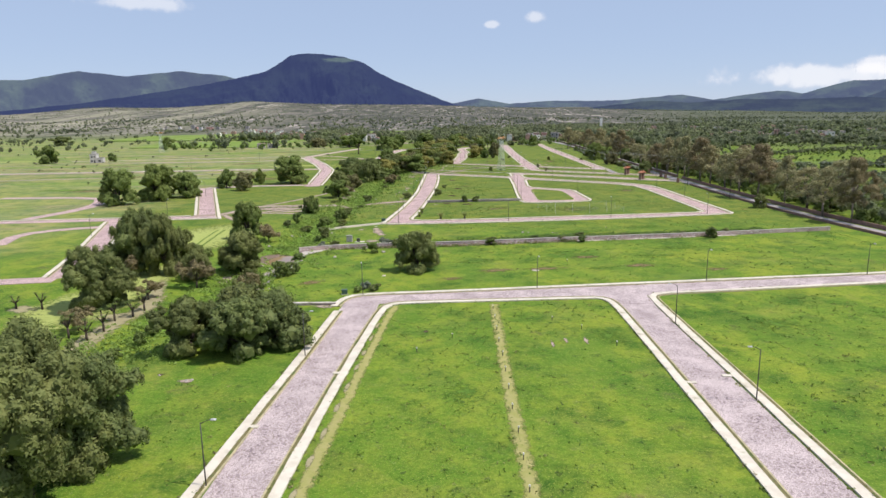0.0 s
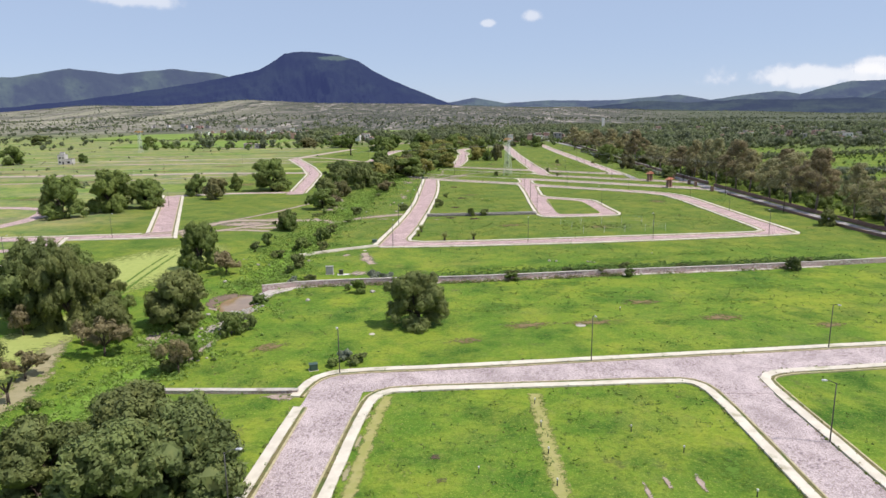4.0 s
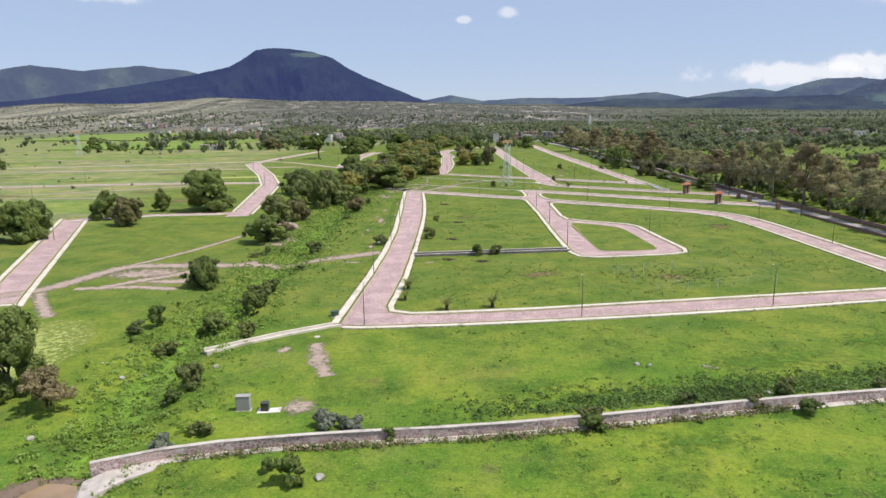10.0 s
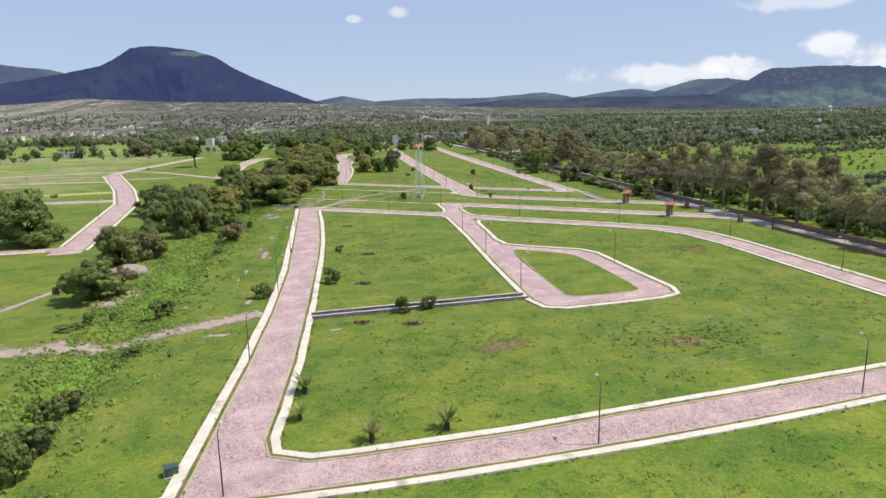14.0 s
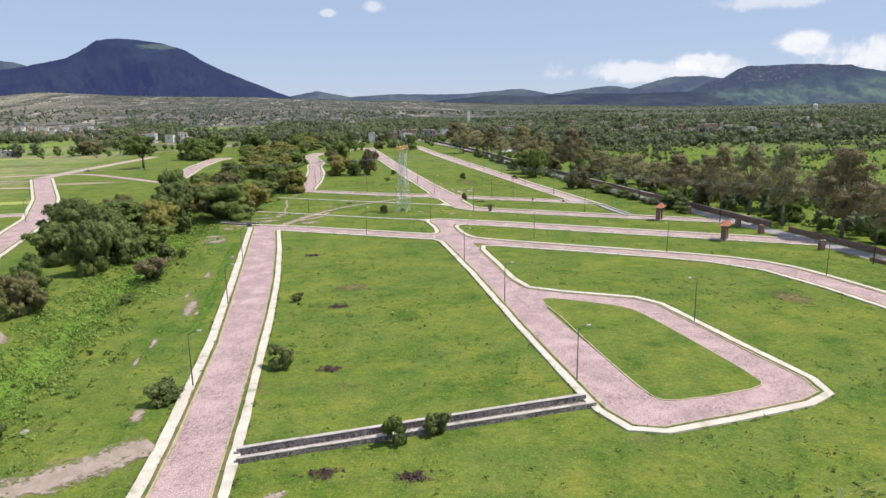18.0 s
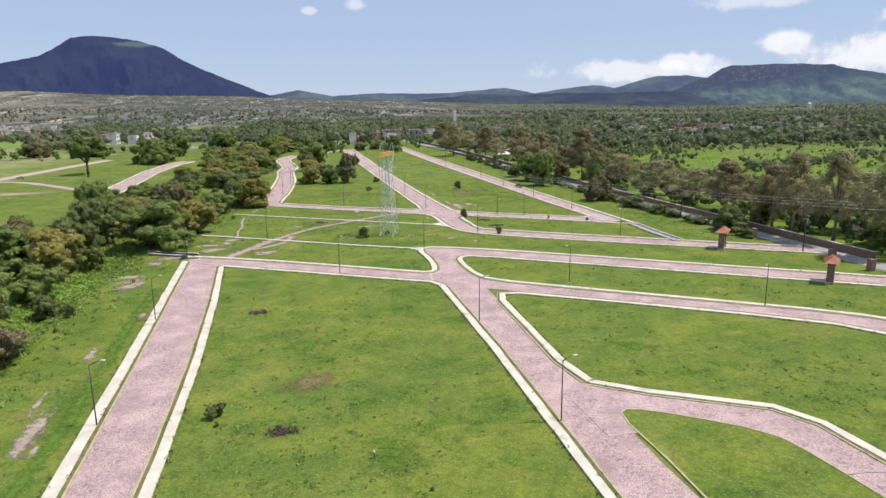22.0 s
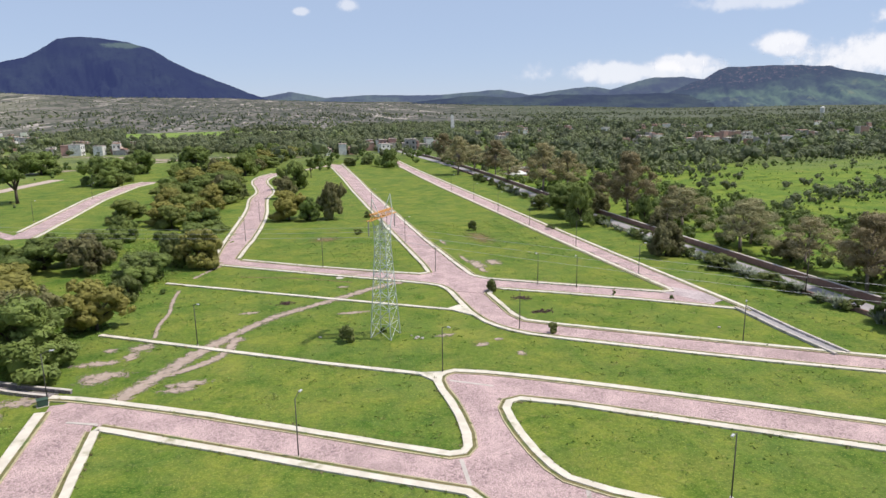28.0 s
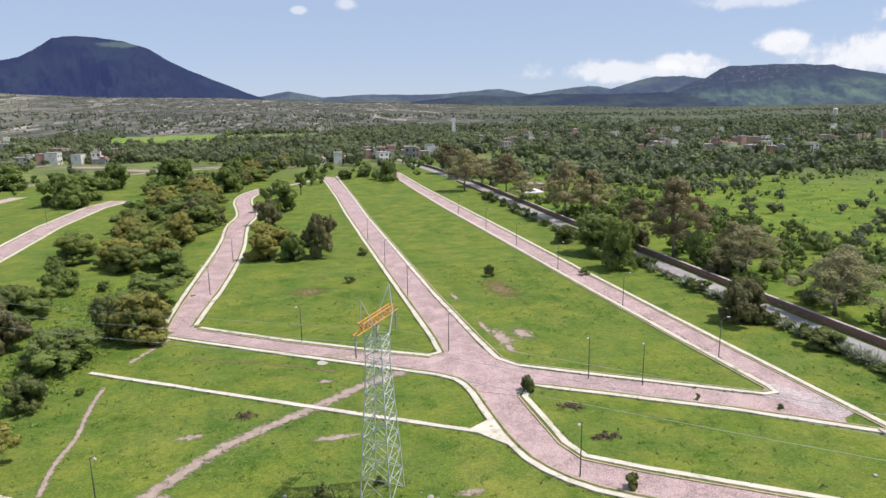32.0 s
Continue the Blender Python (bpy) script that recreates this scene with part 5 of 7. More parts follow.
def blob_cloud(n, rx, rz, zc, rlo, rhi, low=0.0):
    """Leaf masses gathered on a few uneven lobes."""
    u = TREE_DICE.uniform
    count = max(4, 3 + n // 6)
    lobes = []
    for q in range(count):
        a = 2 * math.pi * (q + u(-0.3, 0.3)) / count
        reach = rx * u(0.34, 0.74)
        lobes.append((reach * math.cos(a), reach * math.sin(a), zc + rz * ((q * 0.62) % 1.0 * 1.45 - 0.85), rx * u(0.24, 0.40)))
    lobes.append((rx * u(-0.15, 0.15), rx * u(-0.15, 0.15), zc + rz * 0.62, rx * 0.32))
    lobes.append((rx * u(-0.15, 0.15), rx * u(-0.15, 0.15), zc, rx * 0.55))
    out = []
    for i in range(n):
        x, y, z, r = lobes[i % len(lobes)]
        d = Vector((u(-1, 1), u(-1, 1), u(-0.9, 0.9))).normalized() * r * u(0.35, 1.0)
        out.append((np.array([x + d.x, y + d.y, max(z + d.z * rz / rx, low)]), u(rlo, rhi)))
    return out


def build_broad(v):
    """A rounded broad tree, 8 m high and 10 m wide."""
    root = new("tree")
    blobs = blob_cloud(26 + 2 * v, 4.7, 3.6, 3.9, 0.9, 1.9, 0.8)
    blobs.append((np.array([0, 0, 5.2]), 2.3))
    tips = [tuple(b[0]) for b in blobs[::3]]
    part("trunk", limbs_mesh("trunk", (0.15, 0.1, 1.5), tips, 0.30, M_BARK), root, "dark rough bark")
    part("crown", crown_mesh("crown", blobs, 1100, 0.165, (M_LEAF, M_MIDLEAF, M_LEAF, M_OLIVE, M_MIDLEAF)[v], 0.66), root)
    return tagged(root, ("rounded dark green broadleaf tree in the meadow", "rounded mid-green broadleaf tree in the meadow", "rounded dark green broadleaf tree in the meadow", "rounded olive-brown broadleaf tree in the meadow", "rounded mid-green broadleaf tree in the meadow")[v], "tree")


def build_light(v):
    root = new("tree")
    blobs = blob_cloud(18 + v, 3.9, 3.4, 4.0, 1.1, 1.8, 0.8)
    blobs.append((np.array([0.3, 0, 5.6]), 1.9))
    part("trunk", limbs_mesh("trunk", (0.1, -0.1, 1.7), [tuple(b[0]) for b in blobs[::3]], 0.24, M_BARK), root, "dark rough bark")
    part("crown", crown_mesh("crown", blobs, 1150, 0.17, (M_LIGHTLEAF, M_YELLOWLEAF, M_MIDLEAF)[v], 0.64), root)
    return tagged(root, "yellow-green leafy tree in the creek thicket", "tree")


def build_willow(v):
    """A large drooping pepper tree, 12 m high and 12 m wide."""
    root = new("tree")
    blobs = blob_cloud(36 + 3 * v, 5.8, 5.6, 6.0, 1.1, 2.3, 1.1)
    blobs.append((np.array([0, 0, 9.0]), 2.6))
    part("trunk", limbs_mesh("trunk", (0.2, 0.2, 2.4), [tuple(b[0]) for b in blobs[::3]], 0.42, M_BARK), root, "dark rough bark")
    part("crown", crown_mesh("crown", blobs, 2200, 0.155, M_LEAF, 0.62, 0.45), root)
    return tagged(root, "large drooping dark green pepper tree", "tree")


def build_euca(v):
    """A tall open eucalyptus, 15 m high and 10 m wide."""
    root = new("tree")
    blobs = []
    for i in range(26):
        a, z = 2.4 * i, 4.6 + 9.6 * (i / 25)
        spread_out = 4.2 * math.sin(math.pi * min(1, 0.25 + 0.75 * i / 26)) * rnd.uniform(0.35, 1.1)
        blobs.append((np.array([spread_out * math.cos(a), spread_out * math.sin(a), z]), rnd.uniform(0.8, 1.4)))
    part("trunk", limbs_mesh("trunk", (0.2, 0.1, 4.6), [tuple(b[0]) for b in blobs[::2]], 0.26, M_PALEBARK), root, "pale smooth bark")
    part("crown", crown_mesh("crown", blobs, 460, 0.135, M_EUCA if v != 1 else M_BROWN, 0.0, 0.4, 1.45, (0.30, 0.58)), root)
    return tagged(root, "tall open eucalyptus with olive-brown foliage by the highway", "tree")


def build_shrub(v):
    """A shrub, 2.4 m high and 3 m wide."""
    root = new("shrub")
    blobs = blob_cloud(8 + v, 1.45, 0.9, 1.2, 0.5, 0.8, 0.45)
    part("stem", limbs_mesh("stem", (0.05, 0, 0.35), [tuple(b[0]) for b in blobs[::2]], 0.07, M_BARK), root, "thin dark stems")
    part("foliage", crown_mesh("foliage", blobs, 300, 0.12, M_SHRUB if v != 2 else M_LEAF, 0.55), root)
    return tagged(root, "low green shrub in the grass", "shrub")


def build_thorn(v):
    """A sparse withered thorn tree, 4.5 m high."""
    root = new("tree")
    blobs = blob_cloud(12, 2.3, 1.4, 2.9, 0.7, 1.1, 1.2)
    part("trunk", limbs_mesh("trunk", (0.1, 0, 1.1), [tuple(b[0]) for b in blobs], 0.14, M_BARK), root, "bare grey branches")
    part("crown", crown_mesh("crown", blobs, 240, 0.13, M_BROWN, 0.0), root)
    return tagged(root, "sparse brownish thorn tree with bare twigs", "tree")


def spike_quads(n, length, width, rise, base=(0, 0, 0.1)):
    out = []
    for i in range(n):
        a, e = 2.4 * i, rise + rnd.uniform(-0.25, 0.45)
        d = np.array([math.cos(a) * math.cos(e), math.sin(a) * math.cos(e), math.sin(e)])
        side = np.array([-math.sin(a), math.cos(a), 0]) * width
        b = np.array(base)
        L = length * rnd.uniform(0.75, 1.1)
        mid, tip = b + d * L * 0.5, b + d * L + np.array([0, 0, -0.12 * L])
        out += [[b - side * 0.5, b + side * 0.5, mid + side, mid - side], [mid - side, mid + side, tip + side * 0.05, tip - side * 0.05]]
    return np.array(out)


def build_agave(v):
    root = new("agave")
    part("rosette", loose_mesh("rosette", spike_quads(34, 1.5, 0.10, 0.55), M_AGAVE), root)
    bm = bmesh.new()
    rod(bm, (0, 0, -0.2), (0, 0, 0.35), 0.22, 0.12, 8)
    part("core", bm_mesh("core", bm, M_AGAVE), root)
    return tagged(root, "grey-green agave with stiff pointed leaves", "agave")


def build_pear(v):
    """A rounded pale bush with fleshy leaves, 1.6 m high and 3 m wide."""
    root = new("shrub")
    blobs = blob_cloud(7, 1.1, 0.5, 0.75, 0.45, 0.7, 0.35)
    part("stem", limbs_mesh("stem", (0, 0, 0.3), [tuple(b[0]) for b in blobs[::2]], 0.08, M_BARK), root, "short thick stem")
    part("foliage", crown_mesh("foliage", blobs, 170, 0.16, M_AGAVE, 0.6), root, "pale fleshy leaves")
    return tagged(root, "rounded pale green bush with fleshy leaves by the wall", "shrub")


def build_palm(v):
    root = new("palm")
    bm = bmesh.new()
    rod(bm, (0, 0, -0.2), (0, 0, 0.55), 0.26, 0.2, 8)
    part("trunk", bm_mesh("trunk", bm, M_BARK), root, "short shaggy trunk")
    part("fronds", loose_mesh("fronds", spike_quads(46, 1.7, 0.07, 0.65, (0, 0, 0.5)), M_PALM), root)
    return tagged(root, "young spiky palm planted in the plot", "palm")


def build_yucca(v):
    """A branching yucca, 5 m high."""
    root = new("yucca")
    bm = bmesh.new()
    rod(bm, (0, 0, -0.3), (0, 0, 2.0), 0.24, 0.17, 7)
    for i in range(4):
        a = 1.57 * i + 0.4
        tip = (0.9 * math.cos(a), 0.9 * math.sin(a), 3.0 + 0.5 * (i % 3))
        rod(bm, (0, 0, 1.8), tip, 0.15, 0.11, 6)
        part("leaf_head", loose_mesh("leaf_head", spike_quads(38, 0.95, 0.05, 0.35, tip), M_SHRUB), root, "spiky green leaf head")
    part("trunk", bm_mesh("trunk", bm, M_BARK, True), root, "thick shaggy trunk")
    return tagged(root, "branching yucca with spiky leaf heads", "yucca")


def build_mesquite(v):
    """A tall wide open tree standing alone, 18 m high."""
    root = new("tree")
    blobs = blob_cloud(22, 8.0, 4.0, 12.5, 1.5, 2.5, 7)
    part("trunk", limbs_mesh("trunk", (0, 0, 5.0), [tuple(b[0]) for b in blobs[::2]], 0.7, M_BARK), root, "stout dark trunk")
    part("crown", crown_mesh("crown", blobs, 420, 0.38, M_SHRUB, 0.4), root)
    return tagged(root, "tall lone tree with a stout trunk and open crown", "tree")


KITS = {"broad": (build_broad, 5, 8.0, 10.5), "light": (build_light, 3, 8.0, 8.5), "willow": (build_willow, 3, 12.5, 13.0), "euca": (build_euca, 3, 15.0, 10.0), "shrub": (build_shrub, 3, 2.4, 3.4), "thorn": (build_thorn, 2, 4.6, 5.5), "agave": (build_agave, 1, 1.6, 2.6), "pear": (build_pear, 1, 1.6, 3.0), "palm": (build_palm, 1, 2.2, 3.0), "yucca": (build_yucca, 1, 4.4, 3.0), "mesquite": (build_mesquite, 1, 18.0, 18.0)}
GROWN = {}


def plant(kind, x, y, high=0.0, wide=0.0, group=""):
    make, count, h0, w0 = KITS[kind]
    v = rnd.randrange(count)
    z = float(ground_height(x, y))
    here = pose(x, y, z, 0, 0, rnd.uniform(0, 360))
    sh, sw = (high or h0) / h0, (wide or w0) / w0
    here = here @ Matrix.Diagonal((sw, sw, sh, 1))
    if (kind, v) not in GROWN:
        ob = GROWN[kind, v] = make(v)
        ob.matrix_basis = here
    else:
        ob = copy_thing(GROWN[kind, v], here)
    if group:
        ob["group"] = group
    return ob


# great trees by the first street and down the creek
for x, y, h, w in ((-33, -2, 15, 14), (-30.8, 4, 12, 11.5), (-40, 10, 14, 12), (-44, -14, 14, 13), (-59, 58, 11, 14), (-64, 84, 13, 12), (-57, 82, 13, 11), (-3.3, 83.5, 9.8, 12.2)):
    plant("willow", x, y, h, w, "great trees along the creek")
for x, y, h, w in ((-33, 35, 8.2, 11), (-25.4, 34, 8.6, 12), (-20.8, 37.5, 7.8, 10.6), (-28, 41, 8.0, 11.4)):
    plant("broad", x, y, h, w, "great trees along the creek")
for x, y, h, w in ((-48.5, 77, 7, 8), (-41.5, 85, 8.6, 11), (-66.2, 98, 11, 13), (-60.3, 97, 7, 8), (-49, 80, 6.5, 7), (-52, 123.5, 7.8, 8.6), (-43.7, 170.3, 7.4, 7.6), (-45.3, 172, 6, 7), (-126, 200, 10.5, 14.5), (-116, 213, 11, 15), (-119, 221, 10, 15), (-107.6, 221, 8, 11), (-111, 234, 7, 9), (-103, 257, 10.8, 14), (-91, 245, 9, 11), (-91.4, 273, 9.4, 10), (-76, 273, 10.4, 17)):
    plant("broad", x, y, h, w, "round trees on the meadow")
for x, y, h, w in ((-42.5, 214.5, 7.5, 10.5), (-41, 249, 6, 8), (-46.5, 244, 8, 10), (-44.5, 262, 8.4, 10), (-37.8, 273.5, 10, 8.5), (-36, 283, 11, 12), (-47, 285, 9, 11), (-40, 297, 8, 10), (-31, 296.5, 6.5, 7), (-50, 311, 10, 12.5), (-41, 313.5, 10, 12.5), (-55, 318, 9.4, 13), (-31.7, 318, 9.5, 13), (-27, 287, 3.6, 4.6), (-17, 331, 11.5, 12.5), (-11.5, 347, 8.5, 11), (-20, 338, 10, 12), (-32, 310, 9, 9.5)):
    plant("light" if int(2 * x + y) % 3 == 0 else "broad", x, y, h, w, "trees of the creek thicket")
for x, y, h, w in ((-32.3, 341, 10, 13), (-35.2, 356, 9.5, 10.5), (-25, 352, 8.5, 13), (-43, 326, 8, 12), (-48, 340, 9, 12), (-10.4, 381, 6.5, 11), (-10, 363, 5, 6), (0.6, 387, 8.5, 8.6), (-4.8, 391, 7.6, 7), (-2, 410, 7, 11), (-9.9, 379.5, 7, 9), (-21.8, 425, 8.6, 13), (-26.7, 456, 7.8, 13), (-1.2, 434, 7.4, 9), (3, 503, 9, 11), (-1, 512, 9, 12), (22, 446, 9, 10), (28.2, 442, 9, 12)):
    plant("light" if int(x + y) % 3 == 0 else "broad", x, y, h, w, "trees of the creek thicket")
for x, y, h, w in ((35, 444, 11, 9.5), (22.4, 497, 8.2, 9.6), (27.4, 527, 9, 13), (-53, 565, 12, 19), (-60, 575, 10, 16), (-51, 631, 9.6, 15), (-105, 646, 9.6, 22), (-25, 648, 10, 20), (84.5, 615, 8, 10), (75, 640, 5, 8), (64, 632, 5, 8), (-138, 652, 9.6, 19), (-305, 450, 10, 16), (-500, 800, 12, 28), (-57, 590, 9, 18), (-320, 700, 9, 14), (46, 640, 8, 12), (-30, 602, 8, 15)):
    plant("broad", x, y, h, w, "trees on the plain")
for x, y, h, w in ((-35, 330, 7, 8), (-22, 396, 4.5, 7), (-22.6, 409, 5.6, 8), (-15, 470, 7.5, 11), (-6.4, 454, 7, 9), (-12, 442, 6.5, 8), (-18, 486, 7, 10), (-8, 488, 7, 9), (-12, 505, 7.5, 10), (-22, 520, 7.5, 12), (-8, 530, 8, 12), (-17, 545, 8, 13), (-2, 548, 8, 11), (1, 562, 7, 10), (-30, 470, 5.5, 8), (-6, 575, 8, 13)):
    plant("light", x, y, h * 1.15, w * 0.88, "trees of the creek thicket")
for i in range(26):
    y = 590 + 6 * i
    plant(rnd.choice(("light", "broad")), 2 + 0.26 * (y - 590) + rnd.uniform(-22, 2), y, rnd.uniform(6, 10), rnd.uniform(9, 14), "trees of the creek thicket")
plant("mesquite", -77, 519, 18.5, 17)
plant("mesquite", 37.1, 575, 10, 6.6)

# eucalyptus and shrubs along the highway
for x, y, h, w in ((121, 138, 19, 13), (119, 150, 15, 14), (122, 165, 14, 12), (121, 178, 17, 12), (119.5, 196, 16, 12), (120, 213, 18, 13), (121, 230, 13, 12), (121, 247, 15, 14), (122, 262, 16, 13), (120.5, 279, 18, 12), (122, 294, 17, 12), (119.6, 303, 16.5, 11), (122, 312, 12, 10), (122, 329, 11.5, 10.5), (124, 346, 11, 10), (122.5, 364, 12.2, 12), (128, 334, 10.5, 11), (126.8, 393, 11.6, 11)):
    plant("euca", x, y, h, w, "eucalyptus row by the highway")
for x, y, h, w in ((122, 414, 16, 12.5), (128, 400, 10, 9), (121, 477, 17.5, 17), (131, 476, 14.5, 14), (127, 441, 9, 9), (123, 520, 12, 11), (125, 545, 14, 12), (123.5, 575, 14, 15), (110, 560, 17, 14), (126, 610, 15, 14), (124, 640, 14, 13), (131, 371, 10, 10), (136, 300, 14, 12), (142, 262, 13, 12), (135, 225, 14, 12), (140, 180, 15, 13), (150, 140, 16, 14), (133, 118, 17, 13)):
    plant("euca", x, y, h, w, "eucalyptus row by the highway")
for x, y, h, w in ((103.9, 366, 7.5, 9.5), (106, 424, 8, 14), (119.6, 427, 6.2, 8), (122.2, 405, 6, 5), (107.2, 351, 3.4, 7), (103, 408, 9, 9), (110.4, 311.5, 5.6, 8), (121, 395, 5, 7), (126, 352, 5, 8), (124, 318, 5, 8), (128, 286, 6, 9), (126, 255, 6, 9), (130, 240, 6, 10), (127, 205, 6, 9), (132, 188, 6, 10), (127, 160, 6, 9), (109, 170, 5, 6), (104, 440, 5, 7)):
    plant("broad", x, y, h, w, "trees by the highway wall")

# shrubs and thorn trees
for x, y, h, w in ((-33.3, 65, 4.6, 4.8), (-45.3, 120, 4.6, 5.5), (-44.9, 118.5, 4.4, 6), (-40, 222, 4.4, 5), (-63, 80, 5, 6), (-46, 71, 6, 6.5), (-27, 267, 4, 5), (-52, 63, 4, 5), (-24.8, 264.5, 5, 6), (-55, 45, 4, 5)):
    plant("thorn", x, y, h, w, "thorn trees by the creek")
for x, y, h, w in ((-30.9, 80, 2.9, 3.7), (-31.1, 124.5, 3.4, 4), (-15, 102.7, 2.4, 3.5), (-31.9, 97.3, 1.6, 3.8), (72.3, 117.6, 2.2, 3.4), (-1.5, 215.5, 2.3, 3), (-13.7, 209, 1.7, 3.4), (8.8, 194.2, 2.5, 2.8), (13, 194.8, 1.7, 2.4), (-33.4, 68.5, 3.4, 4.2), (-30.7, 153, 3.6, 4.4), (71, 410.5, 2.2, 2.6), (39.6, 415, 1.2, 2.2), (55.9, 349.6, 1.9, 2.2), (57.4, 324.6, 1.4, 1.6), (76.8, 340.6, 0.8, 0.9), (85.2, 335.2, 0.8, 1.0), (-13.4, 209.3, 1.7, 3.2), (0.5, 243.8, 1.1, 1.9), (0.7, 242, 1.2, 2.4), (14.1, 111.1, 1.5, 3.4), (25.5, 111.8, 1.0, 2.2), (37.6, 113.2, 1.5, 3.0), (-10.5, 67.3, 1.0, 2.6), (-13.6, 66.6, 1.0, 2.4), (18.1, 226.1, 1.0, 1.4), (92.4, 405, 1.5, 3), (46.5, 442, 1.5, 3), (32.4, 332.6, 2.8, 4.4), (26.3, 329.9, 2.0, 2.6)):
    plant("shrub", x, y, h, w, "shrubs in the grass")
for x, y in ((-17.4, 104.5), (-6.5, 110), (26, 116.5), (38, 118.2), (50, 119), (60, 119.8), (66, 120.5), (-22, 107.6), (33, 115.5), (14, 112.5), (-26, 112), (78, 122)):
    plant("shrub", x, y, rnd.uniform(0.9, 1.5), rnd.uniform(1.6, 2.8), "weeds along the stone wall")
for i in range(62):
    y = rnd.uniform(-40, 430)
    if 86 < y < 107:
        continue
    k = np.interp(y, [p[1] for p in CREEK], [p[0] for p in CREEK])
    plant("shrub", k + rnd.gauss(0, 5.5), y, rnd.uniform(0.7, 2.2), rnd.uniform(1.4, 3.8), "thicket in the creek bed")
for x, y, h, w in ((-45.2, 140.7, 2.6, 3), (-44.2, 147.5, 3.2, 3.6), (-44.9, 158.6, 2.4, 3.4), (-34.9, 145.9, 3, 5.5), (-31.8, 157.7, 2.4, 4.6), (-29, 218, 2, 5), (-37.8, 246.4, 2.6, 5), (-26.6, 269.2, 3, 5), (-29.2, 203.7, 2, 4), (-31.1, 79.5, 3, 4), (-35.2, 67.7, 2.6, 4.4), (-39, 137, 1.6, 3), (-40, 151, 1.6, 3)):
    plant("shrub", x, y, h, w, "thicket in the creek bed")
plant("shrub", -25.8, 226.8, 1.8, 2.6, "thicket in the creek bed")
for x, y, s in ((-13.5, 113, 3.2), (-10.2, 112.2, 2.4), (-28.7, 108.9, 2.6), (-12.2, 69, 2.2), (-11.4, 112.7, 1.8)):
    plant("pear", x, y, s * 0.6, s, "pale bushes by the long wall")
for x, y, h, w in ((-22.3, 389, 8, 11), (-33, 396, 8, 12), (-41, 388, 8, 12), (-14.2, 449, 7, 10), (-27, 410, 6, 9), (-33, 375, 6, 9)):
    plant("light" if int(2 * x + y) % 3 == 0 else "broad", x, y, h, w, "trees of the creek thicket")
for x, y, h, w in ((-10, 460, 8, 11), (-3, 478, 8, 11), (1, 495, 8, 11), (-9, 517, 8, 12), (-1, 530, 9, 13), (1, 545, 8, 10), (-20, 500, 7, 11), (-14, 532, 8, 12), (-5, 562, 8, 12), (-4, 446, 7, 9)):
    plant("light", x, y, h * 1.15, w * 0.88, "trees of the creek thicket")
for x, y in ((-6.4, 159.6), (0.6, 153.4), (8.2, 154.3), (-6.0, 166.4)):
    plant("palm", x, y, 2.6, rnd.uniform(3.2, 4.0), "young palms in the plot")
for i in range(84):
    y = rnd.uniform(300, 540)
    plant("shrub", np.interp(y, [260, 360, 460, 560], [113.4, 113.8, 114.6, 117.5]) - rnd.uniform(4.0, 6.0), y, rnd.uniform(0.9, 2.6), rnd.uniform(1.8, 4.4), "shrubs along the low highway wall")
for i in range(100):
    y = rnd.uniform(312, 500)
    plant("agave", np.interp(y, [260, 360, 460, 560], [113.4, 113.8, 114.6, 117.5]) - rnd.uniform(4.2, 5.6), y, rnd.uniform(1.5, 2.5), rnd.uniform(2.4, 3.8), "agaves by the highway")
for x, y in ((-51, 40.2), (-50.6, 44.4), (-51.6, 49.8), (-49.7, 52.2), (-54.6, 41.6), (-68.2, 57), (-73.2, 57.5), (-49.3, 55.6), (-52.4, 35)):
    plant("yucca", x, y, rnd.uniform(3.2, 5.4), 2.8, "yuccas by the creek")


def scatter_quads(points, per, radius, size, flat=0.8):
    out = []
    for (x, y, z), r, s in zip(points, radius, size):
        d = unit(per)
        d[:, 2] = np.abs(d[:, 2])
        c = np.array([x, y, z]) + d * np.array([r, r, r * flat]) * nrs.uniform(0.4, 1.05, (per, 1))
        nm = d + unit(per) * 0.6
        out.append(leaf_faces(c, nm / np.linalg.norm(nm, axis=1, keepdims=True), s, 1.25))
    return np.concatenate(out)


# weeds in the plots
def clear_of_roads(xs, ys, gap):
    free = np.ones(len(xs), bool)
    for pts, w in ROAD_LINES:
        free &= line_distance(xs, ys, pts) > w / 2 + gap
    return free


xs, ys = nrs.uniform(-30, 108, 46000), nrs.uniform(-45, 425, 46000)
spots = [(x, y, -0.1) for x, y, free in zip(xs, ys, clear_of_roads(xs, ys, 2.6)) if free and noise.noise(Vector((x * 0.045, y * 0.045, 3))) + rnd.uniform(-0.4, 0.4) > 0.0]
for name, some, low, high, material, label in (("weeds", spots[::4], 0.2, 0.8, M_DARKWEED, "scattered dark green weeds in the meadow grass"), ("pale_weeds", spots[1::4] + spots[2::4], 0.25, 1.0, M_FRESHWEED, "scattered fresh green weeds in the meadow grass"), ("dry_tufts", spots[3::4], 0.2, 0.8, M_PALM, "scattered yellowish tufts in the meadow grass")):
    tagged(new(name, loose_mesh(name, scatter_quads(some, 11, [rnd.uniform(low, high) for _ in some], [rnd.uniform(0.07, 0.17) for _ in some], 0.34), material)), label, "weeds", kind="stuff")
spots = []
for _ in range(7600):
    y = rnd.uniform(-40, 430)
    x = float(np.interp(y, [p[1] for p in CREEK], [p[0] for p in CREEK])) - 0.6 + rnd.gauss(0, 4.4)
    if 92 < y < 105 and x < -32.5 and rnd.random() < 0.85:
        continue
    spots.append((x, y, float(ground_height(x, y))))
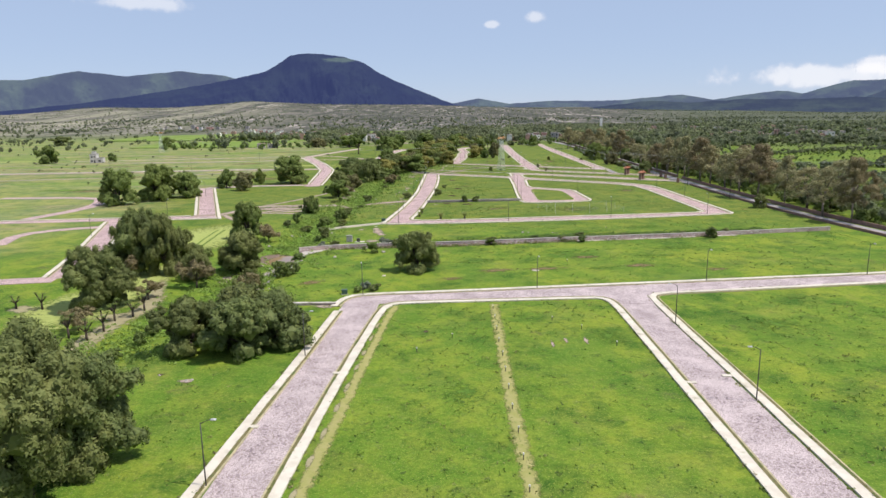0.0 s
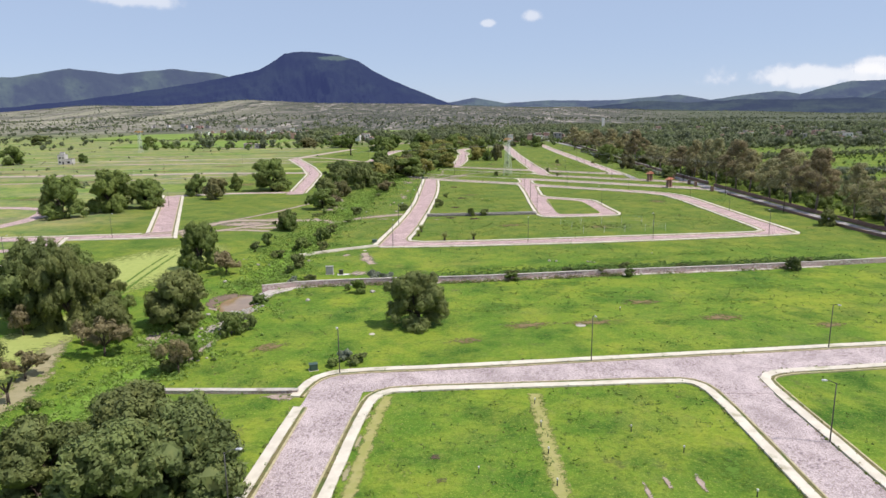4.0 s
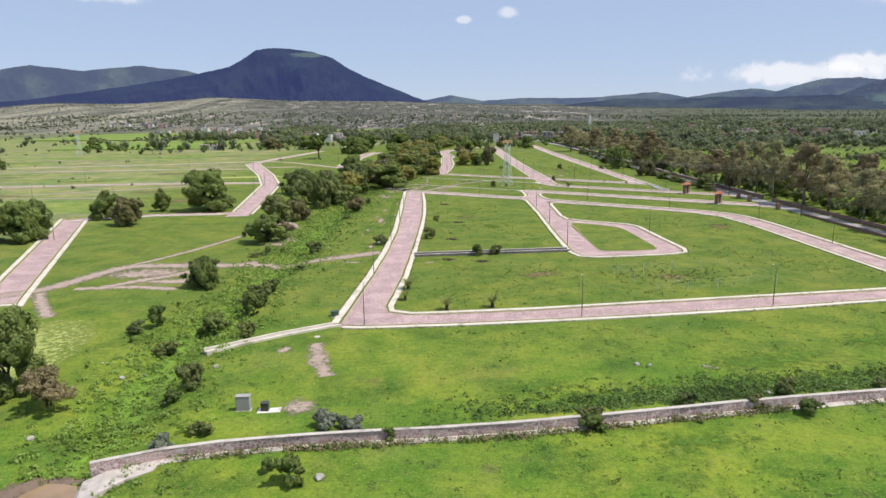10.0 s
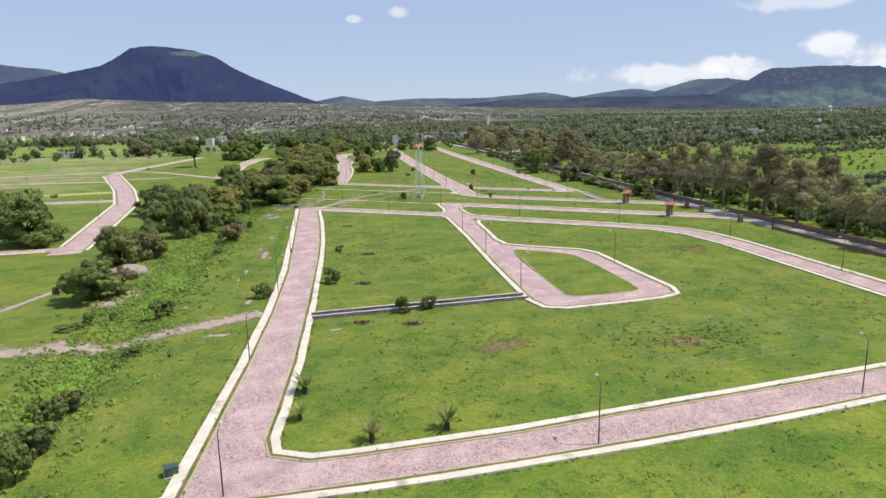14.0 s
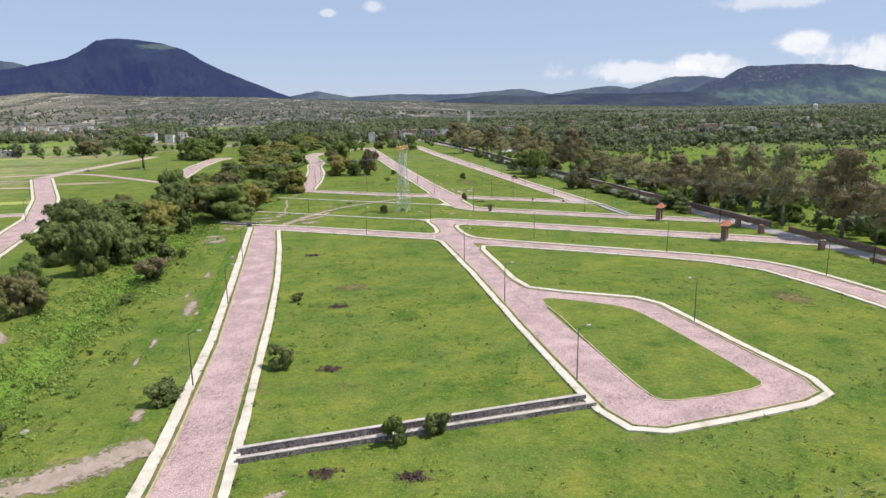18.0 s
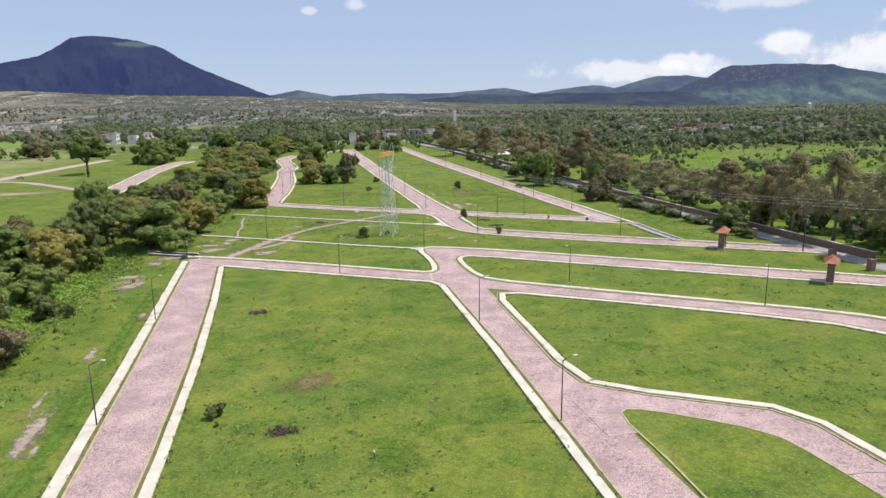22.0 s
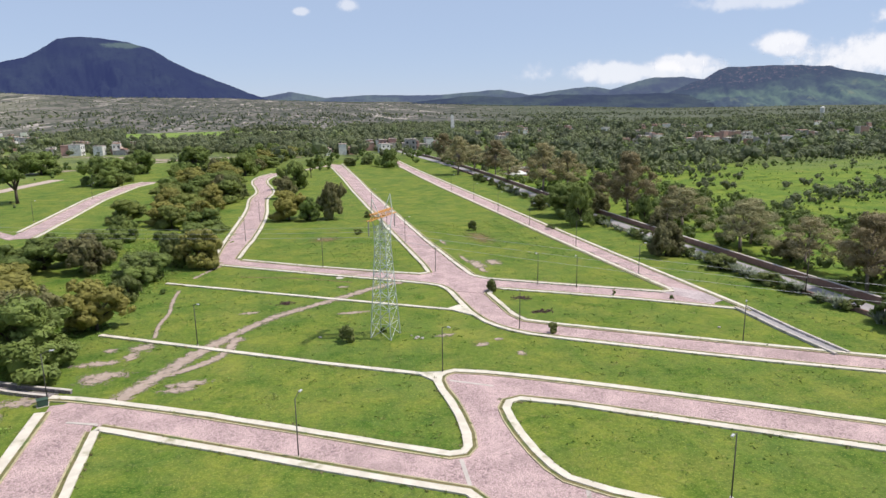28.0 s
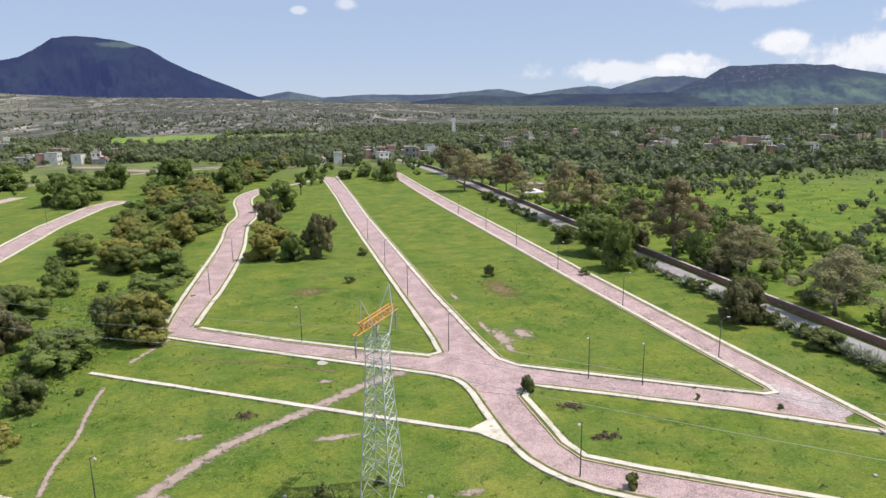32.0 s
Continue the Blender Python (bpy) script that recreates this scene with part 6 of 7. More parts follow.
tagged(new("creek_weeds", loose_mesh("creek_weeds", scatter_quads(spots, 18, [rnd.uniform(0.3, 1.0) for _ in spots], [rnd.uniform(0.12, 0.24) for _ in spots], 0.8), M_WEED)), "rank green weeds filling the creek bed", "weeds", kind="stuff")


spots = [(47 + rnd.gauss(0, 6), 174 + rnd.gauss(0, 3.5), -0.1) for _ in range(260)]
tagged(new("plot_weeds", loose_mesh("plot_weeds", scatter_quads(spots, 14, [rnd.uniform(0.2, 0.6) for _ in spots], [rnd.uniform(0.08, 0.15) for _ in spots], 0.8), M_SHRUB)), "dark weeds inside the fenced plot", "weeds", kind="stuff")

# dense weeds behind the long wall, and withered brush in the plots
spots = []
for _ in range(3400):
    x = rnd.uniform(-4, 92)
    if rnd.random() > (x + 4) / 30:
        continue
    spots.append((x, 113.6 + 0.12 * x + abs(rnd.gauss(0, 2.6)), -0.12))
tagged(new("wall_weeds", loose_mesh("wall_weeds", scatter_quads(spots, 14, [rnd.uniform(0.3, 0.8) for _ in spots], [rnd.uniform(0.11, 0.20) for _ in spots], 0.8), M_WALLWEED)), "dense dark weeds behind the long stone wall", "weeds", kind="stuff")
spots = []
for x, y in ((3.7, 277.6), (6.9, 239.2), (4.1, 213.6), (2.2, 190.4), (9.5, 188.1), (18.3, 353.1), (60.1, 335.1), (59.8, 343.6)):
    spots += [(x + rnd.gauss(0, 0.75), y + rnd.gauss(0, 0.5), -0.1) for _ in range(46)]
tagged(new("withered_brush", loose_mesh("withered_brush", scatter_quads(spots, 18, [rnd.uniform(0.2, 0.5) for _ in spots], [rnd.uniform(0.06, 0.12) for _ in spots], 1.1), M_DEADBRUSH)), "withered purple-brown brush lying in the plots", "brush", kind="stuff")


# weeds along the walks
spots = []
for pts, h in WALKS:
    for a, b in zip(pts, pts[1:]):
        if -70 < a[0] < 112 and -60 < a[1] < 430:
            for _ in range(max(1, int(math.dist(a, b) * 3.0))):
                k, d = rnd.random(), rnd.choice((-1, 1)) * (h + abs(rnd.gauss(0.05, 0.18)))
                w = Vector((b[0] - a[0], b[1] - a[1])).normalized()
                spots.append((a[0] + (b[0] - a[0]) * k - w.y * d, a[1] + (b[1] - a[1]) * k + w.x * d, 0.0))
for name, some, low, high, material, label in (("verge_weeds", spots[::2], 0.08, 0.34, M_PALM, "yellowish weeds overgrowing the edges of the walks"), ("verge_tufts", spots[1::4], 0.12, 0.46, M_SHRUB, "dark green tufts overgrowing the edges of the walks"), ("verge_straw", spots[3::4], 0.12, 0.42, M_BROWN, "withered brown tufts along the edges of the walks")):
    tagged(new(name, loose_mesh(name, scatter_quads(some, 9, [rnd.uniform(low, high) for _ in some], [rnd.uniform(0.06, 0.13) for _ in some], 0.9), material)), label, "weeds", kind="stuff")


# brush along the foot of the long wall
WALL_LINE = [(-33.6, 105.2), (-26, 108.2), (-14, 109.8), (2, 110.6), (18, 112.7), (34, 115.2), (53.9, 117.4), (80, 121)]
spots = []
for _ in range(1500):
    x = rnd.uniform(-27, 74)
    thick = noise.noise(Vector((x * 0.13, 5, 0))) + (0.35 if x < 32 else -0.05)
    if rnd.random() < thick + 0.25:
        spots.append((x, float(np.interp(x, [p[0] for p in WALL_LINE], [p[1] for p in WALL_LINE])) - 0.75 - abs(rnd.gauss(0, 0.45)), -0.05))
for name, some, material, label in (("wall_brush", spots[::2], M_BROWN, "brownish brush along the foot of the stone wall"), ("wall_tufts", spots[1::2], M_SHRUB, "dark green tufts along the foot of the stone wall")):
    tagged(new(name, loose_mesh(name, scatter_quads(some, 14, [rnd.uniform(0.3, 0.85) for _ in some], [rnd.uniform(0.08, 0.16) for _ in some], 1.0), material)), label, "weeds", kind="stuff")


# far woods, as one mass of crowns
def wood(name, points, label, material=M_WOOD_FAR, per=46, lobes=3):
    spots = np.array([(p[0], p[1]) for p in points], float)
    high = np.array([p[3] for p in points], float)
    n = len(spots)
    z = ground_height(spots[:, 0], spots[:, 1])
    wide = high * nrs.uniform(0.36, 0.66, n)
    mid = np.stack([spots[:, 0], spots[:, 1], z + high * 0.38], -1)[:, None] + nrs.uniform(-1, 1, (n, lobes, 3)) * np.stack([wide * 0.72, wide * 0.72, high * 0.24], -1)[:, None]
    ball = wide[:, None] * nrs.uniform(0.42, 0.78, (n, lobes))
    parts = [lumps(mid.reshape(-1, 3), ball.ravel(), 0.74, 4)]
    each = per // lobes
    if each:
        m = n * lobes * each
        d = unit(m)
        d[:, 2] = np.where(d[:, 2] < -0.3, -d[:, 2], d[:, 2])
        c = np.repeat(mid.reshape(-1, 3), each, 0) + d * (np.repeat(ball.ravel(), each) * nrs.uniform(0.62, 1.2, m))[:, None]
        nm = d + unit(m) * 0.4
        size = np.repeat(np.maximum(0.2, high * 0.098), lobes * each)[:, None]
        parts.append(leaf_faces(c, nm / np.linalg.norm(nm, axis=1, keepdims=True), size, 1.25))
    tagged(new(name, loose_mesh(name, np.concatenate(parts), material)), label, "trees", kind="stuff")


HOUSE_SPOTS = []
for cx, cy, sx, sy, n in ((348, 774, 50, 16, 8), (405, 682, 45, 10, 9), (430, 775, 60, 20, 10), (560, 800, 90, 40, 12), (700, 930, 120, 60, 14), (-118, 872, 28, 10, 6), (-175, 898, 40, 12, 8), (-250, 1010, 60, 30, 9), (62, 735, 28, 7, 6), (112, 772, 34, 12, 9), (135, 803, 30, 10, 6), (203, 925, 40, 16, 7), (280, 1060, 70, 25, 9), (-330, 1180, 120, 60, 12), (250, 850, 60, 30, 7), (-390, 1250, 60, 50, 16), (-320, 1150, 40, 40, 14), (-270, 1075, 40, 30, 12), (-215, 985, 40, 20, 10), (-560, 1480, 90, 40, 12), (-125, 815, 34, 8, 8), (410, 928, 30, 16, 7), (520, 1000, 60, 30, 12), (340, 760, 20, 8, 5), (300, 930, 30, 20, 6), (380, 1030, 50, 20, 8)):
    for _ in range(n):
        HOUSE_SPOTS.append((rnd.gauss(cx, sx * 0.6), rnd.gauss(cy, sy * 0.6), rnd.randrange(6), rnd.choice((0, 90, 180)) + rnd.uniform(-15, 15)))
# fields and yards where no tree stands
OPEN_LAND = [(-165, -30, 1010, 1330), (-25, 112, 1085, 1260), (-125, -25, 690, 800), (-90, 30, 715, 752), (-365, -165, 690, 850), (-520, -250, 935, 1380)]


def in_the_open(x, y):
    if any(x0 < x < x1 and y0 < y < y1 for x0, x1, y0, y1 in OPEN_LAND):
        return True
    return any(abs(x - h[0] + 0.35 * (h[1] - y)) < 6 and -7 < h[1] - y < 46 for h in HOUSE_SPOTS)


def thicket(n, x0, x1, y0, y1, lo, hi, dense_at, scale):
    out = []
    while len(out) < n:
        x, y = rnd.uniform(x0, x1), rnd.uniform(y0, y1)
        if noise.noise(Vector((x * scale, y * scale, 9))) + rnd.uniform(-0.25, 0.25) > dense_at and not in_the_open(x, y):
            out.append((x, y, 0, rnd.uniform(lo, hi)))
    return out


wood("highway_scrub", thicket(1250, 122, 178, 60, 520, 1.2, 4.8, -0.22, 0.04), "dense green scrub beyond the highway wall", M_SHRUB, 78)
wood("pasture_bushes", thicket(1700, 130, 600, 240, 600, 0.6, 3.0, 0.04, 0.022), "dark green bushes dotting the bright pasture", M_SHRUB, 45)
wood("pasture_tufts", thicket(3000, 128, 600, 230, 620, 0.5, 1.5, -0.1, 0.03), "low rank bushes across the bright pasture", M_WEED, 12, 1)
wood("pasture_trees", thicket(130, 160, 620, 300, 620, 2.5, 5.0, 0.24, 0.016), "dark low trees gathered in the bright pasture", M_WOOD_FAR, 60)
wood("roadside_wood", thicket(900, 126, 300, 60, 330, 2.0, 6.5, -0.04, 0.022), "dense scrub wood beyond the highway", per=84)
wood("pasture_hedge", [(229 + 128 * k + rnd.gauss(0, 5), 436 + 51 * k + rnd.gauss(0, 5), 0, rnd.uniform(2, 5)) for k in [rnd.uniform(-0.5, 1.9) for _ in range(170)]], "dark hedge across the bright pasture", per=60)
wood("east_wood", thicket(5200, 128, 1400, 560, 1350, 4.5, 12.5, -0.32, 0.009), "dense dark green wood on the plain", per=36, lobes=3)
wood("wood_margin", thicket(1000, 128, 640, 520, 690, 2, 6.5, -0.10, 0.012), "bushy margin of the dark wood", per=42)
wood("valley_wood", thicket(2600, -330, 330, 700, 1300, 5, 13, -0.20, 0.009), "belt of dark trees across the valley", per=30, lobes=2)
wood("pale_wood", thicket(1300, -300, 1000, 600, 1250, 4, 9, -0.05, 0.012), "lighter green trees among the dark wood", M_SHRUB, 36)
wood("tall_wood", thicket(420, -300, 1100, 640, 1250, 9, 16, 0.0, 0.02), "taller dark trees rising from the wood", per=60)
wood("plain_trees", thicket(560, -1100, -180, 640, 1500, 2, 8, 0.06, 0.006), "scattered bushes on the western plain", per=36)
wood("meadow_bushes", thicket(130, -420, -70, 280, 680, 0.8, 2.4, 0.05, 0.01), "low bushes dotting the western fields", per=48)
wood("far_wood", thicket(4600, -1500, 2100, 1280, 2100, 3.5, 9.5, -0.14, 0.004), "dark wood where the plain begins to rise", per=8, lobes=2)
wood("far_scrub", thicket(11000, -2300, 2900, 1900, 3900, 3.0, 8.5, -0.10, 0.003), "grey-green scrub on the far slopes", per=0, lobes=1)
for cx, cy, n in ((-300, 902, 60), (-118, 905, 40), (-50, 812, 45), (90, 745, 40), (-215, 1000, 60)):
    wood("hedge", [(cx + rnd.uniform(-60, 60), cy + rnd.gauss(0, 7), 0, rnd.uniform(2.5, 7)) for _ in range(n)], "hedge of dark trees between the fields", per=60)


# ---- street lamps ----
def build_lamp():
    root = new("street_lamp")
    bm = bmesh.new()
    rod(bm, (0, 0, -0.2), (0, 0, 6.3), 0.075, 0.05, 8)
    part("pole", bm_mesh("pole", bm, M_POLE, True), root)
    bm = bmesh.new()
    box(bm, -0.17, -0.17, -0.2, 0.17, 0.17, 0.12, 0.15)
    part("base_plate", bm_mesh("base_plate", bm, M_COPING), root)
    bm = bmesh.new()
    rod(bm, (0, 0, 6.2), (0.55, 0, 6.5), 0.04, 0.035, 6)
    rod(bm, (0.55, 0, 6.5), (1.0, 0, 6.62), 0.035, 0.03, 6)
    part("arm", bm_mesh("arm", bm, M_POLE, True), root)
    bm = bmesh.new()
    box(bm, 0.92, -0.13, 6.56, 1.5, 0.13, 6.68, 0.25)
    bmesh.ops.bevel(bm, geom=bm.edges[:], offset=0.03, segments=2, affect="EDGES")
    head = part("lamp_head", bm_mesh("lamp_head", bm, M_LAMPGLASS, True), root, "white lamp housing")
    bm = bmesh.new()
    box(bm, 1.0, -0.10, 6.53, 1.42, 0.10, 6.562)
    part("lens", bm_mesh("lens", bm, M_WHITE), head)
    return tagged(root, "dark slim street lamp with a white head beside the street", "street lamp", "street lamps of the estate")


LAMP = None


def lamp(x, y, turn):
    global LAMP
    m = pose(x, y, 0.0, 0, 0, turn)
    if LAMP is None:
        LAMP = build_lamp()
        LAMP.matrix_basis = m
    else:
        copy_thing(LAMP, m)


for x, y, a in ((-17.9, -0.2, 0), (-16.1, 32.6, 0), (-19.6, -33, 0), (39.4, 17.1, 180), (39.4, 45.3, 180), (39.4, -11, 180), (-12.2, 63.7, -85), (20.5, 67.5, -85), (54, 71.6, -85), (87.5, 75.6, -85), (120, 79.6, -85), (-12.2, 145.6, 85), (21.6, 147.9, 85), (54.2, 152.1, 85), (86, 156.6, 85), (-13.2, 178.3, 0), (-11.4, 212.5, 0), (-10.4, 245, 0), (-10.3, 278, 0), (-10.8, 319, 0), (31.1, 203, 0)):
    lamp(x, y, a)
for x, y, a in ((32.6, 234, 0), (33.9, 264.4, 0), (56, 218.3, 180), (93.3, 234.8, 180), (93.6, 200, 180), (76.4, 259.4, 215), (17.8, 297.9, 60), (37.2, 314.4, -60), (4.8, 334.8, -55), (54.6, 279.8, 215), (82.4, 313, 230), (53.3, 328, 230), (26.9, 378.6, -125), (72.2, 346.8, 230), (88.8, 352.3, 0), (88.7, 381, 0), (88.9, 411.6, 0), (88.9, 439, 0), (89, 466, 0), (49.6, 367.4, 0)):
    lamp(x, y, a)
for x, y, a in ((49.7, 400, 0), (50, 429, 0), (9.6, 413.8, 180), (13, 444.5, 180), (-90.2, 161.2, 90), (-100, 222, 180), (-70, 310, 0), (-74, 345, 0), (-95, 410, 0), (-57, 470, 0), (-51, 520, 0), (-99, 130, 0), (-130, 240, 0), (-160, 360, -90), (-210, 357, -90), (-140, 440, -90), (89.2, 498, 0), (50.6, 462, 0), (-120, 300, 0), (-150, 300, 0), (66, 351, 230)):
    lamp(x, y, a)


# ---- power line ----
def build_tower():
    root = new("power_tower")
    top, waist = 20.5, 14.0

    def half(z):
        return np.interp(z, [0, waist, top], [1.7, 0.9, 0.9])

    levels = [0, 2.4, 4.6, 6.6, 8.4, 10.0, 11.4, 12.7, 14.0, 15.2, 16.3, 17.2]
    for sx, sy in ((-1, -1), (1, -1), (1, 1), (-1, 1)):
        bm = bmesh.new()
        tube(bm, [(sx * half(a), sy * half(a), a - (0.4 if a == 0 else 0)) for a in levels], 0.075)
        part("leg", bm_mesh("leg", bm, M_STEEL), root)
    sides = [((-1, -1), (1, -1)), ((1, -1), (1, 1)), ((1, 1), (-1, 1)), ((-1, 1), (-1, -1))]
    for a, b in zip(levels, levels[1:]):
        for p, q in sides:
            bm = bmesh.new()
            rod(bm, (p[0] * half(a), p[1] * half(a), a), (q[0] * half(b), q[1] * half(b), b), 0.042, 0.042, 4)
            rod(bm, (q[0] * half(a), q[1] * half(a), a), (p[0] * half(b), p[1] * half(b), b), 0.036, 0.036, 4)
            rod(bm, (p[0] * half(b), p[1] * half(b), b), (q[0] * half(b), q[1] * half(b), b), 0.032, 0.032, 4)
            part("brace", bm_mesh("brace", bm, M_STEEL), root)
    for sx in (-1, 1):
        bm = bmesh.new()
        for sy in (-0.9, 0.9):
            rod(bm, (sx * 0.95, sy, 17.2), (sx * 2.1, sy * 0.8, 19.0), 0.07, 0.06, 4)
            rod(bm, (sx * 2.1, sy * 0.8, 19.0), (sx * 3.0, 0, 21.6), 0.06, 0.05, 4)
        rod(bm, (sx * 2.1, 0.7, 19.0), (sx * 2.1, -0.7, 19.0), 0.05, 0.05, 4)
        rod(bm, (0, 0, 17.6), (sx * 1.7, 0, 19.2), 0.05, 0.05, 4)
        part("horn", bm_mesh("horn", bm, M_STEEL), root)
    for sy in (-0.6, 0.6):
        bm = bmesh.new()
        for z in (18.6, 19.4):
            rod(bm, (-4.4 if z < 19 else -3.4, sy * 0.4, z), (4.4 if z < 19 else 3.4, sy * 0.4, z), 0.075, 0.075, 4)
        for i in range(-4, 4):
            rod(bm, (i * 0.85, sy * 0.4, 18.6), (i * 0.85 + 0.85, sy * 0.4, 19.4), 0.045, 0.045, 4)
            rod(bm, (i * 0.85 + 0.85, sy * 0.4, 18.6), (i * 0.85, sy * 0.4, 19.4), 0.045, 0.045, 4)
        part("crossarm", bm_mesh("crossarm", bm, M_AMBER), root, "orange-painted lattice arm")
    for x in (-4.3, 0.0, 4.3):
        bm = bmesh.new()
        rod(bm, (x, 0, 18.6), (x, 0, 16.4), 0.06, 0.06, 6)
        for k in range(6):
            rod(bm, (x, 0, 16.6 + k * 0.32), (x, 0, 16.7 + k * 0.32), 0.13, 0.13, 8)
        part("insulator", bm_mesh("insulator", bm, M_GREY), root, "hanging string of insulators")
    return tagged(root, "galvanised lattice power tower with orange crossarm", "power tower", "towers of the power line")


LINE_WAY = -36.0
tower = build_tower()
tower.matrix_basis = pose(32.5, 331, -0.1, 0, 0, LINE_WAY + 90)
far_tower = copy_thing(tower, pose(-281, 594, -0.1, 0, 0, LINE_WAY + 90))
tagged(far_tower, "grey lattice power tower far out on the plain")
east_tower = copy_thing(tower, pose(309, 151, -0.1, 0, 0, LINE_WAY + 90))


def cable(a, b, sag):
    bm = bmesh.new()
    a, b = Vector(a), Vector(b)
    pts = [a.lerp(b, i / 28) - Vector((0, 0, sag * 4 * (i / 28) * (1 - i / 28))) for i in range(29)]
    tube(bm, pts, 0.017)
    tagged(new("power_cable", bm_mesh("power_cable", bm, M_WIRE)), "thin grey power cable hanging from the towers", "cable", "cables of the power line")


for k in (-4.3, 0.0, 4.3):
    ends = [pose(x, y, 0, 0, 0, LINE_WAY + 90) @ Vector((k, 0, 16.2)) for x, y in ((32.5, 331), (-281, 594), (309, 151))]
    cable(ends[0], ends[1], 9)
    cable(ends[0], ends[2], 7)


# utility poles by the highway
def build_utility_pole():
    root = new("utility_pole")
    bm = bmesh.new()
    rod(bm, (0, 0, -0.3), (0, 0, 8.5), 0.12, 0.08, 8)
    part("post", bm_mesh("post", bm, M_BARK, True), root)
    bm = bmesh.new()
    box(bm, -0.9, -0.06, 7.9, 0.9, 0.06, 8.02)
    part("crossbar", bm_mesh("crossbar", bm, M_BARK), root)
    return tagged(root, "dark timber utility pole beside the highway", "utility pole", "poles by the highway")


upole = build_utility_pole()
upole.matrix_basis = pose(109.2, 330, 0)
for x, y in ((109, 288), (108.6, 240), (108.8, 195), (109.8, 375), (110.4, 425)):
    copy_thing(upole, pose(x, y, 0))


# ---- gate piers ----
def build_gate():
    """Two brick piers under one small tiled roof."""
    root = new("gate_house")
    for sx in (-1, 1):
        bm = bmesh.new()
        box(bm, sx * 1.15 - 0.5, -0.55, -0.2, sx * 1.15 + 0.5, 0.55, 3.3)
        shaft = part("pier", bm_mesh("pier", bm, M_BRICK), root, "brown brick pier")
        bm = bmesh.new()
        box(bm, sx * 1.15 - 0.6, -0.65, -0.2, sx * 1.15 + 0.6, 0.65, 0.4)
        part("plinth", bm_mesh("plinth", bm, M_STONE), shaft)
    bm = bmesh.new()
    box(bm, -1.75, -0.62, 3.3, 1.75, 0.62, 3.6)
    part("lintel", bm_mesh("lintel", bm, M_BARK), root, "dark timber lintel")
    bm = bmesh.new()
    base = [bm.verts.new(v) for v in ((-2.2, -1.15, 3.55), (2.2, -1.15, 3.55), (2.2, 1.15, 3.55), (-2.2, 1.15, 3.55))]
    peak = [bm.verts.new((-1.4, 0, 4.45)), bm.verts.new((1.4, 0, 4.45))]
    bm.faces.new(base[::-1])
    bm.faces.new((base[0], base[1], peak[1], peak[0]))
    bm.faces.new((base[2], base[3], peak[0], peak[1]))
    bm.faces.new((base[1], base[2], peak[1]))
    bm.faces.new((base[3], base[0], peak[0]))
    roof = part("roof", bm_mesh("roof", bm, M_TILE), root, "small terracotta hip roof")
    for sy in (-1, 1):
        for i in range(-6, 7):
            x = i * 0.33
            top = 1.0 if abs(x) < 1.4 else (2.2 - abs(x)) / 0.8
            bm = bmesh.new()
            rod(bm, (x, sy * 1.18, 3.58), (x, sy * 1.18 * (1 - top), 3.58 + 0.9 * top), 0.07, 0.06, 6)
            part("tile_row", bm_mesh("tile_row", bm, M_TILE), roof)
    return tagged(root, "brown brick gate house with terracotta tile roof", "gate house", "gate houses of the estate")


gate = build_gate()
gate.matrix_basis = pose(96.0, 295.6, 0, 0, 0, 45)
copy_thing(gate, pose(96.0, 267.8, 0, 0, 0, 45))
bm = bmesh.new()
box(bm, -0.5, -0.5, -0.2, 0.5, 0.5, 2.1)
post = tagged(new("gate_post", bm_mesh("gate_post", bm, M_BRICK)), "short dark brick post at the highway", "post", "brick posts at the highway")
post.matrix_basis = pose(108.6, 253, 0)
for x, y in ((108.8, 272), (109.2, 281), (109.6, 303)):
    copy_thing(post, pose(x, y, 0))

# ---- boxes at the streets ----
def cabinet(x, y, turn, w, d, h, material, label):
    root = tagged(new("utility_cabinet"), label, "cabinet")
    root.matrix_basis = pose(x, y, -0.1, 0, 0, turn)
    bm = bmesh.new()
    box(bm, -w / 2, -d / 2, 0.12, w / 2, d / 2, h)
    bmesh.ops.bevel(bm, geom=bm.edges[:], offset=0.02, affect="EDGES")
    part("body", bm_mesh("body", bm, material), root)
    bm = bmesh.new()
    box(bm, -w / 2 - 0.1, -d / 2 - 0.1, -0.2, w / 2 + 0.1, d / 2 + 0.1, 0.12)
    part("plinth", bm_mesh("plinth", bm, M_COPING), root)
    bm = bmesh.new()
    box(bm, -w / 2 - 0.06, -d / 2 - 0.06, h, w / 2 + 0.06, d / 2 + 0.06, h + 0.06)
    part("lid", bm_mesh("lid", bm, material), root)
    bm = bmesh.new()
    box(bm, -w / 2 + 0.08, -d / 2 - 0.02, 0.2, w / 2 - 0.08, -d / 2, h - 0.08)
    part("door", bm_mesh("door", bm, material), root)
    return root


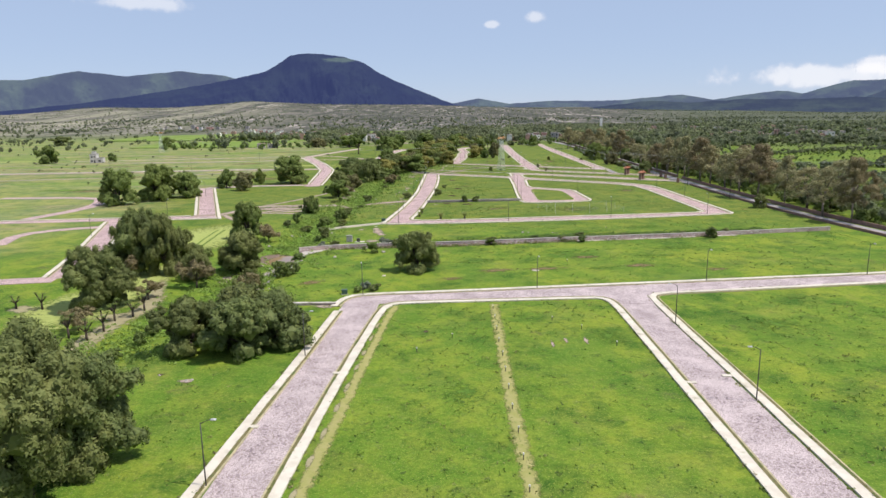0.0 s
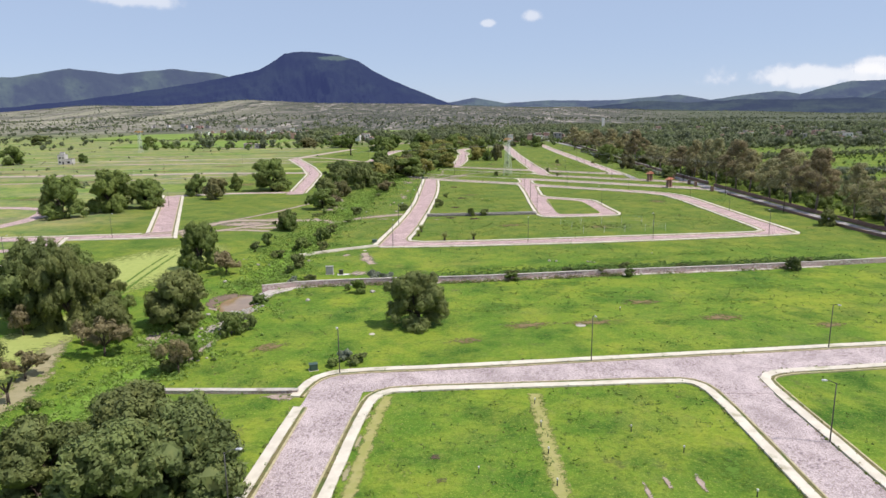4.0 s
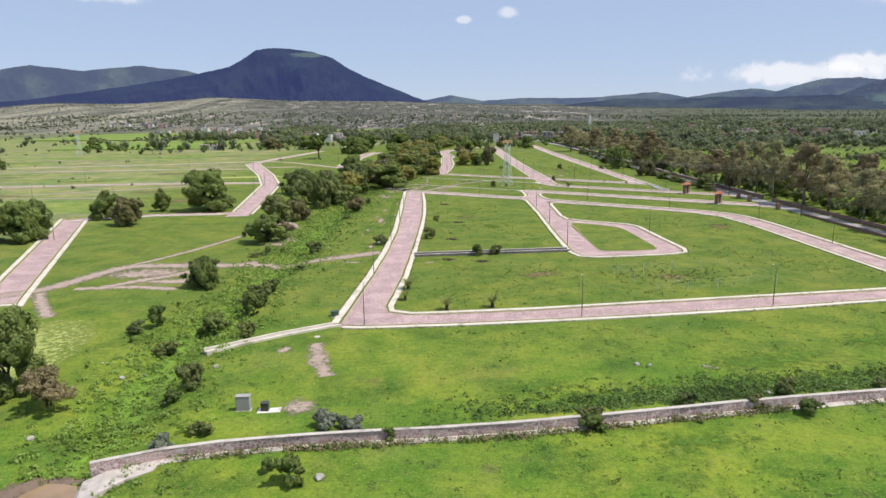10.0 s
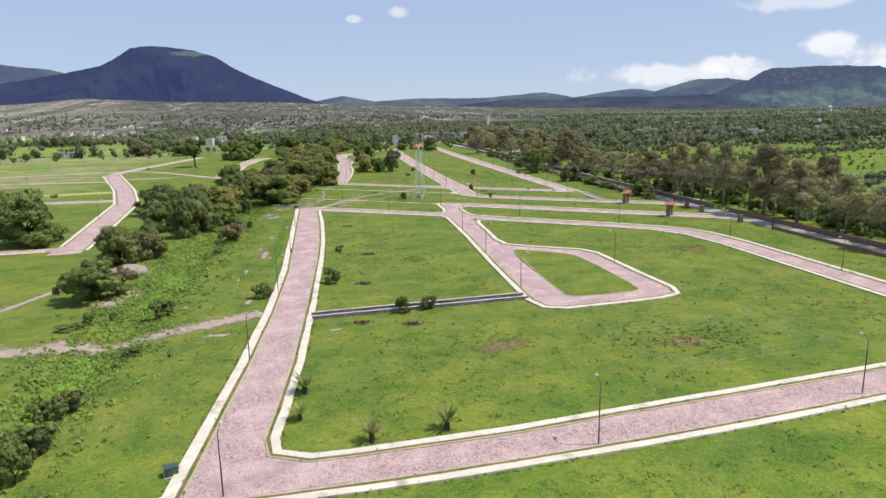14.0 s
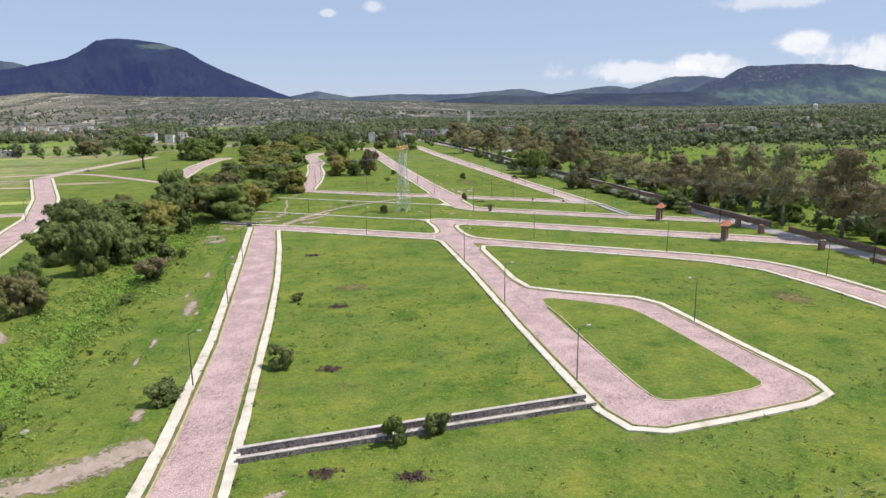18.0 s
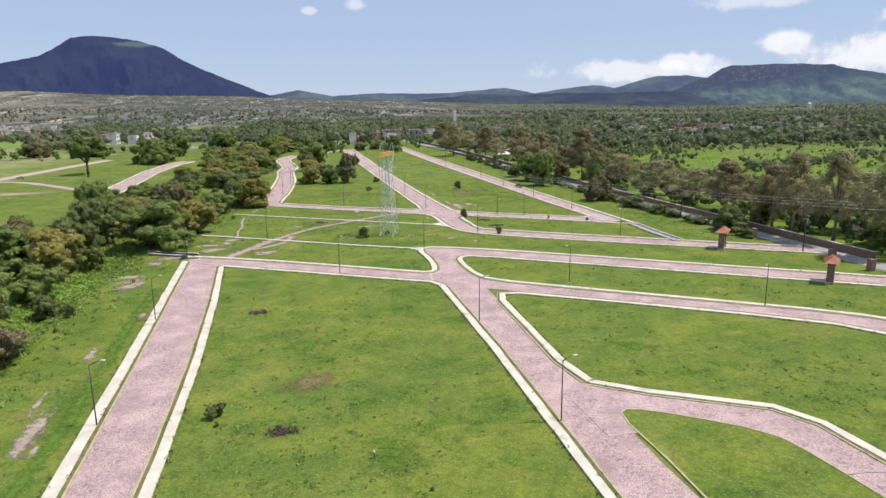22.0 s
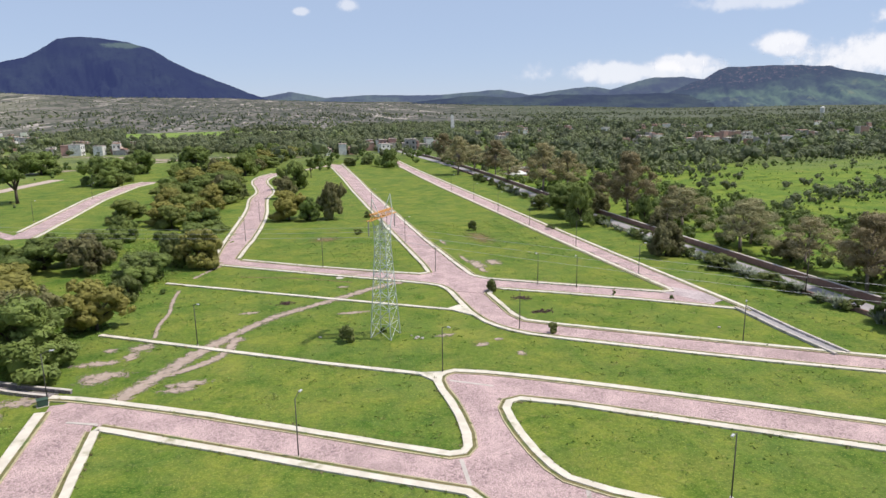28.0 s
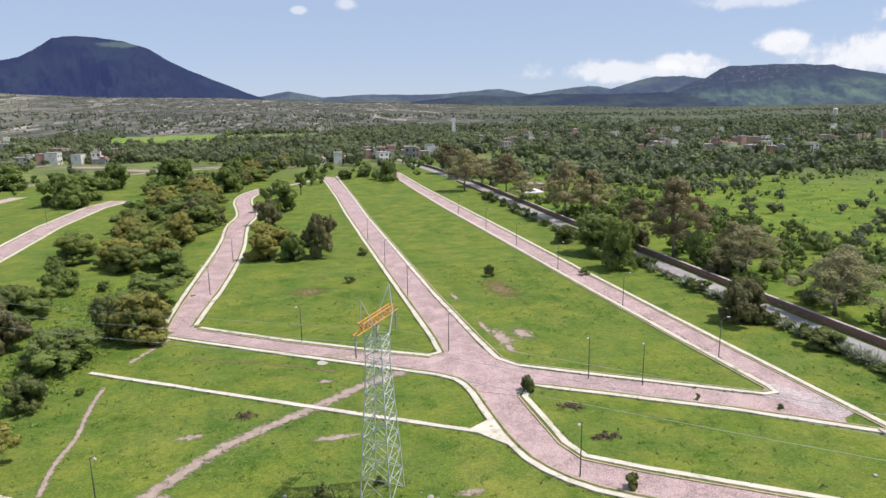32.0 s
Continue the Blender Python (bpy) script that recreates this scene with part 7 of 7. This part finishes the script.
cabinet(-23, 117.6, 0, 1.5, 0.7, 1.75, M_GREY, "tall grey metal cabinet standing in the grass")
cabinet(-20.6, 117.4, 0, 0.8, 0.7, 0.95, M_POLE, "low dark pump box on a pale slab")
structure("slab", ribbon("slab", [(-21.4, 117.2), (-18.9, 117.4)], -0.6, 0.6, -0.3, 0.0, M_WHITE), "pale concrete slab under the pump box", "slab")
cabinet(-17.4, 151.2, 20, 1.1, 0.8, 0.9, M_GREENBOX, "low dark green transformer box by the sidewalk")
cabinet(-15.9, 65.4, 20, 1.0, 0.8, 0.9, M_GREENBOX, "low dark green transformer box by the sidewalk")
cabinet(-11.2, 318.4, 20, 1.1, 0.8, 0.9, M_GREENBOX, "low dark green transformer box by the sidewalk")


def manhole(x, y, r):
    bm = bmesh.new()
    bmesh.ops.create_cone(bm, cap_ends=True, segments=20, radius1=r, radius2=r * 0.9, depth=0.3)
    ob = tagged(new("manhole", bm_mesh("manhole", bm, M_COPING)), "round pale concrete manhole in the grass", "manhole", "manholes in the meadow")
    ob.matrix_basis = pose(x, y, -0.14)


for x, y, r in ((22.1, 82.8, 0.9), (-9.9, 79.4, 0.5), (29.5, 368.5, 1.0), (-18.7, 141.4, 0.5)):
    manhole(x, y, r)


# ---- wire fence round a plot ----
FENCE = [(34.2, 174.4), (58.7, 178.2), (61.4, 164.6), (38.2, 161.4)]
fence = tagged(new("wire_fence"), "thin wire fence on pale slim posts in the plot", "fence")
bm = bmesh.new()
rod(bm, (0, 0, -0.2), (0, 0, 2.0), 0.035, 0.03, 6)
post_mesh = bm_mesh("post", bm, M_LAMPGLASS)
for a, b in zip(FENCE, FENCE[1:] + FENCE[:1]):
    n = max(2, round(math.dist(a, b) / 6))
    for i in range(n):
        ob = part("post", post_mesh, fence)
        ob.location = (a[0] + (b[0] - a[0]) * i / n, a[1] + (b[1] - a[1]) * i / n, 0)
    bm = bmesh.new()
    for z in (0.7, 1.3, 1.9):
        rod(bm, (*a, z), (*b, z), 0.006, 0.006, 4)
    part("wire", bm_mesh("wire", bm, M_WIRE), fence)


# ---- boulders and rubble ----
def boulder(x, y, s):
    bm = bmesh.new()
    bmesh.ops.create_icosphere(bm, subdivisions=2, radius=s)
    for v in bm.verts:
        v.co *= 1 + 0.35 * noise.noise(v.co / s * 1.3 + Vector((x, y, 0)))
        v.co.z *= 0.6
    ob = tagged(new("boulder", bm_mesh("boulder", bm, M_ROCK)), "pale grey boulder lying in the grass", "boulder", "boulders in the meadow")
    ob.matrix_basis = pose(x, y, float(ground_height(x, y)) + s * 0.25)


for i in range(34):
    boulder(rnd.uniform(-41, -30), rnd.uniform(78, 96), rnd.uniform(0.15, 0.45))
for x, y, s in ((-12.5, 103.2, 0.5), (-23.5, 98, 0.4), (-43, 112, 0.4), (-41, 128, 0.4), (-39, 130, 0.35), (-30, 130.5, 0.4), (36, 118.5, 0.4), (37, 328.6, 0.35), (37.6, 328, 0.3), (36.6, 328.2, 0.25), (24, 128, 0.35), (25.5, 127.6, 0.3), (-26, 205, 0.4), (-33, 75, 0.5)):
    boulder(x, y, s)


for x, y in ((-2.1, 187.9), (-1.2, 188.4), (32.9, 126.7), (33.6, 126.2), (32.2, 127.1), (48.9, 135.4), (22.7, 333), (83.2, 319.4), (-45.5, 132.7), (-44.6, 132.4), (-31.5, 70), (-32.4, 69.2), (-30.9, 70.6), (36.3, 329.8), (-17.4, 117.2), (-29.5, 24.3), (-28.9, 24.6), (-33.8, 26.2)):
    boulder(x, y, rnd.uniform(0.12, 0.26))


def creek_stones():
    bm = bmesh.new()
    for _ in range(420):
        k = rnd.random()
        x, y = -35.6 + 2.9 * k + rnd.gauss(0, 0.9), 82.5 + 12.5 * k + rnd.gauss(0, 0.5)
        s = rnd.uniform(0.09, 0.30)
        made = bmesh.ops.create_icosphere(bm, subdivisions=1, radius=s)
        z = float(ground_height(x, y)) + s * 0.3
        for v in made["verts"]:
            v.co = Vector((x, y, z)) + v.co * (1 + 0.5 * noise.noise(v.co / s + Vector((x, y, 0))))
    tagged(new("creek_stones", bm_mesh("creek_stones", bm, M_ROCK)), "pale rubble stones strewn over the creek bed", "stones", kind="stuff")


creek_stones()


def earth_heap(x, y, wide, high):
    bm = bmesh.new()
    bmesh.ops.create_uvsphere(bm, u_segments=20, v_segments=10, radius=1.0)
    for v in bm.verts:
        k = 1 + 0.3 * noise.noise(v.co * 2.1 + Vector((x, y, 0)))
        v.co = Vector((v.co.x * wide * k, v.co.y * wide * 0.8 * k, v.co.z * high * k))
    ob = tagged(new("earth_mound", bm_mesh("earth_mound", bm, M_HEAP, True)), "low mound of bare brown earth by the creek", "mound")
    ob.matrix_basis = pose(x, y, float(ground_height(x, y)))


earth_heap(-42.2, 235, 3.6, 1.5)


# stakes that mark the plots
def build_stake():
    root = new("plot_stake")
    bm = bmesh.new()
    box(bm, -0.05, -0.05, -0.2, 0.05, 0.05, 0.55, 0.2)
    part("post", bm_mesh("post", bm, M_POLE), root, "dark wooden peg")
    bm = bmesh.new()
    box(bm, -0.07, -0.07, 0.55, 0.07, 0.07, 0.72)
    part("cap", bm_mesh("cap", bm, M_WHITE), root, "white painted top")
    return tagged(root, "small dark stake with a white top marking a plot", "stake", "stakes along the plot line")


stake = build_stake()
stake.matrix_basis = pose(11.4, 54.7, 0)
for k in range(1, 17):
    copy_thing(stake, pose(11.4 - 0.05 * (k % 4), 54.7 - 5.6 * k, 0, 0, 0, 20 * k))
for x, y in ((14.4, 232.1), (24.4, 43.6), (4.4, 40), (-0.6, 34), (20.5, 48), (28, 36), (30, 90)):
    copy_thing(stake, pose(x, y, 0, 0, 0, 40 * x))


# ---- houses ----
def build_house(w, d, h, wall, two=False):
    root = new("house")
    bm = bmesh.new()
    box(bm, -w / 2, -d / 2, -1.0, w / 2, d / 2, h)
    part("wall", bm_mesh("wall", bm, wall), root)
    bm = bmesh.new()
    box(bm, -w / 2 - 0.2, -d / 2 - 0.2, h, w / 2 + 0.2, d / 2 + 0.2, h + 0.3)
    roof = part("roof", bm_mesh("roof", bm, M_ROOF), root, "flat weathered roof")
    bm = bmesh.new()
    rod(bm, (w * 0.25, d * 0.2, h + 0.3), (w * 0.25, d * 0.2, h + 1.5), 0.6, 0.55, 10)
    part("water_tank", bm_mesh("water_tank", bm, M_POLE), roof, "dark roof water tank")
    for level in range(2 if two else 1):
        for i in (-1, 1):
            bm = bmesh.new()
            box(bm, i * w * 0.26 - 0.7, -d / 2 - 0.06, level * 2.8 + 1.0, i * w * 0.26 + 0.7, -d / 2 + 0.05, level * 2.8 + 2.2)
            part("window", bm_mesh("window", bm, M_PANE), root, "dark window opening")
    bm = bmesh.new()
    box(bm, -0.5, -d / 2 - 0.07, 0, 0.5, -d / 2 + 0.05, 2.1)
    part("door", bm_mesh("door", bm, M_BARK), root, "dark door")
    return root


HOUSES = []
for w, d, h, wall, two, label in ((9, 8, 3.2, M_WHITE, False, "low white flat-roofed house among trees"), (8, 9, 6.0, M_WHITE, True, "two-storey white house among trees"), (10, 8, 3.4, M_ROSE, False, "low rose-coloured house among trees"), (8, 8, 5.8, M_ROSE, True, "two-storey rose-coloured house among trees"), (11, 9, 3.3, M_GREY, False, "low bare-block house among trees"), (9, 9, 6.0, M_GREY, True, "two-storey bare-block house among trees")):
    HOUSES.append((w, d, h, wall, two, label))
MADE = {}


def house(k, x, y, turn):
    z = float(ground_height(x, y))
    if k not in MADE:
        MADE[k] = tagged(build_house(*HOUSES[k][:5]), HOUSES[k][5], "house", "houses of the town")
        MADE[k].matrix_basis = pose(x, y, z, 0, 0, turn)
    else:
        copy_thing(MADE[k], pose(x, y, z, 0, 0, turn) @ Matrix.Diagonal((rnd.uniform(0.55, 1.1), rnd.uniform(0.6, 1.0), rnd.uniform(0.9, 1.45), 1)))


for x, y, k, turn in HOUSE_SPOTS:
    house(k, x, y, turn)


def build_canopy():
    """A white pitched canopy on slim legs, 9 m by 7 m."""
    root = new("canopy")
    bm = bmesh.new()
    low = [bm.verts.new(v) for v in ((-4.5, -3.5, 2.9), (4.5, -3.5, 2.9), (4.5, 3.5, 2.9), (-4.5, 3.5, 2.9))]
    under = [bm.verts.new(v.co - Vector((0, 0, 0.35))) for v in low]
    top = [bm.verts.new((-2.2, 0, 4.3)), bm.verts.new((2.2, 0, 4.3))]
    for f in ((low[0], low[1], top[1], top[0]), (low[1], low[2], top[1]), (low[2], low[3], top[0], top[1]), (low[3], low[0], top[0])):
        bm.faces.new(f)
    for i in range(4):
        bm.faces.new((low[i], under[i], under[(i + 1) % 4], low[(i + 1) % 4]))
    bm.faces.new(under)
    part("roof", bm_mesh("roof", bm, M_WHITE), root, "white pitched cloth roof")
    for x in (-4.3, 4.3):
        for y in (-3.3, 3.3):
            bm = bmesh.new()
            rod(bm, (x, y, -0.4), (x, y, 2.7), 0.06, 0.06, 6)
            part("leg", bm_mesh("leg", bm, M_STEEL), root)
    root.matrix_basis = pose(129, 527, float(ground_height(129, 527)), 0, 0, 12)
    return tagged(root, "white pitched canopy beside the highway", "canopy")


build_canopy()
house(2, 138, 545, 10)
house(1, -105, 838, 5)
house(4, -201, 658, 12)
house(4, -188, 654, 12)


def build_ruin():
    """An unfinished block house in three steps of height."""
    root = new("house")
    for name, (x0, y0, x1, y1, h) in (("tall_block", (-4.4, -3.2, 0.2, 3.0, 6.4)), ("low_block", (0.2, -3.0, 4.6, 3.0, 3.3)), ("stair_tower", (-3.9, 0.4, -1.2, 2.8, 8.0))):
        bm = bmesh.new()
        box(bm, x0, y0, -0.8 if name != "stair_tower" else 6.4, x1, y1, h)
        body = part(name, bm_mesh(name, bm, M_GREYWHITE), root)
        bm = bmesh.new()
        for a, b, c, d in ((x0, y0, x1, y0 + 0.16), (x0, y1 - 0.16, x1, y1), (x0, y0, x0 + 0.16, y1), (x1 - 0.16, y0, x1, y1)):
            box(bm, a - 0.02, b - 0.02, h, c + 0.02, d + 0.02, h + 0.5)
        part("parapet", bm_mesh("parapet", bm, M_GREY), body)
    for x, z, w, h in ((-3.2, 1.0, 1.2, 1.3), (-1.2, 0.0, 1.0, 2.1), (-3.0, 4.0, 1.3, 1.2), (-1.0, 4.0, 0.9, 1.2), (2.4, 0.9, 1.6, 1.3)):
        bm = bmesh.new()
        box(bm, x - w / 2, -3.26, z, x + w / 2, -2.9, z + h)
        part("window", bm_mesh("window", bm, M_PANE), root, "bare dark window opening")
    return tagged(root, "unfinished pale block house stepped in height on the plain", "house")


ruin = build_ruin()
ruin.matrix_basis = pose(-269, 453, 0, 0, 0, 10)
plant("broad", -262, 462, 8.5, 11, "trees on the plain")


# the water tower and the mast of the town
def build_water_tower():
    root = new("water_tower")
    for i in range(4):
        a = 1.57 * i + 0.78
        bm = bmesh.new()
        rod(bm, (4 * math.cos(a), 4 * math.sin(a), -1), (3 * math.cos(a), 3 * math.sin(a), 17), 0.4, 0.35, 6)
        part("leg", bm_mesh("leg", bm, M_WHITE), root)
    bm = bmesh.new()
    rod(bm, (0, 0, 17), (0, 0, 25), 4.6, 4.6, 16)
    tank = part("tank", bm_mesh("tank", bm, M_WHITE), root, "white cylindrical tank")
    bm = bmesh.new()
    rod(bm, (0, 0, 25), (0, 0, 27), 4.8, 0.6, 16)
    part("cap", bm_mesh("cap", bm, M_WHITE), tank)
    return tagged(root, "white elevated water tower above the town", "water tower")


wt = build_water_tower()
wt.matrix_basis = pose(861, 1105, float(ground_height(861, 1105))) @ Matrix.Diagonal((0.72, 0.72, 0.95, 1))
bm = bmesh.new()
box(bm, -2.2, -2.2, -1, 2.2, 2.2, 22, 0.2)
mast = tagged(new("bell_tower", bm_mesh("bell_tower", bm, M_WHITE)), "pale square tower rising from the trees", "tower")
mast.matrix_basis = pose(258, 1101, float(ground_height(258, 1101)))
